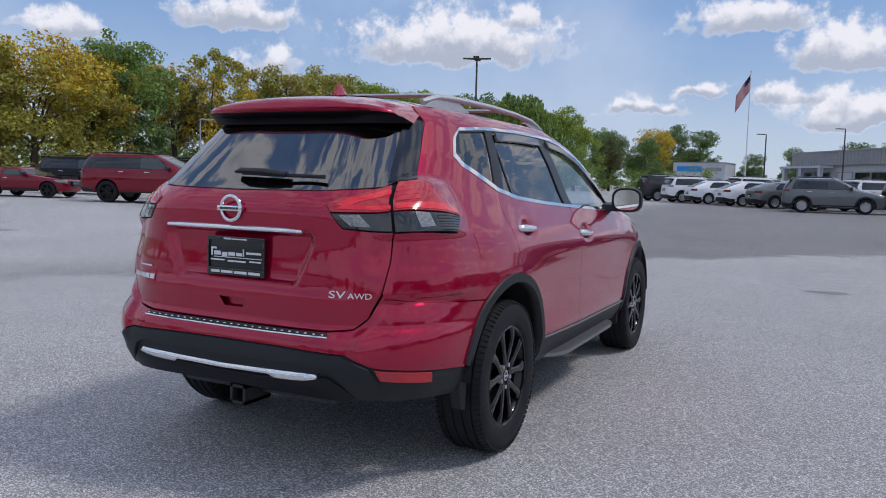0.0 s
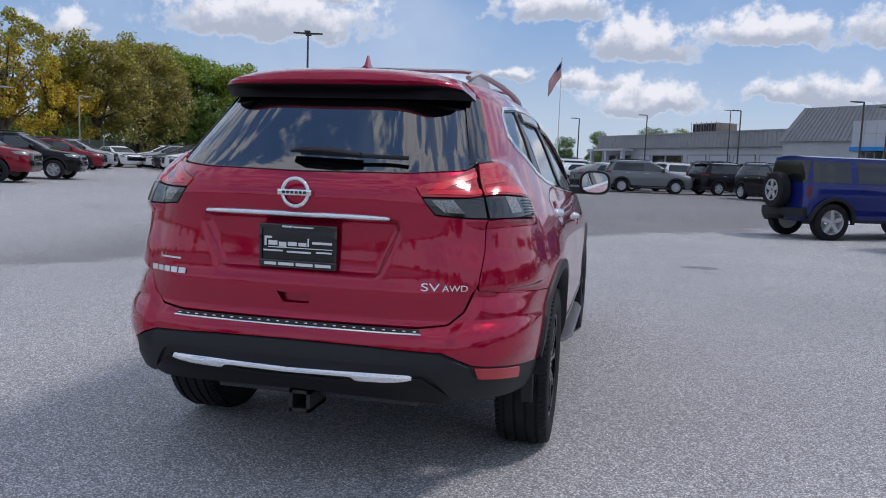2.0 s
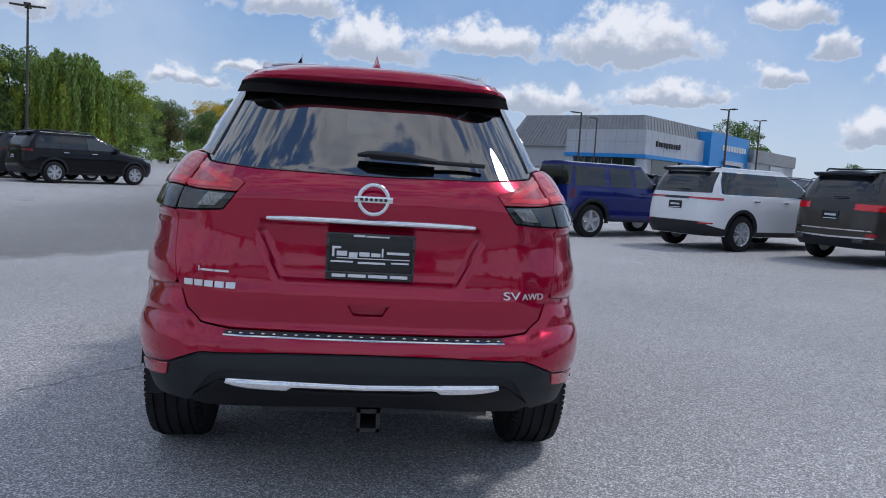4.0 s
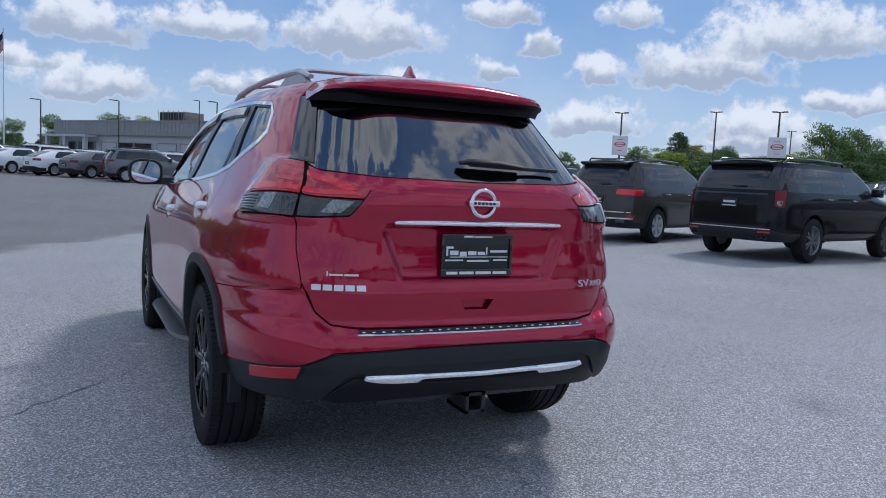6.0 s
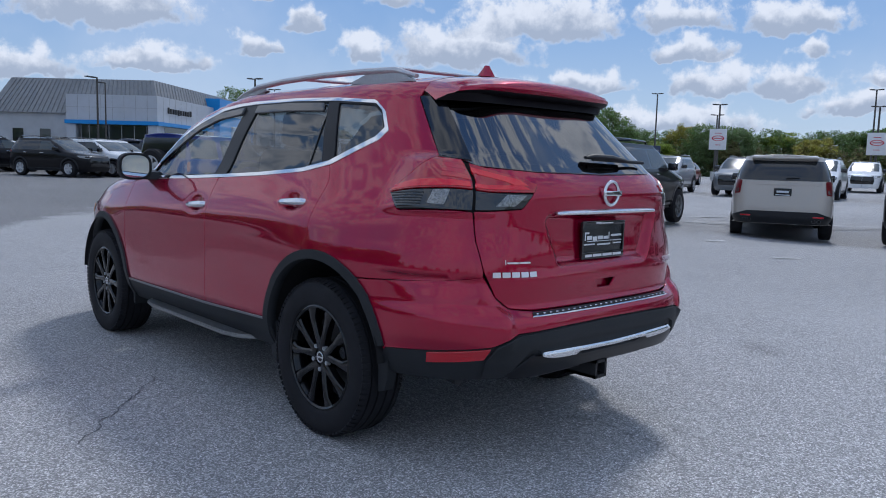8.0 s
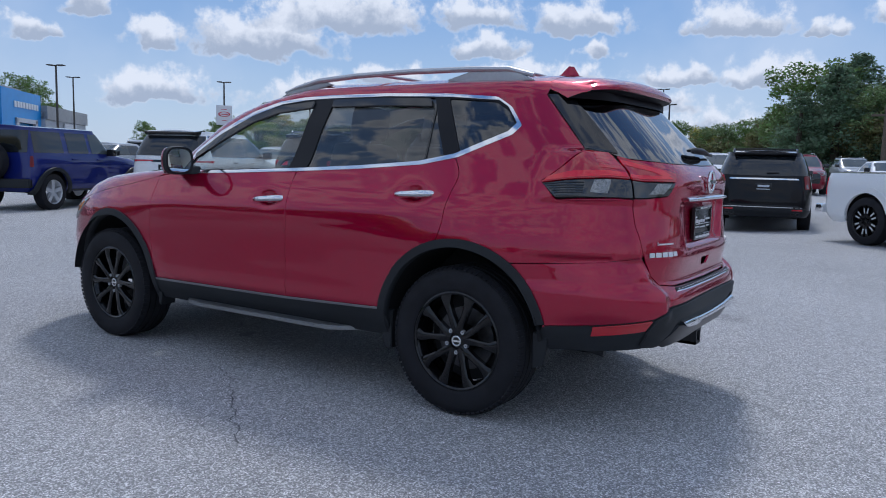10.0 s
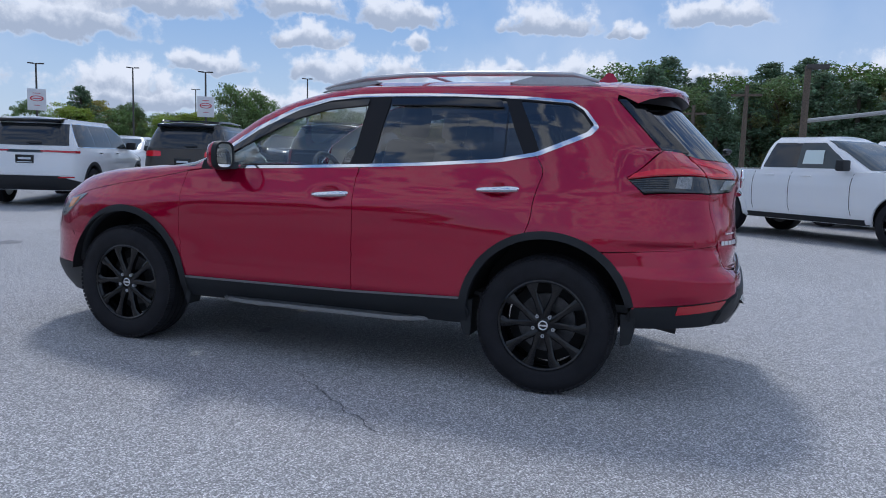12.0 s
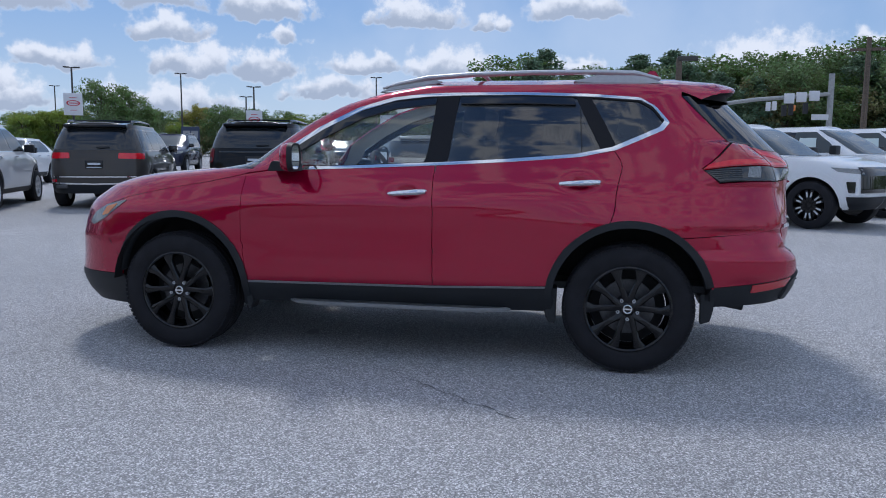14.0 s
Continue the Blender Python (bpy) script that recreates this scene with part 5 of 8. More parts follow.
def rows_for(W, H, rear, front, belt, hood, cowl, top_r, top_f, sq=0.0, taper=0.70, clear=0.24):
    """Shell rows of a car: tail and nose y, belt and bonnet heights, foot of the windscreen, and the roof's ends."""
    h, n, m = W / 2, 5 + sq * 4, 3.3 + sq * 3
    rows = [(clear, h * 0.90, rear + 0.10, front - 0.10), (clear + 0.08, h * 0.97, rear + 0.03, front - 0.03), (0.52, h * 0.99, rear, front), (0.70, h, rear, front),
            (hood - 0.16, h, rear + 0.02, front - 0.03), (hood - 0.05, h * 0.985, rear + 0.03, front - 0.16), (hood + 0.01, h * 0.975, rear + 0.04, front - 0.5),
            (hood + 0.07, h * 0.965, rear + 0.05, cowl + 0.12), (belt, h * 0.955, rear + 0.05, cowl)]
    for k in (0.12, 0.35, 0.6, 0.82, 0.95, 1.0):
        rows.append((belt + (H - belt) * k, h * (0.945 - (0.945 - taper) * k ** 1.3), rear + 0.06 + (top_r - rear - 0.06) * k ** (1.3 + sq), cowl + (top_f - cowl) * k ** 1.1))
    return [(*r, n, m, 4 + 2 * sq, 3.6 + sq) for r in sorted(rows)]


def car_body(sh, arches, arch_r, fine=1.0, crown=0.045):
    """Both halves of a shell with the wheel arches cut out, and the roof."""
    nz, ns = int(38 * fine), int(96 * fine)
    V, F = [], []
    for sd in (1, -1):
        rows = [(z, np.linspace(0, sh.total[min(int((z - sh.z0) / sh.dz), len(sh.total) - 1)], ns)) for z in np.linspace(sh.z0, sh.z1, nz)]
        v, f, n = sheet(sh, rows)
        f = [q for q in f if not any(math.hypot(v[list(q), 1].mean() - a, v[list(q), 2].mean() - b) < arch_r for a, b in arches)]
        k = sum(len(x) for x in V)
        V.append(v * (sd, 1, 1))
        F += [tuple(k + i for i in (q if sd > 0 else q[::-1])) for q in f]
    top = sh.base(np.linspace(0, sh.total[-1], ns), np.full(ns, sh.z1))
    k = sum(len(x) for x in V)
    cols = 9
    rv = []
    for p in top:
        for c in range(cols):
            u = -1 + 2 * c / (cols - 1)
            rv.append((p[0] * u, p[1], sh.z1 + crown * (1 - abs(u) ** 2.4) * min(1, abs(p[0]) / top[:, 0].max() * 1.3)))
    V.append(np.array(rv))
    F += [tuple(k + i for i in (a * cols + c, a * cols + c + 1, (a + 1) * cols + c + 1, (a + 1) * cols + c)) for a in range(ns - 1) for c in range(cols - 1)]
    return np.concatenate(V), F


def small_wheel(parent, m, r, w, style, fine):
    hub = put("wheel", None, parent, m=m)
    seg = 28 if fine >= 1 else 18
    key = f"tyre_{r:.2f}_{w:.2f}_{style}_{seg}"
    if key + "a" in bpy.data.meshes:
        put("tyre", bpy.data.meshes[key + "a"], hub)
        put("rim", bpy.data.meshes[key + "b"], hub)
        if key + "c" in bpy.data.meshes:
            put("rim_face", bpy.data.meshes[key + "c"], hub)
        return
    q = r * 0.66
    part("tyre", bm_lathe([(q, -w / 2), (r - 0.05, -w / 2), (r - 0.01, -w * 0.42), (r, -w * 0.3), (r, w * 0.3), (r - 0.01, w * 0.42), (r - 0.05, w / 2), (q + 0.01, w * 0.49), (q, w * 0.42)], seg), RUBBER, hub).data.name = key + "a"
    pieces = [bm_lathe([(q, w * 0.46), (q - 0.012, w * 0.40), (q - 0.02, -w * 0.4), (0.05, -w * 0.4)], seg), bm_lathe([(0.001, w * 0.36), (0.05, w * 0.36), (0.06, w * 0.2)], 14)]
    count, pair, half = {"five": (5, (0,), 0.042), "machined": (6, (-0.2, 0.2), 0.026)}.get(style, (6, (-0.16, 0.16), 0.017))
    caps = []
    for k in range(count):
        for sg in pair:
            turn = Matrix.Rotation(2 * math.pi * k / count + sg, 4, 'X')
            b = bm_box(w * 0.22, -half, 0.04, w * 0.40, half, q)
            bmesh.ops.transform(b, matrix=turn, verts=b.verts)
            pieces.append(b)
            if style == "machined":
                c = bm_box(w * 0.395, -half * 0.5, q * 0.50, w * 0.42, half * 0.5, q * 0.84, 0.004, 1)
                bmesh.ops.transform(c, matrix=turn, verts=c.verts)
                caps.append(c)
    if caps:
        part("rim_face", bm_join(*caps), RIM_SILVER, hub, "bright machined spoke faces").data.name = key + "c"
    ob = part("rim", bm_join(*pieces), {"dark": WHEEL_BLACK, "machined": WHEEL_BLACK, "grey": DARK_SATIN}.get(style, RIM_SILVER), hub)
    ob.data.name = key + "b"


def vehicle(name, spec, color, label, category="car", fine=1.0):
    """A car at the world's origin: rear axle at y 0, nose towards +y."""
    W, H, wb, rear, front = spec["W"], spec["H"], spec["wb"], spec["rear"], spec["front"]
    belt, r, tr = spec["belt"], spec["r"], spec.get("track", W / 2 - 0.115)
    sh = Shell(rows_for(W, H - 0.045, rear, front, belt, spec["hood"], spec["cowl"], spec["top_r"], spec["top_f"], spec.get("sq", 0), spec.get("taper", 0.70), spec.get("clear", 0.24)), 0.4, wb * 0.62, soft=7, dz=0.01, ds=0.02)
    car = tagged(new(name), label, category)
    pm = paint(color)
    v, f = car_body(sh, ((0, r + 0.02), (wb, r + 0.02)), r + 0.065, fine)
    put("body", mesh_of("body", v, f, pm), car)
    SY = lambda y, z: (sh.sy(y, z), z)
    SX = lambda x, z: (sh.sx(x, z), z)
    hh = 0.06 / fine
    dark = spec.get("glass", DARK_GLASS)
    zb, zt = belt + 0.035, H - spec.get("header", 0.16)

    def pane(nm, loop, mat, off=0.006, sides=(1, -1), flange=0.006, lb="", rr=0.02, parent=None):
        return panel(nm, sh, [rounded(loop, rr)], mat, parent or car, lb, h=hh, off=off, flange=flange, sides=sides)
    w0, w1 = spec["windows"][0], spec["windows"][-1]
    house = [SY(w0[0] - 0.04, zb - 0.02), SY(w1[2] + 0.06, zb - 0.02), SY((w1[2] + w1[3]) / 2 + 0.06, (zb + zt) / 2), SY(w1[3] + 0.05, zt + 0.025), SY(w0[1] - 0.05, zt + 0.025)]
    if spec.get("house", True):
        pane("window_frame", house, GLOSS_BLACK, 0.003)
    if spec.get("bright_line"):
        panel("window_chrome", sh, [rounded(inset(house, -0.016), 0.02), rounded(house, 0.02)], CHROME, car, h=hh, off=0.006, sides=(1, -1))
    for a0, a1, b0, b1 in spec["windows"]:
        mid = (zb + zt) / 2
        pane("side_window", [SY(a0, zb), SY(b0, zb), SY((b0 + b1) / 2, mid), SY(b1, zt), SY(a1, zt), SY((a0 + a1) / 2, mid)], dark if a0 < spec.get("front_glass", 99) else LITE_GLASS)
    wr = W / 2 * spec.get("tail_glass", 0.80)
    zr = spec.get("tail_z", zb)
    top_x = wr * spec.get("tail_taper", 0.86)
    half = [SX(0.0, zt + 0.02), SX(top_x, zt + 0.02), SX(wr, zr), SX(0.0, zr - 0.01)]
    if spec.get("tail_window", True):
        pane("rear_window", both(half), dark, sides=(1,))
    rows = []
    for z in np.linspace(belt + 0.03, H - 0.10, 9):
        tot = sh.total[min(int((z - sh.z0) / sh.dz), len(sh.total) - 1)]
        rows.append((z, np.linspace(tot - W * 0.40 + (z - belt) * 0.12, tot, 10)))
    sheet_part("windscreen", sh, rows, LITE_GLASS, car, off=0.006)
    for lp, mt in spec["lamps"](SX, SY):
        pane("tail_lamp", lp, mt, 0.010, lb="red tail lamp")
    if fine >= 1 or spec.get("face", True):
        zl = spec["hood"] - 0.13
        pane("headlamp", [SY(front - 0.55, zl + 0.04), SY(front - 0.12, zl + 0.03), SY(front - 0.10, zl - 0.10), SY(front - 0.42, zl - 0.05)], LENS_CLEAR, 0.010)
        tot = sh.total[int((zl - 0.12 - sh.z0) / sh.dz)]
        rows = [(z, np.linspace(tot - W * 0.30, tot, 8)) for z in np.linspace(0.46, zl - 0.02, 6)]
        sheet_part("grille", sh, rows, GLOSS_BLACK, car, off=0.008)
    # bumpers and sills in black
    low = spec.get("clear", 0.24) + 0.01
    cl = max(spec.get("clad", 0.42), low + 0.08)
    bt = spec.get("bumper", 0.50)
    lowhalf = [SX(0, bt), SX(W * 0.33, bt), SX(W * 0.41, bt - 0.06), SY(-r - 0.10, cl), SY(-r - 0.10, low), SX(0, low)]
    pane("lower_bumper", both(lowhalf), CLAD, 0.008, (1,), rr=0.01)
    pane("sill", [SY(r + 0.10, cl - 0.04), SY(wb - r - 0.10, cl - 0.04), SY(wb - r - 0.10, low), SY(r + 0.10, low)], CLAD, 0.006, rr=0.01)
    arch_mat = CLAD if spec.get("flare", True) else pm
    for yc in (0, wb):
        ring = [SY(a, b) for a, b in arc(yc, r + 0.02, r + 0.115, -8, 188, 22)] + [SY(a, b) for a, b in arc(yc, r + 0.02, r + 0.045, 188, -8, 22)]
        panel("arch_trim", sh, [ring], arch_mat, car, h=hh, off=spec.get("flare_out", 0.012), flange=0.06, sides=(1, -1))
        for sd in (1, -1):
            small_wheel(car, pose(sd * (tr - 0.005), yc, r, 0, 0, 0 if sd > 0 else 180), r, 0.25, spec.get("rims", "bright"), fine)
    part("underbody", bm_box(-W / 2 + 0.28, rear + 0.32, low + 0.03, W / 2 - 0.28, front - 0.32, min(belt, 0.9)), DARK, car)
    py = float(sh.base(np.array([0.0]), np.array([spec.get("plate", 0.95)]))[0][1])
    pz = spec.get("plate", 0.95)
    plate = part("number_plate", bm_box(-0.17, py - 0.018, pz - 0.08, 0.17, py + 0.02, pz + 0.08, 0.004), PLATE_BLACK, car, "dark dealer plate")
    part("print_bar", bm_join(bm_box(-0.12, py - 0.020, pz - 0.01, 0.12, py - 0.017, pz + 0.03), bm_box(-0.14, py - 0.020, pz - 0.066, 0.14, py - 0.017, pz - 0.05)), PLATE_WHITE, plate)
    for sd in (1, -1):
        ym = spec["mirror"]
        xm = float(sh.base(np.array([sh.sy(ym, belt + 0.05)]), np.array([belt + 0.05]))[0][0])
        part("door_mirror", mirrored(bm_box(xm + 0.02, ym - 0.07, belt - 0.01, xm + 0.22, ym + 0.07, belt + 0.16, 0.03, 2), sd), GLOSS_BLACK if color != "white" else CLAD, car)
        for yh in spec.get("handles", ()):
            zq = belt - 0.10
            xh = float(sh.base(np.array([sh.sy(yh, zq)]), np.array([zq]))[0][0])
            part("door_handle", mirrored(bm_box(xh - 0.01, yh - 0.10, zq - 0.012, xh + 0.035, yh + 0.10, zq + 0.014, 0.008, 2), sd), spec.get("handle_mat", CHROME) or pm, car)
        if spec.get("rails"):
            y0, y1 = spec["rails"]
            xr = W / 2 * 0.64
            part("roof_rail", mirrored(bm_tube([(xr, y0, H - 0.05), (xr, y0 + 0.10, H + 0.035), (xr, (y0 + y1) / 2, H + 0.05), (xr, y1 - 0.10, H + 0.03), (xr, y1, H - 0.06)], 0.02, 8), sd), GLOSS_BLACK, car)
    if spec.get("rails") and spec.get("cross"):
        y0, y1 = spec["rails"]
        for yy in (y0 + 0.45, y1 - 0.5):
            part("crossbar", bm_tube([(-W * 0.32, yy, H + 0.04), (0, yy, H + 0.055), (W * 0.32, yy, H + 0.04)], 0.016, 6), GLOSS_BLACK, car)
    if spec.get("spoiler"):
        yr = float(sh.base(np.array([0.0]), np.array([H - 0.11]))[0][1])
        part("roof_spoiler", bm_prism([(yr + 0.30, H - 0.01), (yr - 0.10, H - 0.05), (yr - 0.12, H - 0.085), (yr - 0.02, H - 0.13), (yr + 0.30, H - 0.10)], W * 0.62, "yz", -W * 0.31, 0.012), pm if spec["spoiler"] is True else spec["spoiler"], car)
        part("rear_wiper", bm_tube([(0.05, py - 0.01, zr + 0.05), (0.30, py + 0.02, zr + 0.06)], 0.012, 6), CLAD, car)
    return car, sh, pane, SX, SY


LENS_FAR = principled("parked_car_red_lens", (0.17, 0.003, 0.008), 0.28, 0, Specular_IOR_Level=0.4)


def lamps_wide(z0, z1, xi, yo):
    return lambda SX, SY: [([SX(xi, z1 - 0.01), SX(xi, z0 + 0.02), SY(yo, z0), SY(yo, z1)], LENS_FAR)]


def lamps_tall(z0, z1, xi, yo):
    return lambda SX, SY: [([SX(xi, z1), SX(xi + 0.01, z0), SY(yo, z0), SY(yo + 0.02, z1)], LENS_FAR)]


BIG = dict(clear=0.37, W=2.06, H=1.83, wb=3.07, rear=-1.18, front=4.10, belt=1.25, hood=1.14, cowl=2.95, top_r=-0.78, top_f=1.85, sq=0.7, r=0.405, taper=0.76, windows=((-0.80, -0.62, 0.22, 0.20), (0.30, 0.28, 1.18, 1.15), (1.28, 1.25, 2.40, 1.90)),
           front_glass=1.2, tail_glass=0.84, tail_taper=0.93, lamps=lambda SX, SY: [([SX(0.80, 1.27), SX(0.83, 1.00), SY(-0.95, 0.98), SY(-0.86, 1.29)], LENS_FAR), ([SX(0.85, 1.10), SX(0.86, 1.02), SY(-1.00, 1.01), SY(-0.97, 1.10)], LENS_CLEAR)], mirror=2.35, handles=(0.55, 1.55), rails=(-0.55, 1.7), spoiler=True, plate=1.04, bumper=0.64, flare=False, flare_out=0.008)
MID = dict(clear=0.31, W=1.95, H=1.76, wb=2.95, rear=-0.98, front=3.85, belt=1.16, hood=1.06, cowl=2.70, top_r=-0.60, top_f=1.60, sq=0.35, r=0.375, taper=0.73, windows=((-0.55, -0.40, 0.20, 0.16), (0.28, 0.26, 1.12, 1.08), (1.20, 1.18, 2.25, 1.70)),
           front_glass=1.15, tail_glass=0.80, tail_taper=0.88, lamps=lamps_wide(1.05, 1.14, 0.56, -0.68), mirror=2.20, handles=(0.40, 1.40), rails=(-0.40, 1.5), spoiler=True, plate=0.88, bumper=0.52)
CROSS = dict(W=1.84, H=1.66, wb=2.70, rear=-0.92, front=3.62, belt=1.10, hood=1.00, cowl=2.50, top_r=-0.50, top_f=1.45, sq=0.15, r=0.345, taper=0.72, windows=((-0.42, -0.25, 0.18, 0.14), (0.26, 0.22, 1.02, 0.98), (1.10, 1.06, 2.10, 1.55)),
             front_glass=1.05, tail_glass=0.78, tail_taper=0.86, lamps=lamps_wide(1.00, 1.09, 0.52, -0.56), mirror=2.05, handles=(0.30, 1.25), rails=(-0.30, 1.3), spoiler=True, plate=0.80)
SEDAN = dict(W=1.82, H=1.45, wb=2.78, rear=-1.02, front=3.68, belt=0.98, hood=0.90, cowl=2.35, top_r=0.20, top_f=1.35, sq=0.05, r=0.330, taper=0.70, windows=((0.10, 0.42, 0.92, 0.90), (1.00, 0.98, 1.95, 1.42)),
             front_glass=0.95, tail_glass=0.62, tail_taper=0.85, lamps=lamps_wide(0.80, 0.93, 0.46, -0.70), mirror=1.90, handles=(0.35, 1.20), plate=0.66, flare=False, flare_out=0.006, header=0.13)


def far_kinds():
    a = vehicle("parked_car", CROSS, "grey", "parked crossover in a row of dealer cars", fine=0.55)[0]
    b = vehicle("parked_car", SEDAN, "white", "parked saloon in a row of dealer cars", fine=0.55)[0]
    c = vehicle("parked_car", MID, "dark", "parked estate SUV in a row of dealer cars", fine=0.55)[0]
    return a, b, c


def recolour(ob, old, name):
    """Gives a copy its own paint, on the object, leaving the shared meshes alone."""
    for o in ob.children_recursive:
        for slot in o.material_slots:
            if slot.material is old:
                slot.link = 'OBJECT'
                slot.material = paint(name)


def ground_z(x, y):
    d = math.hypot(x, y - 1.0)
    t = max(0.0, d - 10.0)
    swale = 0.30 * math.exp(-((x - 15.6) ** 2 + (y - 3.2) ** 2) / 15.0)
    dip = 0.12 * math.exp(-((x - 5.0) ** 2 + (y - 16.4) ** 2) / 14.0)
    return 0.78 * (1 - math.exp(-t / 60.0)) - swale - dip


def stand(ob, x, y, heading, dz=0.0):
    ob.matrix_basis = pose(x, y, ground_z(x, y) + dz, 0, 0, heading - 90)
    return ob



# ---- ground ----
def build_ground():
    radii = [0.01, 3, 6, 9, 10, 11, 12, 13, 14, 15, 16, 17, 18, 19, 20.5, 22, 24, 26, 30, 36, 42, 50, 60, 75, 95, 120, 160, 220, 320, 500, 900, 2200]
    seg = 128
    v, f = [], []
    for r in radii:
        for k in range(seg):
            a = 2 * math.pi * k / seg
            x, y = r * math.cos(a), 1.0 + r * math.sin(a)
            v.append((x, y, ground_z(x, y)))
    for i in range(len(radii) - 1):
        for k in range(seg):
            a, b = i * seg + k, i * seg + (k + 1) % seg
            f.append((a, a + seg, b + seg, b))
    f.append(tuple(range(seg)))
    tagged(put("ground", mesh_of("ground", v, f, ASPHALT)), "worn light grey asphalt car park with fine cracks", "ground", kind="structure")


build_ground()


TAR = grain(principled("dark_crack_filler", (0.14, 0.14, 0.145), 0.95), 60, 0.5)
STAIN = grain(principled("oil_stained_asphalt", (0.22, 0.22, 0.225), 0.8), 90, 0.45, 0.4, 0.003, coarse=(6, 0.25))


def ground_crack(points, width, seed):
    """A hairline crack that wanders along points and breaks off here and there."""
    rng = np.random.default_rng(seed)
    b = bmesh.new()
    P = np.array(points, float)
    along = np.concatenate([[0], np.cumsum(np.hypot(*np.diff(P, axis=0).T))])
    q = np.arange(0, along[-1], 0.022)
    c = np.stack([np.interp(q, along, P[:, k]) for k in (0, 1)], 1)
    c += np.cumsum(rng.normal(size=c.shape) * 0.006, 0) * 0.6
    c += 0.012 * np.stack([np.sin(q * 23 + seed), np.sin(q * 31)], 1) + rng.normal(size=c.shape) * 0.005
    w = width * rng.uniform(0.3, 1.2, len(q)) * (0.55 + 0.45 * np.sin(q * 2.3 + seed))
    gap = np.sin(q * 5.1 + seed) + 0.8 * np.sin(q * 1.7) < -1.15
    last = None
    for k in range(len(q) - 1):
        d = c[k + 1] - c[k]
        n = np.array((-d[1], d[0])) / max(np.linalg.norm(d), 1e-6) * w[k] / 2
        z = ground_z(*c[k]) + 0.003
        row = [b.verts.new((*(c[k] + n), z)), b.verts.new((*(c[k] - n), z))]
        if last and not gap[k]:
            b.faces.new((last[0], last[1], row[1], row[0]))
        last = row
    bmesh.ops.recalc_face_normals(b, faces=b.faces)
    tagged(part("crack", b, TAR, None, smooth=False), "thin dark crack in the asphalt", "crack", kind="structure")


ground_crack(((-0.45, 2.7), (-0.81, 1.98), (-1.05, 1.42), (-1.32, 1.08), (-1.63, 0.66), (-1.95, 0.22), (-2.18, -0.1), (-2.42, -0.45)), 0.009, 3)
ground_crack(((-1.05, 1.42), (-1.2, 1.36), (-1.42, 1.46), (-1.7, 1.42)), 0.006, 5)


def oil_stain(x, y, w, h, turn, seed):
    rng = np.random.default_rng(seed)
    b = bmesh.new()
    ph = rng.uniform(0, 6.28, 4)
    ring = []
    for k in range(40):
        a = 2 * math.pi * k / 40
        r = 1 + 0.16 * math.sin(2 * a + ph[0]) + 0.12 * math.sin(3 * a + ph[1]) + 0.08 * math.sin(7 * a + ph[2])
        u, v = w * r * math.cos(a), h * r * math.sin(a)
        px, py = x + u * math.cos(turn) - v * math.sin(turn), y + u * math.sin(turn) + v * math.cos(turn)
        ring.append(b.verts.new((px, py, ground_z(px, py) + 0.003)))
    b.faces.new(ring)
    tagged(part("oil_stain", b, STAIN, None, smooth=False), "dark oil stain on the asphalt", "stain", kind="structure")


oil_stain(2.28, 7.5, 0.24, 0.17, 0.4, 1)
oil_stain(-0.3, 2.05, 0.07, 0.05, 0.2, 2)
oil_stain(-13.0, 6.7, 0.3, 0.2, 1.0, 3)


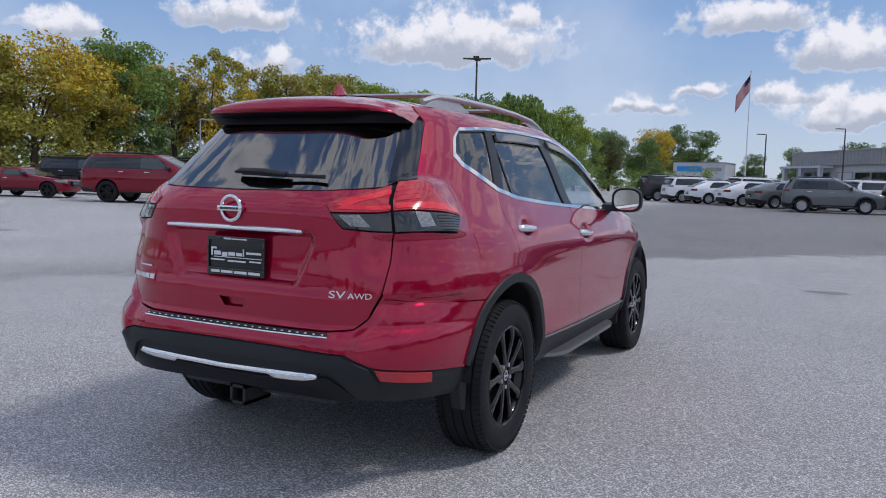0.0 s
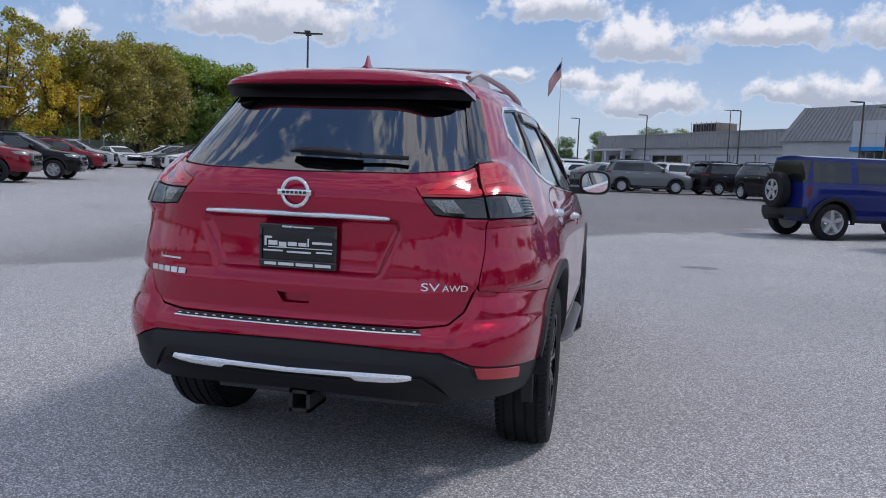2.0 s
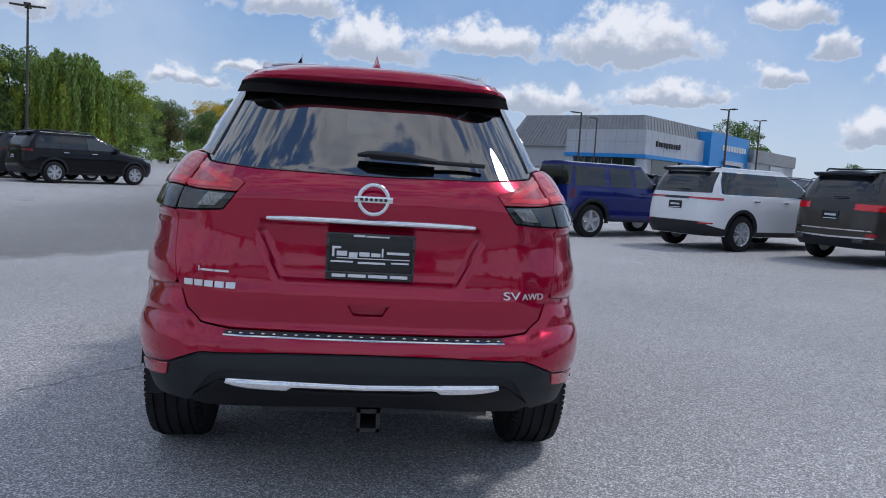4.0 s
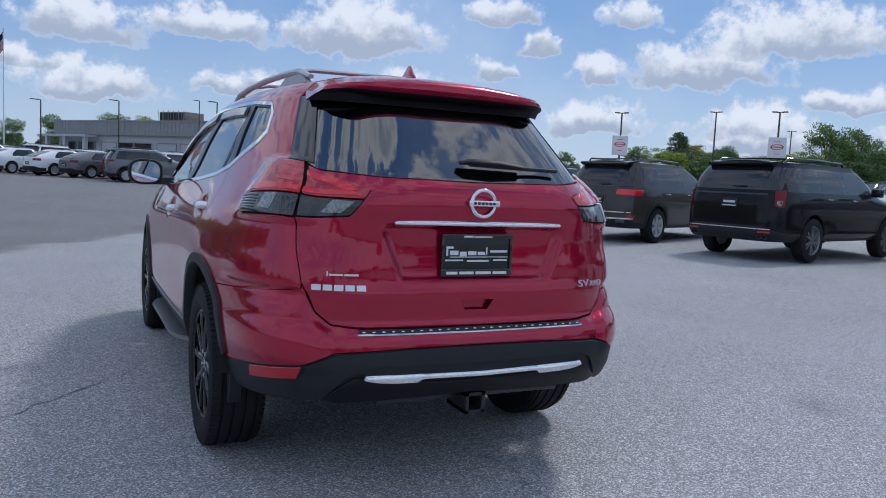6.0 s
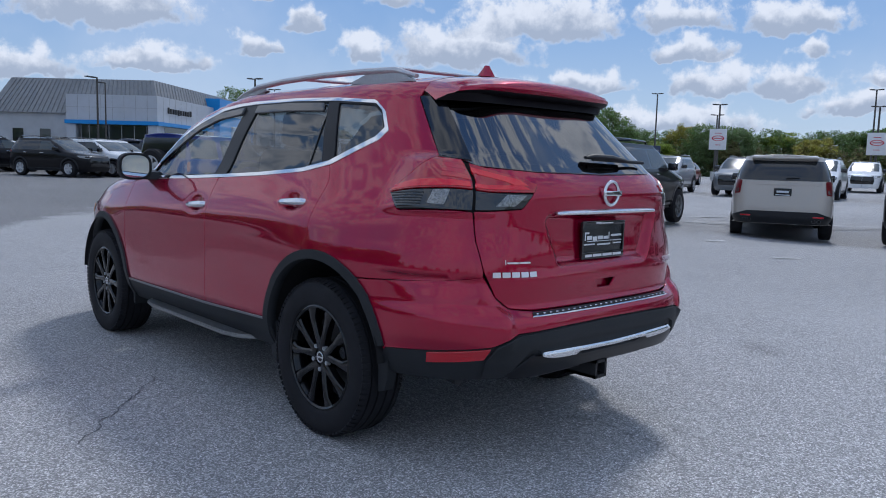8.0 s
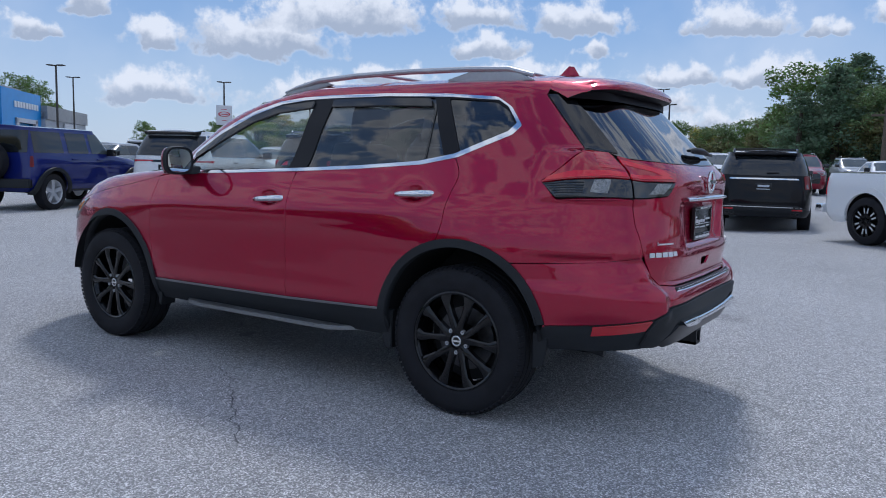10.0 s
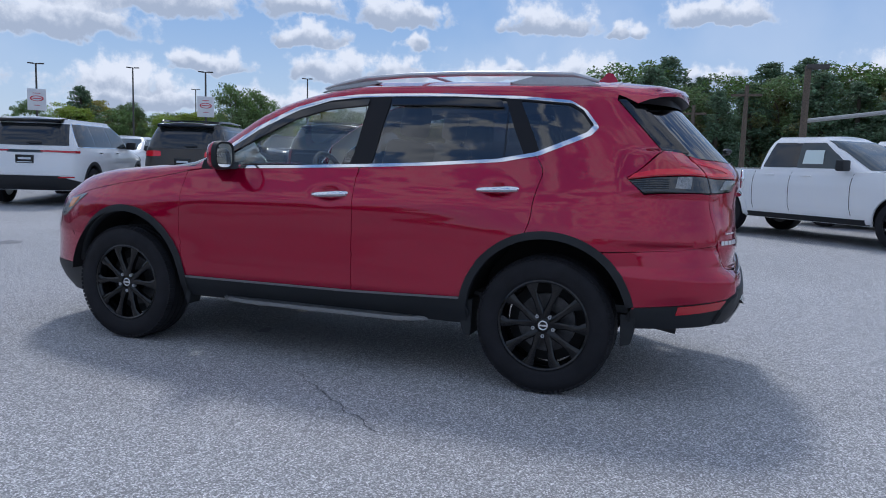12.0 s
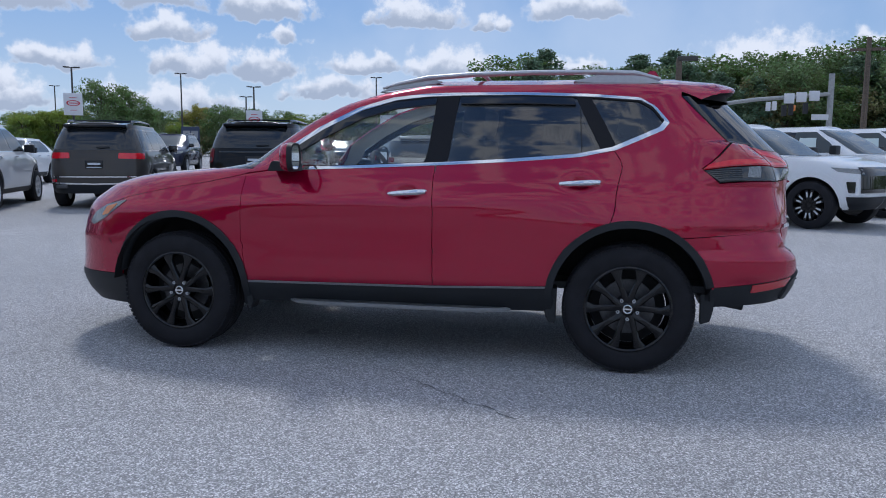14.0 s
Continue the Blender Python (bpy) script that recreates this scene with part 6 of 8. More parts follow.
# ---- vehicles in their places ----
def add_wrangler():
    spec = dict(clear=0.40, W=1.80, H=1.84, wb=2.98, rear=-0.62, front=3.70, belt=1.22, hood=1.16, cowl=2.25, top_r=-0.52, top_f=1.72, sq=1.0, r=0.405, track=0.80, taper=0.80,
                windows=((-0.45, -0.42, 0.42, 0.42), (0.58, 0.58, 1.28, 1.26), (1.40, 1.38, 2.05, 1.72)), front_glass=1.3, tail_glass=0.78, tail_taper=0.96, lamps=lamps_tall(0.95, 1.18, 0.76, -0.50),
                mirror=2.0, house=False, handles=(0.75, 1.65), plate=0.74, bumper=0.40, clad=0.40, handle_mat=None, header=0.13, flare_out=0.10, rims="five")
    car, sh, pane, SX, SY = vehicle("off_road_suv", spec, "blue", "bright blue boxy off-road SUV with a spare wheel on its tail")
    sp = put("spare_wheel", None, car, "spare wheel on the tailgate")
    part("tyre", bm_lathe([(0.25, -0.13), (0.36, -0.13), (0.40, -0.09), (0.40, 0.09), (0.36, 0.13), (0.25, 0.12), (0.23, 0.10)], 36), RUBBER, sp, m=pose(0.0, -0.80, 1.06, 0, 0, -90))
    face = [bm_lathe([(0.24, 0.10), (0.22, 0.085), (0.001, 0.085)], 30)]
    part("rim_back", bm_join(*face), PLASTIC, sp, m=pose(0.0, -0.80, 1.06, 0, 0, -90))
    spk = []
    for k in range(5):
        b = bm_box(0.085, -0.05, 0.03, 0.12, 0.05, 0.24, 0.01)
        bmesh.ops.transform(b, matrix=Matrix.Rotation(2 * math.pi * k / 5, 4, 'X'), verts=b.verts)
        spk.append(b)
    part("rim", bm_join(bm_lathe([(0.235, 0.10), (0.245, 0.125), (0.215, 0.125), (0.21, 0.10)], 30), *spk), SATIN, sp, m=pose(0.0, -0.80, 1.06, 0, 0, -90))
    part("rear_bumper", bm_prism([(-0.80, -0.50), (-0.80, -0.62), (-0.60, -0.76), (0.60, -0.76), (0.80, -0.62), (0.80, -0.50)], 0.19, "xy", 0.50, 0.02), CLAD, car, "black steel rear bumper")
    part("tow_hitch", bm_box(-0.06, -1.02, 0.42, 0.06, -0.6, 0.52, 0.01), PLASTIC, car)
    return stand(car, 5.27, 15.36, 21.9)


def add_pickup(color, label, x, y, heading, place=True):
    H = 1.80
    low = Shell([(0.34, 0.86, -1.02, 3.98, 8, 6, 5, 4), (0.45, 0.93, -1.10, 4.10, 8, 6, 5, 4), (0.62, 0.955, -1.12, 4.14, 8, 6, 5, 4), (0.95, 0.955, -1.12, 4.12, 8, 6, 5, 4),
                 (1.06, 0.945, -1.11, 4.04, 8, 6, 5, 4), (1.14, 0.935, -1.10, 3.80, 8, 6, 5, 4), (1.19, 0.915, -1.08, 3.45, 8, 6, 5, 4)], 0.4, 2.4, soft=5, dz=0.01, ds=0.02)
    cab = Shell([(1.10, 0.925, 0.62, 2.98, 8, 6, 5, 4), (1.20, 0.905, 0.62, 2.86, 8, 6, 5, 4), (1.30, 0.87, 0.63, 2.68, 8, 6, 5, 4), (1.50, 0.80, 0.66, 2.36, 7, 5, 5, 4), (1.68, 0.72, 0.74, 2.02, 7, 5, 5, 4),
                 (1.76, 0.64, 0.84, 1.78, 6, 5, 5, 4)], 1.2, 1.6, soft=5, dz=0.01, ds=0.02)
    car = tagged(new("pickup_truck"), label, "truck")
    pm = paint(color)
    r, wb = 0.40, 3.33
    for sh, ar in ((low, ((0, r + 0.02), (wb, r + 0.02))), (cab, ())):
        v, f = car_body(sh, ar, r + 0.075, 1.0, 0.03)
        put("body" if sh is low else "cab", mesh_of("body", v, f, pm), car)
    S = lambda y, z: (cab.sy(y, z), z)
    for (a0, a1, b0, b1), mt in (((0.78, 0.92, 1.36, 1.34), DARK_GLASS), ((1.46, 1.44, 2.42, 1.86), LITE_GLASS)):
        panel("side_window", cab, [rounded([S(a0, 1.235), S(b0, 1.235), S((b0 + b1) / 2, 1.46), S(b1, 1.66), S(a1, 1.66), S((a0 + a1) / 2, 1.46)], 0.02)], mt, car, h=0.06, off=0.006, flange=0.005, sides=(1, -1))
    panel("door_pillar", cab, [[S(1.33, 1.24), S(1.49, 1.24), S(1.48, 1.45), S(1.47, 1.655), S(1.31, 1.655), S(1.32, 1.45)]], GLOSS_BLACK, car, "black pillar between the side windows", h=0.05, off=0.004, flange=0.003, sides=(1, -1))
    panel("price_sticker", cab, [[S(1.56, 1.30), S(1.94, 1.30), S(1.90, 1.53), S(1.56, 1.53)]], WHITE_PAPER, car, "pale window sticker", h=0.03, off=0.020, flange=0.003, sides=(1,))
    rows = []
    for z in np.linspace(1.22, 1.70, 9):
        tot = cab.total[int((z - cab.z0) / cab.dz)]
        rows.append((z, np.linspace(tot - 0.80 + (z - 1.2) * 0.15, tot, 10)))
    sheet_part("windscreen", cab, rows, LITE_GLASS, car, off=0.006)
    L = lambda y, z: (low.sy(y, z), z)
    for y0 in (0.66, 1.40, 2.52):
        panel("door_seam", low, [[L(y0, 0.50), L(y0 + 0.012, 0.50), L(y0 + 0.012, 1.16), L(y0, 1.16)]], DARK, car, h=0.1, off=0.002, flange=0.0, sides=(1, -1))
    panel("headlamp", low, [rounded([L(3.62, 1.03), L(4.02, 1.00), L(4.06, 0.92), L(3.74, 0.96)], 0.01)], LENS_CLEAR, car, h=0.05, off=0.008, sides=(1, -1))
    panel("fog_lamp", low, [rounded([L(3.86, 0.80), L(3.98, 0.80), L(3.98, 0.62), L(3.90, 0.62)], 0.02)], GLOSS_BLACK, car, h=0.05, off=0.010, sides=(1, -1))
    sheet_part("grille", low, [(z, np.linspace(low.total[int((z - low.z0) / low.dz)] - 0.70, low.total[int((z - low.z0) / low.dz)], 8)) for z in np.linspace(0.62, 1.03, 7)], GLOSS_BLACK, car, off=0.012)
    sheet_part("front_bumper", low, [(z, np.linspace(low.sy(3.86, z), low.total[int((z - low.z0) / low.dz)], 14)) for z in np.linspace(0.35, 0.56, 5)], CLAD, car, "black lower front bumper", off=0.02)
    panel("tail_lamp", low, [rounded([(low.sx(0.80, 1.12), 1.12), (low.sx(0.80, 0.80), 0.80), L(-1.0, 0.80), L(-0.98, 1.12)], 0.02)], LENS_RED, car, h=0.05, off=0.010, sides=(1, -1))
    panel("sill", low, [[L(0.52, 0.44), L(2.82, 0.44), L(2.82, 0.35), L(0.52, 0.35)]], CLAD, car, h=0.08, off=0.010, sides=(1, -1))
    for yc in (0, wb):
        ring = [L(a, b) for a, b in arc(yc, r + 0.02, r + 0.15, -4, 184, 22)] + [L(a, b) for a, b in arc(yc, r + 0.02, r + 0.05, 184, -4, 22)]
        panel("arch_trim", low, [ring], pm, car, h=0.05, off=0.03, flange=0.06, sides=(1, -1))
        for sd in (1, -1):
            small_wheel(car, pose(sd * 0.83, yc, r, 0, 0, 0 if sd > 0 else 180), r, 0.26, "machined", 1.0)
    part("underbody", bm_box(-0.75, -0.9, 0.34, 0.75, 3.7, 0.9), DARK, car)
    part("rear_bumper", bm_box(-0.85, -1.24, 0.48, 0.85, -1.06, 0.64, 0.03), CHROME, car, "bright step bumper")
    for sd in (1, -1):
        part("door_mirror", mirrored(bm_box(0.93, 2.32, 1.20, 1.14, 2.46, 1.38, 0.03, 2), sd), CLAD, car)
        for yh in (0.86, 1.58):
            part("door_handle", mirrored(bm_box(0.93, yh, 1.09, 0.965, yh + 0.2, 1.115, 0.008, 2), sd), pm, car)
    return stand(car, x, y, heading)


TRUCK = (11.4, -1.44, 229.6)


def add_near_row():
    add_wrangler()
    white = dict(MID, rails=None, bright_line=True, lamps=lambda SX, SY: [([SX(0.30, 1.098), SX(0.30, 1.068), SY(-0.58, 1.045), SY(-0.56, 1.098)], LENS_RED_DEEP)], plate=0.92, spoiler=GLOSS_BLACK, clad=0.46, bumper=0.60)
    car, sh, pane, SX, SY = vehicle("family_suv", white, "white", "white three-row SUV with a black roof edge and slim tail lamps")
    pane("lamp_bar", both([SX(0, 1.10), SX(0.34, 1.10), SX(0.34, 1.05), SX(0, 1.05)]), GLOSS_BLACK, 0.008, (1,))
    pane("bumper_chrome", both([SX(0, 0.615), SX(0.80, 0.61), SX(0.80, 0.60), SX(0, 0.603)]), CHROME, 0.014, (1,), rr=0.003)
    pane("bumper_reflector", [SX(0.62, 0.585), SX(0.62, 0.560), SY(-0.78, 0.565), SY(-0.78, 0.592)], LENS_RED_DEEP, 0.014, rr=0.005)
    stand(car, 7.50, 12.41, 24.4)
    dark = dict(MID, lamps=lambda SX, SY: [([SX(0.47, 1.135), SX(0.46, 1.02), SY(-0.60, 1.005), SY(-0.56, 1.13)], LENS_RED)], cross=True, plate=0.90, spoiler=GLOSS_BLACK)
    car, sh, pane, SX, SY = vehicle("estate_suv", dark, "bronze", "dark grey-brown SUV with red wrap-round tail lamps and roof rails")
    pane("bumper_chrome", both([SX(0, 0.66), SX(0.78, 0.66), SX(0.80, 0.64), SX(0, 0.635)]), CHROME, 0.016, (1,), rr=0.004)
    pane("bumper_chrome", both([SX(0, 0.52), SX(0.82, 0.54), SX(0.82, 0.51), SX(0, 0.49)]), CHROME, 0.024, (1,), rr=0.004)
    for sg in (-1, 1):
        part("exhaust_tip", bm_box(sg * 0.62 - 0.11, -1.01, 0.42, sg * 0.62 + 0.11, -0.86, 0.49, 0.02), STEEL, car, "flat chrome exhaust tip")
        pane("bumper_reflector", [SX(0.72, 0.60), SX(0.72, 0.54), SY(-0.80, 0.55), SY(-0.80, 0.60)], LENS_RED_DEEP, 0.016, (sg,), rr=0.006)
    stand(car, 9.76, 10.41, 20.7)
    for color, label, x, y, hd, cross, rims in (("black", "large glossy black SUV with black roof rack and grey rims", 10.57, 7.13, 12.1, True, "grey"), ("champagne", "large pale champagne SUV with tall tail lamps", 14.4, 4.6, 24.0, False, "bright"),
                                          ("black", "large black SUV with a chrome strip and roof rack", 15.2, 1.65, 11.0, True, "dark")):
        car, sh, pane, SX, SY = vehicle("large_suv", dict(BIG, cross=cross, rims=rims, rails=(-0.55, 1.7) if cross else None), color, label)
        pane("tailgate_strip", both([SX(0, 1.225), SX(0.70, 1.222), SX(0.70, 1.190), SX(0, 1.190)]), GLOSS_BLACK if cross and x < 11 else CHROME if color == "black" else paint(color), 0.010, (1,), rr=0.008)
        pane("bumper_line", both([SX(0, 0.60), SX(0.80, 0.60), SX(0.80, 0.585), SX(0, 0.585)]), CHROME if color == "black" else CLAD, 0.012, (1,), rr=0.004)
        for sg in (-1, 1):
            for q in (0.0, 0.10):
                part("exhaust_tip", bm_lathe([(0.030, 0.0), (0.040, 0.0), (0.040, 0.16), (0.030, 0.16)], 14, "z"), STEEL, car, "dull chrome exhaust tip", m=pose(sg * (0.62 + q), -1.16, 0.45, -90))
            pane("bumper_reflector", [SX(0.60, 0.555), SX(0.80, 0.555), SX(0.80, 0.525), SX(0.60, 0.525)], LENS_RED_DEEP, 0.014, (sg,), rr=0.006)
        stand(car, x, y, hd)
    add_pickup("white", "white crew-cab pickup with a window sticker", *TRUCK)
    add_pickup("white", "white crew-cab pickup parked behind another", TRUCK[0] + 2.3, TRUCK[1] - 1.95, TRUCK[2])
    add_pickup("white", "white crew-cab pickup at the end of the row", TRUCK[0] + 4.6, TRUCK[1] - 3.9, TRUCK[2])


add_near_row()


def add_far_cars():
    kinds = far_kinds()
    old = (paint("grey"), paint("white"), paint("dark"))
    rng = random.Random(11)
    spots = []
    mix = ["white", "silver", "grey", "black", "white", "red", "dark", "navy", "silver", "black", "white", "grey"]

    def row(x0, y0, x1, y1, n, hd, colours=None, kind=None):
        for k in range(n):
            t = k / max(n - 1, 1)
            spots.append((x0 + (x1 - x0) * t + rng.uniform(-0.15, 0.15), y0 + (y1 - y0) * t + rng.uniform(-0.15, 0.15), hd + rng.uniform(-1.5, 1.5),
                          (colours or mix)[k % len(colours or mix)] if colours else rng.choice(mix), kind[k % len(kind)] if kind else rng.choice((0, 0, 1, 2))))
    # beyond the bonnet: a row seen from behind, and rows past it
    row(-8.6, 50.5, 1.3, 40.4, 6, 31, ["dark", "white", "white", "white", "grey", "red"], [2, 0, 1, 1, 1, 0])
    spots += [(1.05, 38.1, 3, "grey", 0), (5.5, 38.7, 28, "black", 0), (7.28, 34.7, -62.6, "black", 0), (9.38, 35.5, -62.6, "white", 0), (10.6, 37.2, -62, "white", 0)]
    row(-10, 60, 22, 28.5, 15, 41)
    row(-8, 72, 22, 42, 13, 41)
    row(-4, 84, 24, 54, 13, 41)
    row(0, 92, 26, 64, 11, 221)
    # the two rows along the trees
    for k, colour in enumerate(("black", "dark", "dark", "dark", "white", "white", "red", "white", "white", "dark", "white", "silver", "white")):
        x, y = -11.07 - 1.91 * k, 24.97 + 1.91 * k
        spots.append((x, y, 45, colour, 2 if k == 0 else 0) if k < 3 else (x + 1.9, y + 1.9, 225, colour, (0, 1, 0)[k % 3]))
    spots += [(-30.9, 33.6, 23, "red", 0), (-33.2, 37.4, 23, "silver", 2), (-34.6, 44.9, -28, "white", 1), (-29.4, 52.0, -30, "silver", 0)]
    row(-48, 62, -40, 68, 3, 200, ["white", "dark", "silver"], [1, 0, 1])
    # behind the nearer SUVs, facing them
    row(14.5, 24.5, 17.2, 18.5, 3, 200, ["silver", "navy", "white"], [1, 0, 1])
    row(28.4, 23.1, 34.2, 0.6, 8, 196, ["silver", "navy", "silver", "grey", "white", "white", "red", "white"], [0, 2, 0, 0, 0, 0, 0, 1])
    row(41, 26, 47, 3, 8, 196)
    for k, (x, y, hd, colour, kd) in enumerate(spots):
        ob = copy_thing(kinds[kd], pose(0, 0, 0))
        stand(ob, x, y, hd)
        recolour(ob, old[kd], colour)
        tagged(ob, {0: "%s parked crossover in a row of dealer cars", 1: "%s parked saloon in a row of dealer cars", 2: "%s parked family SUV in a row of dealer cars"}[kd] % {"dark": "dark grey", "navy": "dark blue"}.get(colour, colour), group="rows of parked cars")
    for k, ob in enumerate(kinds):
        stand(ob, -6.5 + k * 2.2, 58.0 + k * 14, 41)
        tagged(ob, group="rows of parked cars")
    # by the trees: a red estate, a low red roadster and a dark SUV
    car = vehicle("large_suv", dict(BIG, rims="dark"), "red", "large dark red SUV with black wheels and side steps", fine=0.7)[0]
    stand(car, -22.3, 17.7, 23)
    low = dict(SEDAN, W=1.72, H=1.22, wb=2.30, rear=-0.75, front=3.10, belt=0.86, hood=0.80, cowl=1.75, top_r=0.25, top_f=0.95, r=0.305, windows=((0.42, 0.50, 1.20, 0.95),), mirror=1.35, handles=(0.55,), plate=0.6, rims="dark", front_glass=0.2,
               lamps=lamps_wide(0.66, 0.76, 0.45, -0.5))
    stand(vehicle("roadster", low, "red", "low dark red roadster with a paper in its window", fine=0.7)[0], -28.4, 17.2, 22)
    stand(vehicle("family_suv", MID, "black", "black SUV parked near the trees", fine=0.7)[0], -30.5, 21.5, 24)
    stand(vehicle("family_suv", MID, "black", "black SUV parked near the trees", fine=0.7)[0], -23.2, 21.6, 24)


add_far_cars()

# ---- parking lines ----
for x0, y0, x1, y1 in ((14.4, 7.4, 19.0, 3.1), (15.8, 8.0, 17.4, 7.0), (10.4, 4.2, 10.9, 4.12), (8.55, 2.1, 8.9, 1.86)):
    n = Vector((y1 - y0, x0 - x1)).normalized() * 0.05
    q = [(x0 + n.x, y0 + n.y), (x0 - n.x, y0 - n.y), (x1 - n.x, y1 - n.y), (x1 + n.x, y1 + n.y)]
    tagged(put("parking_line", mesh_of("parking_line", [(x, y, ground_z(x, y) + 0.012) for x, y in q], [(0, 1, 2, 3)], LINE_PAINT, False)), "faint worn white parking line", "road marking", kind="structure")

# ---- lamp posts and signs ----
POLE = grain(principled("bronze_lamp_pole", (0.075, 0.068, 0.062), 0.5, 0.3), 8, 0.15)
POLE_LIGHT = grain(principled("galvanised_pole", (0.38, 0.38, 0.37), 0.5, 0.4), 8, 0.15)
WOOD = grain(principled("weathered_pole_wood", (0.13, 0.10, 0.075), 0.9), 14, 0.35)
SIGN_RED = principled("sign_red", (0.55, 0.03, 0.05), 0.5)
SIGN_WHITE = grain(principled("sign_white", (0.72, 0.72, 0.73), 0.5), 5, 0.05)


def lamp_post(x, y, top, heads=2, turn=0.0, sign=False, mat=None, rad=0.075):
    """A post with flat heads; top is its height above the ground."""
    mat = mat or POLE
    what = "tall dark lamp post with flat heads" + (" carrying a white sale sign" if sign else "")
    ob = tagged(new("lamp_post"), what if mat is POLE else "slim pale lamp post at the edge of the trees", "lamp post", group="lamp posts")
    part("base", bm_lathe([(0.28, 0.0), (0.28, 0.7), (0.24, 0.75), (0.001, 0.75)], 14, "z"), POLE_LIGHT, ob)
    part("pole", bm_tube([(0, 0, 0.3), (0, 0, top * 0.5), (0, 0, top)], rad, 8, (1.2, 1.0, 0.8)), mat, ob)
    reach = 0.55 if heads == 2 else 0.95
    for k in range(heads):
        a = math.pi * k * 2 / max(heads, 2)
        m = Matrix.Translation((0, 0, top)) @ Matrix.Rotation(a, 4, 'Z')
        part("lamp_head", bm_join(bm_prism([(0.06, 0.0), (0.16, 0.05), (reach, 0.06), (reach, 0.0), (0.16, -0.03)], 0.38, "xz", -0.19, 0.01), bm_box(0.0, -0.04, -0.02, 0.2, 0.04, 0.03)), mat, ob, m=m)
    if sign:
        z0 = top - 2.6
        sg = part("sign_board", bm_box(-0.62, -0.03, z0 - 0.78, 0.62, 0.03, z0 + 0.78, 0.02), SIGN_WHITE, ob, "white square sign with red print", m=pose(0.0, -0.14, 0))
        oval = bm_lathe([(0.40 + 0.05 * math.cos(t), 0.012 * math.sin(t)) for t in (2 * math.pi * k / 8 for k in range(9))], 24, "z")
        bmesh.ops.transform(oval, matrix=Matrix.Translation((0, -0.035, z0 + 0.08)) @ Matrix.Rotation(radians(90), 4, 'X') @ Matrix.Diagonal((1, 0.46, 1, 1)), verts=oval.verts)
        part("print", bm_join(oval, bm_box(-0.28, -0.045, z0 + 0.05, 0.30, -0.032, z0 + 0.11), bm_box(-0.24, -0.045, z0 + 0.44, 0.24, -0.032, z0 + 0.48), bm_box(-0.20, -0.045, z0 - 0.44, 0.20, -0.032, z0 - 0.40)), SIGN_RED, sg)
        turn = math.degrees(math.atan2(y, x + 4)) - 90
    ob.matrix_basis = pose(x, y, ground_z(x, y), 0, 0, turn)
    return ob


for x, y, top, heads, turn in ((-19.7, 45.1, 9.3, 4, 20), (12.0, 77.3, 7.2, 1, 200), (15.3, 112.0, 9.9, 1, 200), (3.4, 87.5, 7.3, 1, 190), (17.4, 56.8, 6.4, 1, 200), (24.9, 76.7, 7.7, 1, 200), (-4.0, 84.7, 6.6, 1, 190),
                               (24.6, 46.5, 6.4, 2, 120), (35.0, 61.6, 7.2, 2, 130), (52, 50, 7.9, 2, 130), (64, 39, 8.1, 2, 120), (69, 21, 8.0, 2, 105), (60, 30.5, 5.6, 2, 120), (75, 61, 8.0, 2, 130)):
    lamp_post(x, y, top, heads, turn)
for x, y, top in ((38.9, 47.1, 6.7), (45.1, 36.9, 6.7), (52.6, 26.4, 5.85), (56.7, 16.6, 5.65)):
    lamp_post(x, y, top, 2, 0, True)
for x, y, top in ((-31.5, 31.5, 4.3), (-34.0, 41.0, 4.6), (-30.0, 64.0, 5.6)):
    lamp_post(x, y, top, 1, 90, False, POLE_LIGHT, 0.05)


def flagpole(x, y, top):
    ob = tagged(new("flagpole"), "tall white flagpole with a striped flag", "flag")
    part("pole", bm_tube([(0, 0, 0), (0, 0, top)], 0.10, 8, (1.2, 0.6)), SIGN_WHITE, ob)
    part("ball", bm_lathe([(0.001, top + 0.2), (0.12, top + 0.12), (0.12, top), (0.001, top - 0.05)], 10, "z"), SATIN, ob)
    flag = put("flag", None, ob)
    for k in range(13):
        b = bmesh.new()
        pts = []
        for i in range(9):
            u = i / 8 * 3.6
            droop = -u * 1.05
            wob = 0.22 * math.sin(u * 2.4 + k * 0.12)
            za, zb = top - 0.2 - k * 0.22 + droop, top - 0.2 - (k + 1) * 0.22 + droop
            pts.append((b.verts.new((-u * 0.62, wob, za)), b.verts.new((-u * 0.62, wob, zb))))
        for p, q in zip(pts, pts[1:]):
            b.faces.new((p[0], q[0], q[1], p[1]))
        bmesh.ops.solidify(b, geom=b.faces[:], thickness=0.02)
        part("stripe", b, SIGN_RED if k % 2 == 0 else SIGN_WHITE, flag)
    cb = bmesh.new()
    pts = []
    for i in range(4):
        u = i / 8 * 3.6
        wob = 0.22 * math.sin(u * 2.4 + 0.4) - 0.03
        pts.append((cb.verts.new((-u * 0.62, wob, top - 0.2 - u * 1.05)), cb.verts.new((-u * 0.62, wob, top - 1.25 - u * 1.05))))
    for p, q in zip(pts, pts[1:]):
        cb.faces.new((p[0], q[0], q[1], p[1]))
    bmesh.ops.solidify(cb, geom=cb.faces[:], thickness=0.08)
    part("canton", cb, principled("flag_blue", (0.03, 0.04, 0.14), 0.7), flag)
    ob.matrix_basis = pose(x, y, ground_z(x, y), 0, 0, 0)


flagpole(-10.8, 138.6, 20.6)

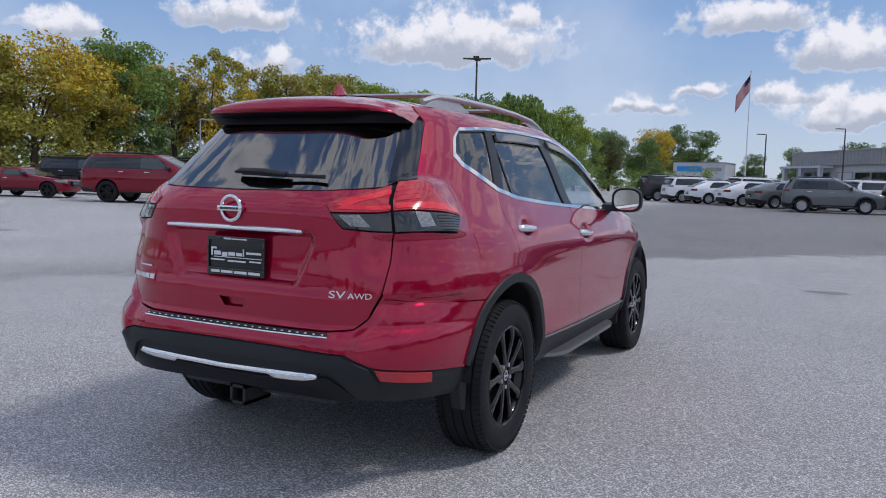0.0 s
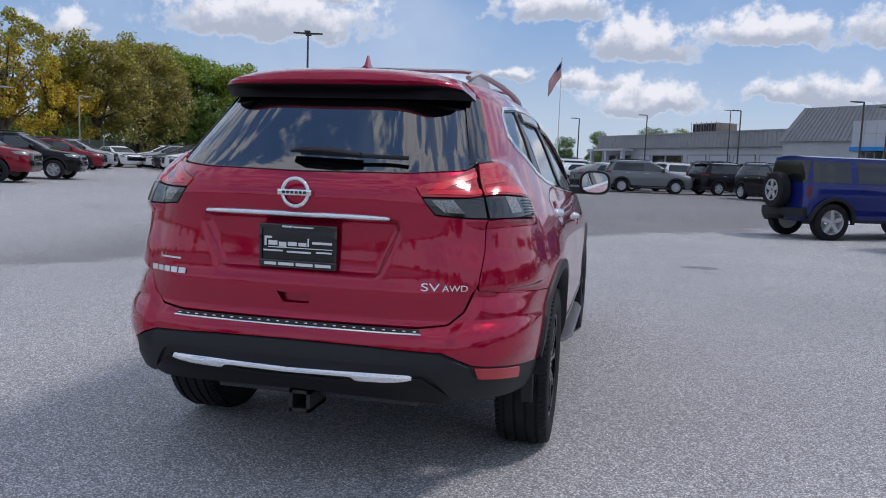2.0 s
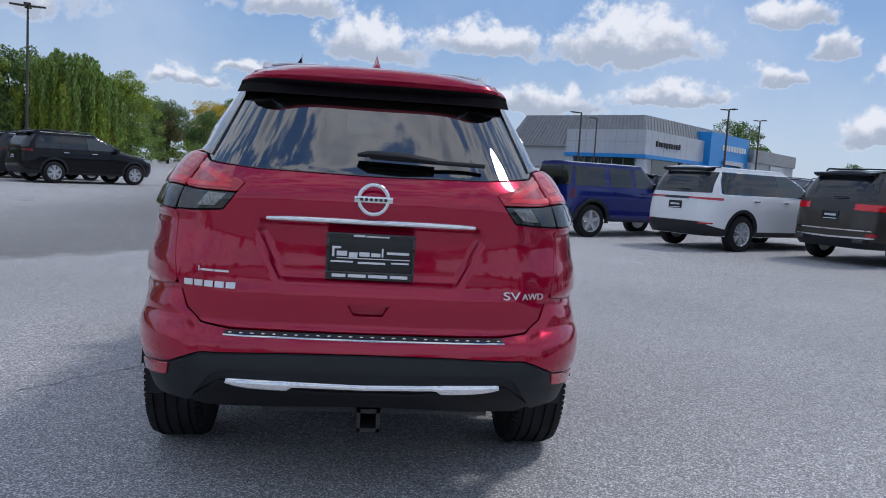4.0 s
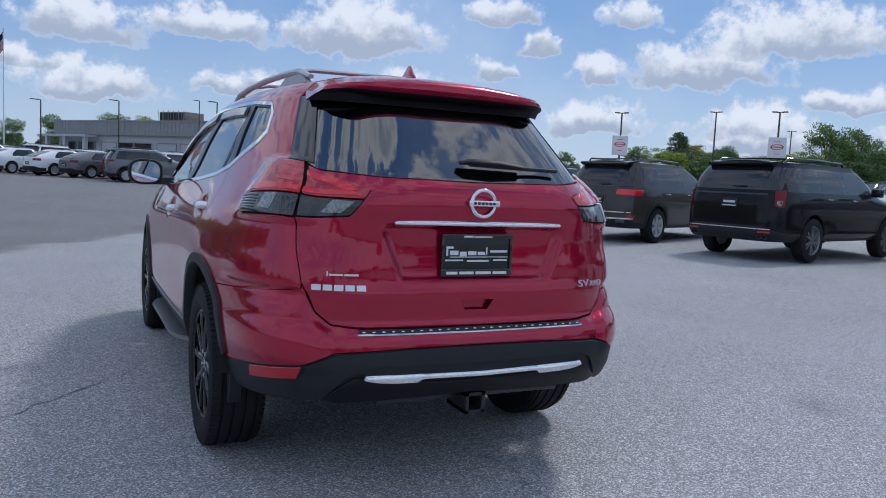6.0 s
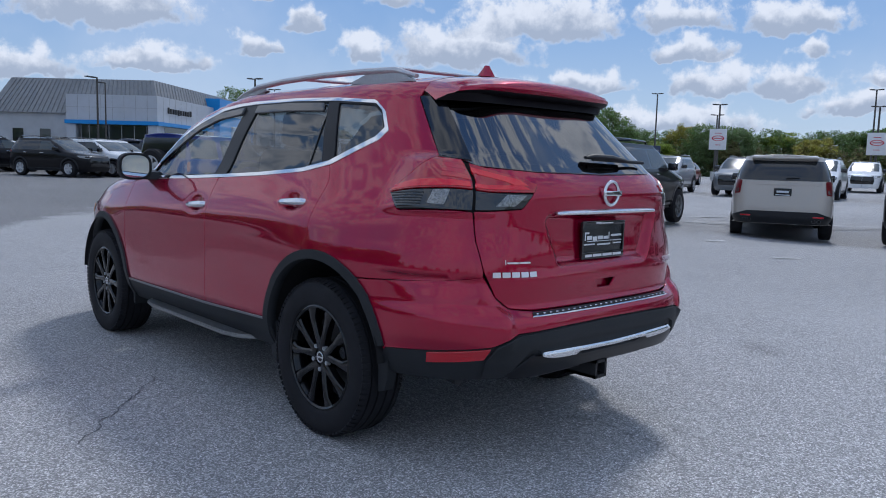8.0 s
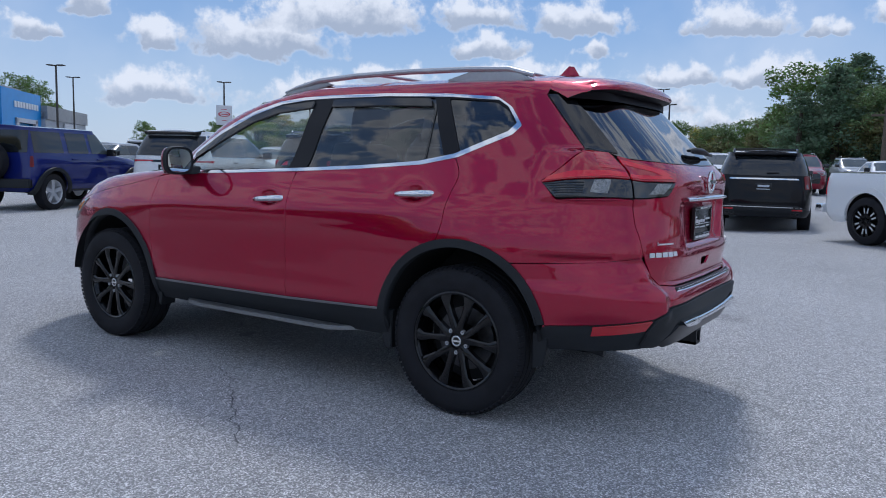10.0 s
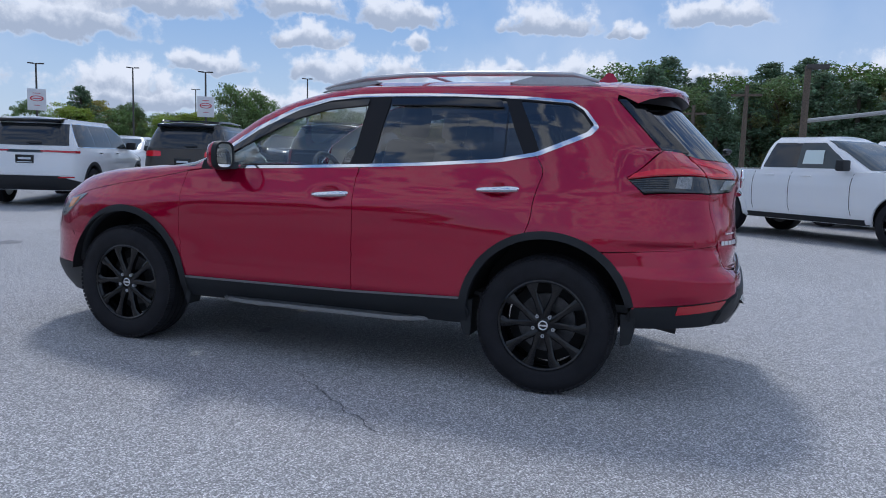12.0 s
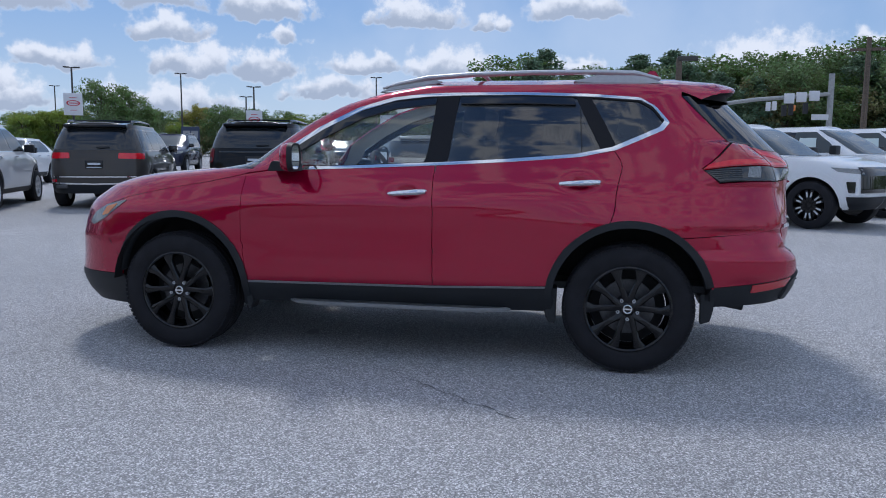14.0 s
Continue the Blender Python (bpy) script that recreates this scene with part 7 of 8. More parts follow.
# ---- buildings ----
METAL_GREY = grain(principled("grey_ribbed_metal", (0.30, 0.305, 0.31), 0.55, 0.2), 2.0, 0.10, coarse=(0.15, 0.12))
WALL_WHITE = grain(principled("pale_grey_panel_wall", (0.48, 0.49, 0.51), 0.6), 1.5, 0.06, coarse=(0.2, 0.08))
FASCIA_WHITE = grain(principled("silver_white_fascia_panel", (0.50, 0.52, 0.56), 0.45), 1.0, 0.05, coarse=(0.2, 0.06))
BLUE_PANEL = grain(principled("bright_blue_panel", (0.012, 0.26, 0.66), 0.4), 1.0, 0.06)
SHOP_GLASS = principled("shop_window_glass", (0.02, 0.025, 0.028), 0.04, 0.0, Specular_IOR_Level=0.8)
ROOF_FLAT = grain(principled("flat_roof_membrane", (0.25, 0.25, 0.25), 0.9), 1.0, 0.1)


def wall_frame(ob, x, y, angle):
    ob.matrix_basis = pose(x, y, ground_z(x, y) - 0.05, 0, 0, angle)
    return ob


def service_building():
    """Long low workshop: x runs along its front, y goes in."""
    ob = tagged(new("service_building"), "long low workshop with a grey ribbed metal fascia over white walls", "building")
    L = 48.6
    part("wall", bm_box(0, 0.6, 0, L, 18, 5.2), WALL_WHITE, ob)
    part("fascia", bm_box(-0.5, 0, 4.9, L, 18.5, 7.1), METAL_GREY, ob, "grey metal fascia")
    part("roof", bm_box(-0.3, 0.2, 7.1, L, 18.3, 7.16), ROOF_FLAT, ob)
    rib = bm_box(0, -0.04, 4.92, 0.10, 0.0, 7.08)
    me = part("rib", rib, METAL_GREY, ob, smooth=False).data
    for k in range(1, 60):
        put("rib", me, ob, m=pose(k * 0.81, 0, 0))
    part("coping", bm_box(-0.55, -0.12, 7.0, L, 0.1, 7.2), METAL_GREY, ob)
    part("canopy", bm_box(-0.6, -2.2, 4.45, 10.5, 0.0, 4.8), FASCIA_WHITE, ob)
    for x in (0.0, 4.6, 9.6):
        part("pillar", bm_box(x, -2.0, 0, x + 0.6, -1.4, 4.5), FASCIA_WHITE, ob)
    for x0, x1, dark in ((0.8, 4.4, True), (5.2, 9.2, True), (11.0, 14.4, False), (15.2, 18.4, True), (18.8, 22.6, True), (24.0, 28.0, False), (29.0, 33.0, False), (34.0, 38.0, False), (39.0, 43.0, False)):
        part("bay_door", bm_box(x0, 0.52, 0.0, x1, 0.62, 3.7), SHOP_GLASS if dark else FASCIA_WHITE, ob, "dark open bay" if dark else "white roller door")
        part("door_frame", bm_join(bm_box(x0 - 0.15, 0.48, 0, x0, 0.66, 3.85), bm_box(x1, 0.48, 0, x1 + 0.15, 0.66, 3.85), bm_box(x0 - 0.15, 0.48, 3.7, x1 + 0.15, 0.66, 3.85)), METAL_GREY, ob)
    unit = put("roof_unit", None, ob, "rusty roof-top cooling unit")
    part("casing", bm_box(15.6, 8, 7.8, 21.6, 12, 9.3, 0.05), grain(principled("brown_grey_unit_metal", (0.26, 0.22, 0.19), 0.7, 0.2), 2, 0.25), unit)
    part("skid", bm_box(15.4, 7.8, 7.16, 21.8, 12.2, 7.8), grain(principled("rust_red_steel", (0.26, 0.10, 0.07), 0.8), 3, 0.3), unit)
    for k in range(9):
        part("louvre", bm_box(15.8 + k * 0.64, 7.92, 8.0, 16.2 + k * 0.64, 8.02, 9.1), PLASTIC, unit)
    for k in range(6):
        part("guard_post", bm_box(15.5 + k * 1.2, 7.75, 7.8, 15.56 + k * 1.2, 7.81, 9.5), METAL_GREY, unit)
    wall_frame(ob, -3.4, 141.7, math.degrees(math.atan2(-0.821, 0.571)))


def showroom():
    """Dealer showroom: x runs along its front, y goes in; its end wall at x = 11 carries the blue entrance."""
    ob = tagged(new("showroom"), "car showroom with silver-white fascia, blue stripe and blue entrance tower", "building")
    W = 11.0
    part("wall", bm_box(-10, 1.5, 0, W - 0.4, 36, 5.6), WALL_WHITE, ob)
    part("fascia", bm_box(0, 0, 4.7, W, 34.0, 7.7), FASCIA_WHITE, ob, "silver-white fascia band")
    for k in range(1, 8):
        part("panel_joint", bm_box(k * 1.4, -0.012, 4.75, k * 1.4 + 0.03, 0.0, 7.65), METAL_GREY, ob)
        part("panel_joint", bm_box(W, k * 1.8, 4.75, W + 0.012, k * 1.8 + 0.03, 7.65), METAL_GREY, ob)
    part("panel_joint", bm_box(0, -0.012, 6.2, W, 0.0, 6.23), METAL_GREY, ob)
    part("stripe", bm_box(-0.1, -0.25, 4.25, W + 0.25, 34.1, 4.7), BLUE_PANEL, ob, "blue stripe under the fascia")
    man = bmesh.new()
    a = [man.verts.new(p) for p in ((-10.5, 1.0, 5.5), (W - 0.2, 1.0, 5.5), (W - 0.2, 35, 5.5), (-10.5, 35, 5.5))]
    b = [man.verts.new(p) for p in ((-8.0, 2.4, 9.7), (W - 1.4, 2.4, 9.7), (W - 1.4, 34, 9.7), (-8.0, 34, 9.7))]
    for k in range(4):
        man.faces.new((a[k], a[(k + 1) % 4], b[(k + 1) % 4], b[k]))
    man.faces.new(b)
    man.faces.new(a[::-1])
    part("mansard_roof", man, METAL_GREY, ob, "sloping grey metal roof", smooth=False)
    me = None
    for k in range(34):
        x = -9.6 + k * 0.6
        xt = -8.0 + (W - 1.4 + 8.0) * (x + 10.5) / (W - 0.2 + 10.5)
        part("rib", bm_tube([(x, 0.98, 5.55), (xt, 2.36, 9.68)], 0.05, 4), METAL_GREY, ob, smooth=False)
    for k in range(34):
        y = 1.6 + k * 0.98
        part("rib", bm_tube([(W - 0.17, y, 5.55), (W - 1.37, 2.4 + (y - 1.0) * 0.929, 9.68)], 0.05, 4), METAL_GREY, ob, smooth=False)
    for x0, x1 in ((1.6, 4.6), (5.0, 9.6)):
        part("shop_window", bm_box(x0, 0.35, 0.4, x1, 0.45, 4.2), SHOP_GLASS, ob, "dark shop window")
        for k in range(4):
            part("mullion", bm_box(x0 + (x1 - x0) * k / 3 - 0.04, 0.30, 0.3, x0 + (x1 - x0) * k / 3 + 0.04, 0.46, 4.25), METAL_GREY, ob)
    part("shop_window", bm_box(W - 0.45, 3, 0.4, W - 0.35, 17.6, 4.2), SHOP_GLASS, ob, "dark shop window")
    for x, y in ((0.0, 0.0), (9.9, 0.0), (W - 1.1, 12), (W - 1.1, 17.8)):
        part("pillar", bm_box(x, y, 0, x + 1.1, y + 1.1, 4.3), FASCIA_WHITE, ob)
    for k in range(2):
        part("wall_window", bm_box(-7.5 + k * 3.4, 1.42, 1.2, -6.2 + k * 3.4, 1.52, 3.6), SHOP_GLASS, ob)
    for k in range(10):
        part("lettering_bar", bm_box(W, 3.0 + k * 0.78, 5.85 if k != 4 else 5.75, W + 0.12, 3.42 + k * 0.78, 6.45 + (0.12 if k in (0, 9) else 0)), PLASTIC, ob, "dark letters drawn as bars")
    tower = put("entrance_tower", None, ob, "bright blue entrance tower")
    part("tower_wall", bm_join(bm_box(8.6, 19.0, 5.0, 11.9, 35.0, 9.0), bm_box(8.6, 19.0, 0.0, 11.9, 24.2, 5.0), bm_box(8.6, 32.6, 0.0, 11.9, 35.0, 5.0)), BLUE_PANEL, tower)
    part("portal_frame", bm_join(bm_box(11.7, 24.0, 0, 12.1, 24.9, 5.2), bm_box(11.7, 31.9, 0, 12.1, 32.8, 5.2), bm_box(11.7, 24.0, 4.7, 12.1, 32.8, 5.3)), FASCIA_WHITE, tower)
    part("entrance_glass", bm_box(11.0, 24.6, 0.2, 11.1, 32.2, 4.8), SHOP_GLASS, tower)
    for k in range(9):
        part("lettering_bar", bm_box(11.9, 23.6 + k * 1.15, 6.7, 12.0, 24.4 + k * 1.15, 7.5), SIGN_WHITE, tower, "white letters drawn as bars")
    part("wing", bm_box(8.0, 35.0, 0, 12.5, 58, 6.6), WALL_WHITE, ob)
    part("wing_roof", bm_box(7.6, 35.0, 5.6, 12.8, 58.2, 7.6), METAL_GREY, ob)
    part("wing_window", bm_box(12.45, 37, 0.5, 12.6, 42, 4.2), SHOP_GLASS, ob)
    part("wing_panel", bm_box(12.6, 44, 0.3, 12.8, 51, 5.4), FASCIA_WHITE, ob)
    wall_frame(ob, 26.8, 95.2, math.degrees(math.atan2(-0.716, 0.698)))


service_building()
showroom()


def billboard_store():
    ob = tagged(new("far_store"), "low white building with a blue and grey sign band, far off", "building")
    part("wall", bm_box(0, 0, 0, 9, 8, 5.3), FASCIA_WHITE, ob)
    part("sign_band", bm_box(0.7, -0.1, 3.7, 5.0, 0, 4.6), BLUE_PANEL, ob)
    part("sign_band", bm_box(5.6, -0.1, 3.8, 8.4, 0, 4.4), METAL_GREY, ob)
    part("coping", bm_box(-0.1, -0.15, 5.2, 9.1, 8.1, 5.35), METAL_GREY, ob)
    wall_frame(ob, -23.0, 139.5, -6)


billboard_store()

# ---- signals and poles on the road side ----
def signal_gantry():
    ob = tagged(new("traffic_gantry"), "steel mast arm with signals and white signs over the road", "traffic signal")

    def at(az, d, z):
        return Vector((-5.1 + d * math.cos(radians(az)), 0.1 + d * math.sin(radians(az)), z))
    z0 = ground_z(40, -4)
    p, q = at(-5.8, 46, 0), at(-15.5, 50, 0)
    part("post", bm_tube([(p.x, p.y, z0 - 0.2), (p.x, p.y, 6.6)], 0.19, 10, (1.1, 0.85)), WOOD, ob)
    part("post", bm_tube([(q.x, q.y, z0 - 0.2), (q.x, q.y, 5.9)], 0.16, 10), POLE_LIGHT, ob)
    part("lamp_head", bm_join(bm_box(p.x - 0.2, p.y - 1.0, 6.45, p.x + 0.2, p.y + 0.1, 6.7, 0.03)), POLE, ob)
    a, b = Vector((p.x, p.y, 3.75)), Vector((q.x, q.y, 4.75))
    part("mast_arm", bm_tube([a, (a + b) / 2 + Vector((0, 0, 0.12)), b], 0.11, 8), POLE_LIGHT, ob)
    along = (b - a).normalized()

    def hang(t, w, h, mat, name, dz=-0.2, th=0.06):
        c = a + (b - a) * t
        box = bm_box(-w / 2, -th, -h, w / 2, th, 0, 0.01)
        part(name, box, mat, ob, m=Matrix.Translation((c.x - 0.2, c.y, c.z + dz)) @ Matrix.Rotation(radians(-90), 4, 'Z'))
    for t in (0.585, 0.625):
        hang(t, 0.24, 0.5, SIGN_WHITE, "signal_back", -0.10, 0.08)
    for t in (0.72, 0.80, 0.885):
        hang(t, 0.54, 0.56, SIGN_WHITE, "road_sign", 0.26)
    hang(0.745, 0.30, 0.32, AMBER, "signal_head", -0.42, 0.10)
    for t in (0.69, 0.735, 0.83):
        hang(t, 0.24, 0.62, PLASTIC, "signal_head", -0.36, 0.12)
    hang(0.93, 0.9, 0.32, SIGN_WHITE, "street_sign", -1.1)


signal_gantry()
for az, d, h in ((-2.0, 52, 5.9), (-17.5, 47, 7.1), (1.5, 60, 5.2)):
    x, y = -5.1 + d * math.cos(radians(az)), 0.1 + d * math.sin(radians(az))
    ob = tagged(new("utility_pole"), "weathered wooden utility pole by the trees", "pole", group="utility poles")
    part("post", bm_tube([(0, 0, -0.2), (0, 0, h)], 0.15, 8, (1.2, 0.8)), WOOD, ob)
    part("crossarm", bm_box(-0.9, -0.06, h - 0.7, 0.9, 0.06, h - 0.55), WOOD, ob)
    ob.matrix_basis = pose(x, y, ground_z(x, y), 0, 0, 80)
board = tagged(new("information_board"), "dark blue board of dealer signs on two posts", "sign")
part("panel", bm_box(-1.5, -0.1, 1.2, 1.5, 0.1, 4.2, 0.03), grain(principled("board_navy", (0.03, 0.045, 0.09), 0.5), 3, 0.1), board)
for k in range(4):
    part("print", bm_box(-1.2 + (k % 2) * 1.3, -0.14, 1.5 + (k // 2) * 1.3, -0.1 + (k % 2) * 1.3, -0.1, 2.4 + (k // 2) * 1.3), SIGN_WHITE if k == 0 else METAL_GREY, board)
for sx_ in (-1.2, 1.2):
    part("leg", bm_box(sx_ - 0.08, -0.08, -0.1, sx_ + 0.08, 0.08, 1.3), POLE, board)
board.matrix_basis = pose(50, 30.5, ground_z(50, 30.5), 0, 0, 32 - 90) @ Matrix.Diagonal((0.45, 0.8, 0.64, 1))

# ---- trees ----
def leaf_material(name, col, var=0.4):
    mat = bpy.data.materials.new(name)
    mat.use_nodes = True
    tree = mat.node_tree
    tree.nodes.clear()
    add = nodes_of(tree)
    rnd = add("ShaderNodeNewGeometry").outputs["Random Per Island"]
    f = add("ShaderNodeMapRange", {0: rnd, 3: 1 - var, 4: 1 + var}).outputs[0]
    hue = add("ShaderNodeMapRange", {0: rnd, 3: 0.47, 4: 0.53}).outputs[0]
    base = add("ShaderNodeHueSaturation", {"Hue": hue, "Saturation": 1.0, "Value": f, "Color": (*col, 1)}).outputs[0]
    d = add("ShaderNodeBsdfPrincipled", {"Base Color": base, "Roughness": 0.6})
    t = add("ShaderNodeBsdfTranslucent", {0: base})
    mix = add("ShaderNodeMixShader", {0: 0.35, 1: d.outputs[0], 2: t.outputs[0]})
    tree.links.new(mix.outputs[0], add("ShaderNodeOutputMaterial").inputs[0])
    return mat


LEAVES = dict(green=leaf_material("green_leaves", (0.22, 0.31, 0.070)), olive=leaf_material("olive_autumn_leaves", (0.37, 0.34, 0.06)), yellow=leaf_material("yellow_autumn_leaves", (0.58, 0.42, 0.045)),
              deep=leaf_material("dark_green_leaves", (0.165, 0.235, 0.092)), leafy=leaf_material("full_green_leaves", (0.145, 0.225, 0.065)), brown=leaf_material("brown_green_leaves", (0.20, 0.19, 0.075)), russet=leaf_material("russet_olive_leaves", (0.36, 0.31, 0.085)), bright=leaf_material("bright_green_leaves", (0.29, 0.36, 0.055)),
              pine=leaf_material("pine_needles", (0.15, 0.225, 0.130)))
BARK = grain(principled("tree_bark", (0.085, 0.068, 0.05), 0.9), 12, 0.35)


def leaf_cloud(centres, radii, per, size, rng):
    """Many small leaf sprays round the given clump centres; a spray is a bent quad."""
    C = np.repeat(np.array(centres), per, 0)
    R = np.repeat(np.array(radii), per)
    d = rng.normal(size=C.shape)
    d /= np.linalg.norm(d, axis=1, keepdims=True)
    P = C + d * (R * rng.uniform(0.25, 1.0, len(C)) ** 0.6)[:, None] * np.array((1, 1, 0.75))
    n = len(P)
    u = rng.normal(size=(n, 3))
    u /= np.linalg.norm(u, axis=1, keepdims=True)
    w = np.cross(u, d + 0.4 * rng.normal(size=(n, 3)))
    w /= np.maximum(np.linalg.norm(w, axis=1, keepdims=True), 1e-6)
    s = size * rng.uniform(0.6, 1.4, n)[:, None]
    V = np.stack([P - u * s, P + w * s * 0.55 + d * s * 0.15, P + u * s, P - w * s * 0.55 + d * s * 0.15], 1).reshape(-1, 3)
    F = np.arange(n * 4).reshape(-1, 4)
    return V, F


def tree_kind(seed, kind, leaf, accent=None, h=12.0):
    """One tree, h metres tall, standing at the origin."""
    rng = np.random.default_rng(seed)
    ob = tagged(new("tree"), "", "tree")
    trunk_h = h * (0.9 if kind == "pine" else 0.55)
    limbs = [bm_tube([(0, 0, 0), (0.05 * h * rng.normal() * 0.3, 0.0, trunk_h * 0.5), (0.02 * h * rng.normal(), 0.02 * h * rng.normal(), trunk_h)], h * 0.022, 8, (1.2, 0.85, 0.35))]
    centres, radii = [], []
    if kind == "willow":
        for k in range(150):
            a, q = rng.uniform(0, 2 * math.pi), rng.uniform(0.1, 1.0) ** 0.6
            r = h * 0.46 * q
            top_z = h * (0.97 - 0.42 * q ** 2.2) + rng.normal() * 0.25
            low_z = h * rng.uniform(0.05, 0.35) if q > 0.5 else top_z - h * 0.3
            for z in np.arange(top_z, low_z, -0.5):
                centres.append((r * math.cos(a) * (1 + 0.05 * (top_z - z) / h), r * math.sin(a), z))
                radii.append(h * 0.026)
    elif kind == "pine":
        for k in range(125):
            t = rng.uniform(0.0, 1.0) ** 1.1
            r = (1 - t) ** 0.75 * h * 0.27 + 0.25
            a = rng.uniform(0, 2 * math.pi)
            q = rng.uniform(0.45, 1.0)
            centres.append((r * q * math.cos(a), r * q * math.sin(a), t * h * 0.98 + 0.2))
            radii.append(h * 0.078 * (1.2 - 0.6 * t))
    else:
        wide = {"round": 0.36, "tall": 0.26, "sparse": 0.30}[kind]
        lobes = [(rng.uniform(0, 2 * math.pi), rng.uniform(0.35, 0.95), rng.uniform(0.14, 0.27)) for _ in range(11 if kind != "sparse" else 13)]
        for a, zt, rr in lobes:
            prof = math.sin(math.pi * min(max((zt - 0.12) / 0.95, 0.05), 0.95)) ** 0.6
            c = np.array((wide * h * 0.62 * prof * math.cos(a), wide * h * 0.62 * prof * math.sin(a), zt * h * 0.92))
            limbs.append(bm_tube([(0, 0, trunk_h * rng.uniform(0.35, 0.8)), tuple(c * (0.5, 0.5, 0.85)), tuple(c)], h * 0.008, 5, (1.3, 0.8, 0.3)))
            m = 12 if kind != "sparse" else 8
            for _ in range(m):
                d = rng.normal(size=3)
                d /= np.linalg.norm(d)
                centres.append(tuple(c + d * rr * h * (0.62 if kind != "sparse" else 0.75) * np.array((1, 1, 0.8))))
                radii.append(h * rng.uniform(0.055, 0.095) * (0.75 if kind == "sparse" else 1))
        for _ in range(62 if kind != "sparse" else 26):
            a, t, q = rng.uniform(0, 2 * math.pi), rng.uniform(0.04, 0.88), rng.uniform(0.45, 1.0)
            prof = math.sin(math.pi * min(t * 0.93 + 0.05, 0.97)) ** 0.6
            centres.append((wide * h * prof * q * math.cos(a), wide * h * prof * q * math.sin(a), t * h))
            radii.append(h * rng.uniform(0.07, 0.10))
    top = max(c[2] + 0.6 * r for c, r in zip(centres, radii))
    centres = [(a, b, c * h / top) for a, b, c in centres]
    part("trunk", bm_join(*limbs), BARK, ob)
    per = {"pine": 95, "sparse": 80, "willow": 16}.get(kind, 92)
    V, F = leaf_cloud(centres, radii, per, h * (0.0118 if kind != "pine" else 0.0105) * (1.3 if kind == "willow" else 1.0), rng)
    if kind == "willow":
        V = np.repeat(V.reshape(-1, 4, 3).mean(1), 4, 0) + (V - np.repeat(V.reshape(-1, 4, 3).mean(1), 4, 0)) * np.array((0.7, 0.7, 1.7))
    me = bpy.data.meshes.new("crown")
    me.from_pydata(V.tolist(), [], F.tolist())
    me.materials.append(LEAVES[leaf])
    if accent:
        me.materials.append(LEAVES[accent])
        pick = (V[::4, 0] * 0.25 + V[::4, 2] * 0.35 + 0.8 * np.sin(V[::4, 0] * 1.3 + V[::4, 1])) > np.quantile(V[::4, 0] * 0.25 + V[::4, 2] * 0.35, 0.62)
        me.polygons.foreach_set("material_index", pick.astype(int).tolist())
    put("crown", me, ob)
    return ob


KINDS = [tree_kind(1, "round", "olive", "yellow"), tree_kind(2, "tall", "leafy", "green"), tree_kind(3, "sparse", "yellow", "olive"), tree_kind(4, "round", "russet", "olive"), tree_kind(5, "round", "green", "bright"),
         tree_kind(6, "round", "deep", "leafy"), tree_kind(7, "pine", "pine"), tree_kind(8, "tall", "brown", "deep"), tree_kind(9, "sparse", "brown", "yellow"), tree_kind(10, "willow", "bright", "green")]
WORDS = ["olive and yellow autumn tree at the lot's edge", "tall dark green tree at the lot's edge", "thin yellow autumn tree with bare twigs", "brown-green autumn tree at the lot's edge", "bright green broad-crowned tree", "dense dark green tree",
         "dark pine tree by the road", "tall brown-green tree by the road", "thin brownish tree with gaps", "pale green weeping willow with hanging fronds"]


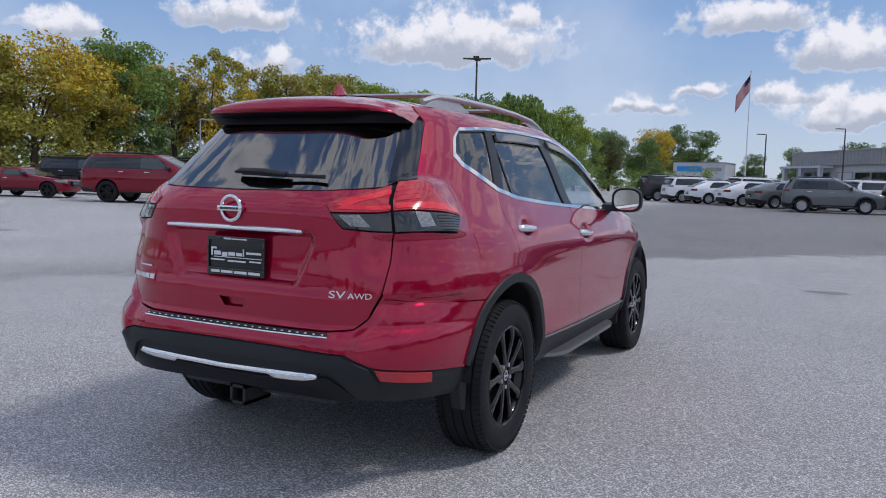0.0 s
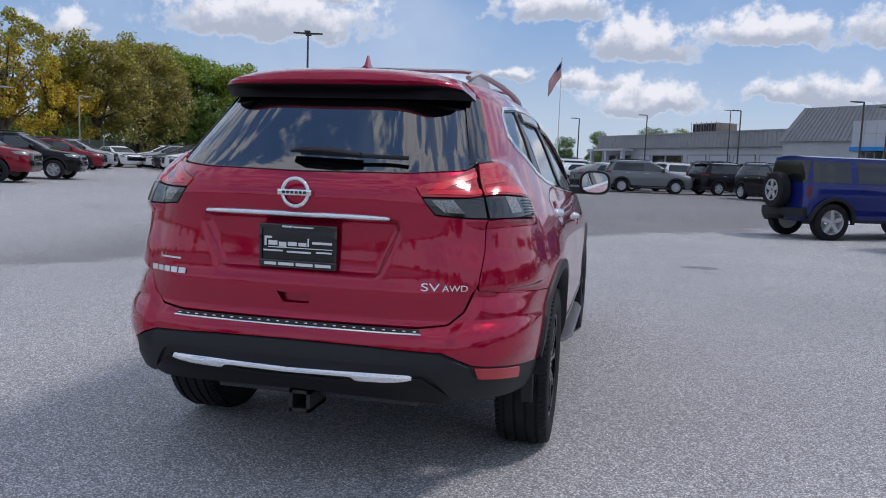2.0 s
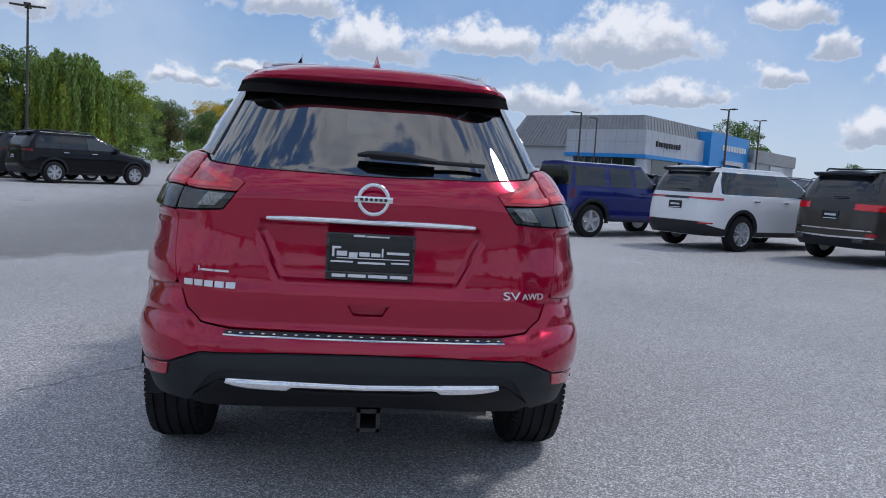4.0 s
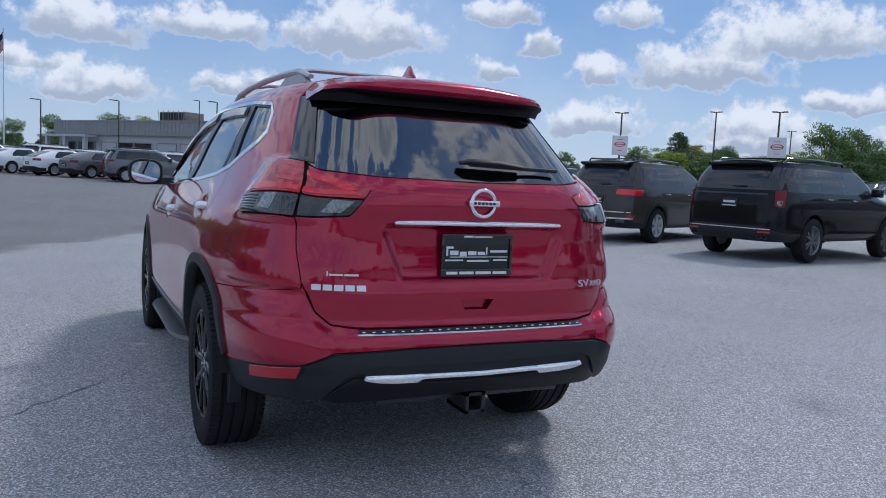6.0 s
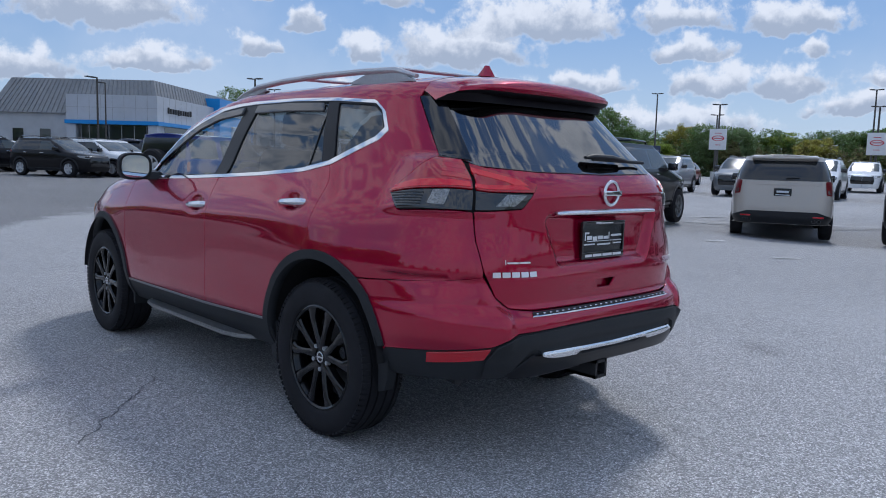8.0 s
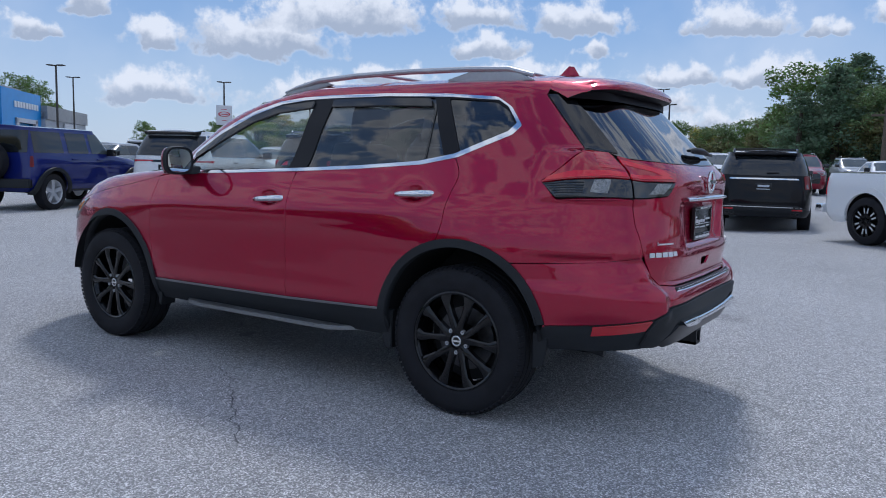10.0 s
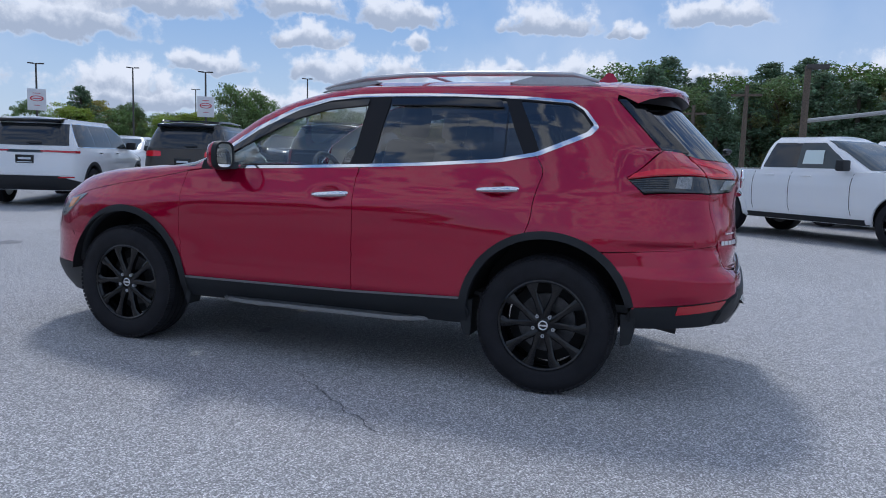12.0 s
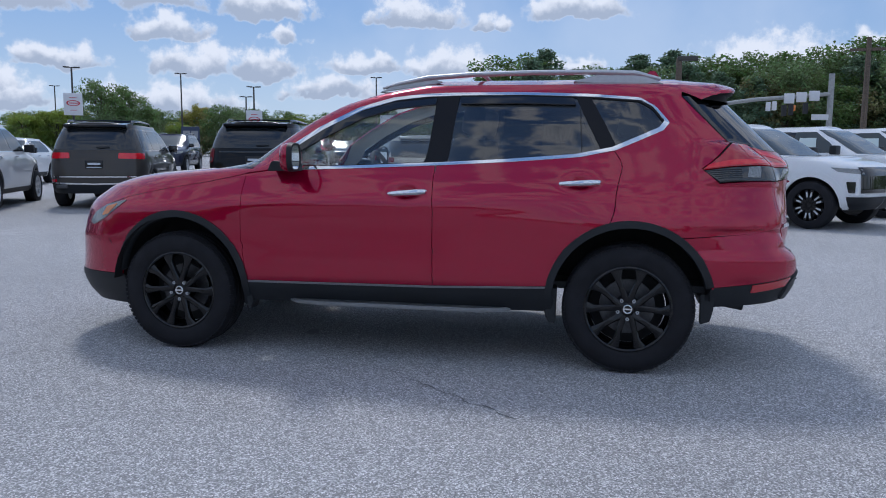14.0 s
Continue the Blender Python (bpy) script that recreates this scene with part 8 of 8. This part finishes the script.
def plant():
    rng = random.Random(5)
    spots = [(152, 9.2, 52, 0), (147.5, 9.0, 50, 3), (143.6, 9.6, 50, 0), (140.2, 8.4, 54, 0), (137.6, 10.2, 55, 1), (134.6, 8.2, 60, 8), (132.0, 9.2, 60, 2), (129.2, 8.6, 64, 2), (126.6, 8.2, 66, 3), (123.8, 8.3, 70, 3), (121.6, 8.1, 76, 4),
             (119.0, 7.4, 74, 4), (117.2, 7.2, 74, 4), (114.8, 6.8, 74, 4), (112.4, 6.8, 76, 5), (111.0, 6.6, 84, 4), (109.2, 6.9, 74, 9), (106.4, 6.1, 80, 4), (105.4, 4.9, 98, 4), (103.0, 4.2, 108, 7), (100.6, 3.7, 116, 5), (99.2, 4.6, 168, 5), (97.4, 4.2, 172, 5), (93.6, 2.6, 150, 5), (91.0, 3.0, 175, 5), (87.6, 3.4, 172, 5), (85.2, 3.4, 172, 4), (82.6, 3.2, 172, 5),
             (80.5, 3.1, 190, 5), (77.8, 3.3, 175, 5), (62.5, 5.1, 140, 5), (55, 2.4, 150, 5), (50, 3.0, 120, 5), (47.0, 4.1, 105, 6), (44.0, 3.0, 110, 7), (41.6, 2.6, 95, 4), (39.6, 3.0, 95, 4), (37.2, 4.9, 88, 5), (35.4, 4.6, 90, 5), (33.0, 2.9, 105, 5), (31.0, 2.9, 110, 5), (28.6, 3.4, 100, 5), (26.4, 3.2, 96, 7),
             (24.0, 3.1, 100, 5), (21.6, 2.6, 96, 3), (19.0, 3.0, 98, 5), (16.6, 3.4, 96, 5), (14.0, 3.3, 92, 7), (11.6, 3.6, 88, 5), (10.2, 4.2, 80, 7)]
    for k in range(30):
        a = 10.5 + k * 1.33
        spots.append((a, 2.75 + 0.45 * math.sin(a * 1.9) + 0.3 * math.sin(a * 0.7 + 1) + (0.3 if k % 3 == 0 else 0), 100 + 9 * (k % 2), (5, 7, 5, 3, 4, 7)[k % 6]))
    # the road side: pines and broad crowns standing close
    tops = ((10, 5.0), (7.6, 7.0), (6.2, 7.8), (4.6, 6.4), (3.2, 5.8), (0.5, 6.1), (-2.0, 7.0), (-5.3, 7.1), (-7.5, 6.4), (-9.3, 5.9), (-11.6, 7.4), (-14.2, 6.2), (-16.4, 7.3), (-20, 7.6), (-33, 7.0))
    for k in range(36):
        a = 9.0 - k * 1.16
        el = float(np.interp(-a, [-t for t, _ in tops], [e for _, e in tops])) + (0.7 if k % 2 else -0.3)
        spots.append((a, el, (60, 66)[k % 2] + rng.uniform(-1.5, 1.5), ((6, 5, 6, 6, 7, 6) if a > -8 else (7, 5, 5, 7, 6, 5))[k % 6]))
    # unseen trees added on the lot's far side, for glass and paint to mirror
    spots += [(a, 3.2 + 1.0 * math.sin(a * 0.37), 75, (5, 7, 3, 4)[k % 4]) for k, a in enumerate(range(160, 326, 9))]
    n = 0
    for az, el, d, kd in spots:
        a = radians(az)
        x, y = -1.0 + d * math.cos(a), -2.0 + d * math.sin(a)
        z = ground_z(x, y)
        h = 1.25 + d * math.tan(radians(el)) - z
        sc = h / 12.0
        ob = copy_thing(KINDS[kd], pose(0, 0, 0))
        wide = sc * rng.uniform(0.95, 1.15) * (1.5 if kd == 6 else 1.25 if -40 < az < 11 else 1.0) if sc > 0.55 else sc * 1.45
        ob.matrix_basis = pose(x, y, z - 0.1, 0, 0, rng.uniform(0, 360)) @ Matrix.Diagonal((wide, wide, sc, 1))
        tagged(ob, WORDS[kd], "tree", "trees round the lot")
    for k, ob in enumerate(KINDS):
        az, d = 101 + k * 3.2, 150
        x, y = d * math.cos(radians(az)), d * math.sin(radians(az))
        ob.matrix_basis = pose(x, y, ground_z(x, y) - 0.1, 0, 0, 40 * k)
        tagged(ob, WORDS[k], "tree", "trees round the lot")


def undergrowth():
    """Bushes that close the foot of the tree lines."""
    rng = np.random.default_rng(21)
    # the last entry is an unseen hedge, added to close off the reflections
    for name, leaf, arcs in (("undergrowth", "green", ((160, 126, 57, 70, 3.2), (126, 96, 76, 118, 3.6))), ("roadside_bushes", "brown", ((48, 8, 112, 88, 3.4), (9, -32, 66, 66, 3.4))), ("lot_hedge", "green", ((160, 326, 82, 82, 2.6),))):
        cs, rs = [], []
        for a0, a1, d0, d1, hh in arcs:
            n = int(abs(a1 - a0) * 6)
            for k in range(n):
                t = (k + rng.uniform()) / n
                a, d = radians(a0 + (a1 - a0) * t), d0 + (d1 - d0) * t + rng.normal() * 2.0
                x, y = -1 + d * math.cos(a), -2 + d * math.sin(a)
                cs.append((x, y, ground_z(x, y) + rng.uniform(0.2, 1.0) ** 1.3 * hh))
                rs.append(rng.uniform(0.8, 1.5))
        V, F = leaf_cloud(cs, rs, 70, 0.17, rng)
        me = bpy.data.meshes.new(name)
        me.from_pydata(V.tolist(), [], F.tolist())
        me.materials.append(LEAVES[leaf])
        tagged(put(name, me), "dense shrubs under the trees", "shrubs", kind="stuff")



def fence():
    ob = tagged(new("fence"), "dark green mesh fence at the lot's edge", "fence")
    green = grain(principled("fence_green_mesh", (0.035, 0.048, 0.042), 0.8), 6, 0.3)
    a, b = Vector((-33.0, 34.0)), Vector((-46.0, 74.0))
    n = 14
    for k in range(n + 1):
        p = a.lerp(b, k / n)
        z = ground_z(p.x, p.y)
        part("post", bm_tube([(p.x, p.y, z - 0.1), (p.x, p.y, z + 1.95)], 0.04, 6), POLE_LIGHT, ob)
        if k < n:
            q = a.lerp(b, (k + 1) / n)
            d = (q - p).normalized() * 0.03
            w = Vector((-d.y, d.x)) * 0.4
            part("mesh_panel", bm_prism([(p.x + w.x, p.y + w.y), (q.x + w.x, q.y + w.y), (q.x - w.x, q.y - w.y), (p.x - w.x, p.y - w.y)], 1.75, "xy", z + 0.1), green, ob)


plant()
undergrowth()
fence()
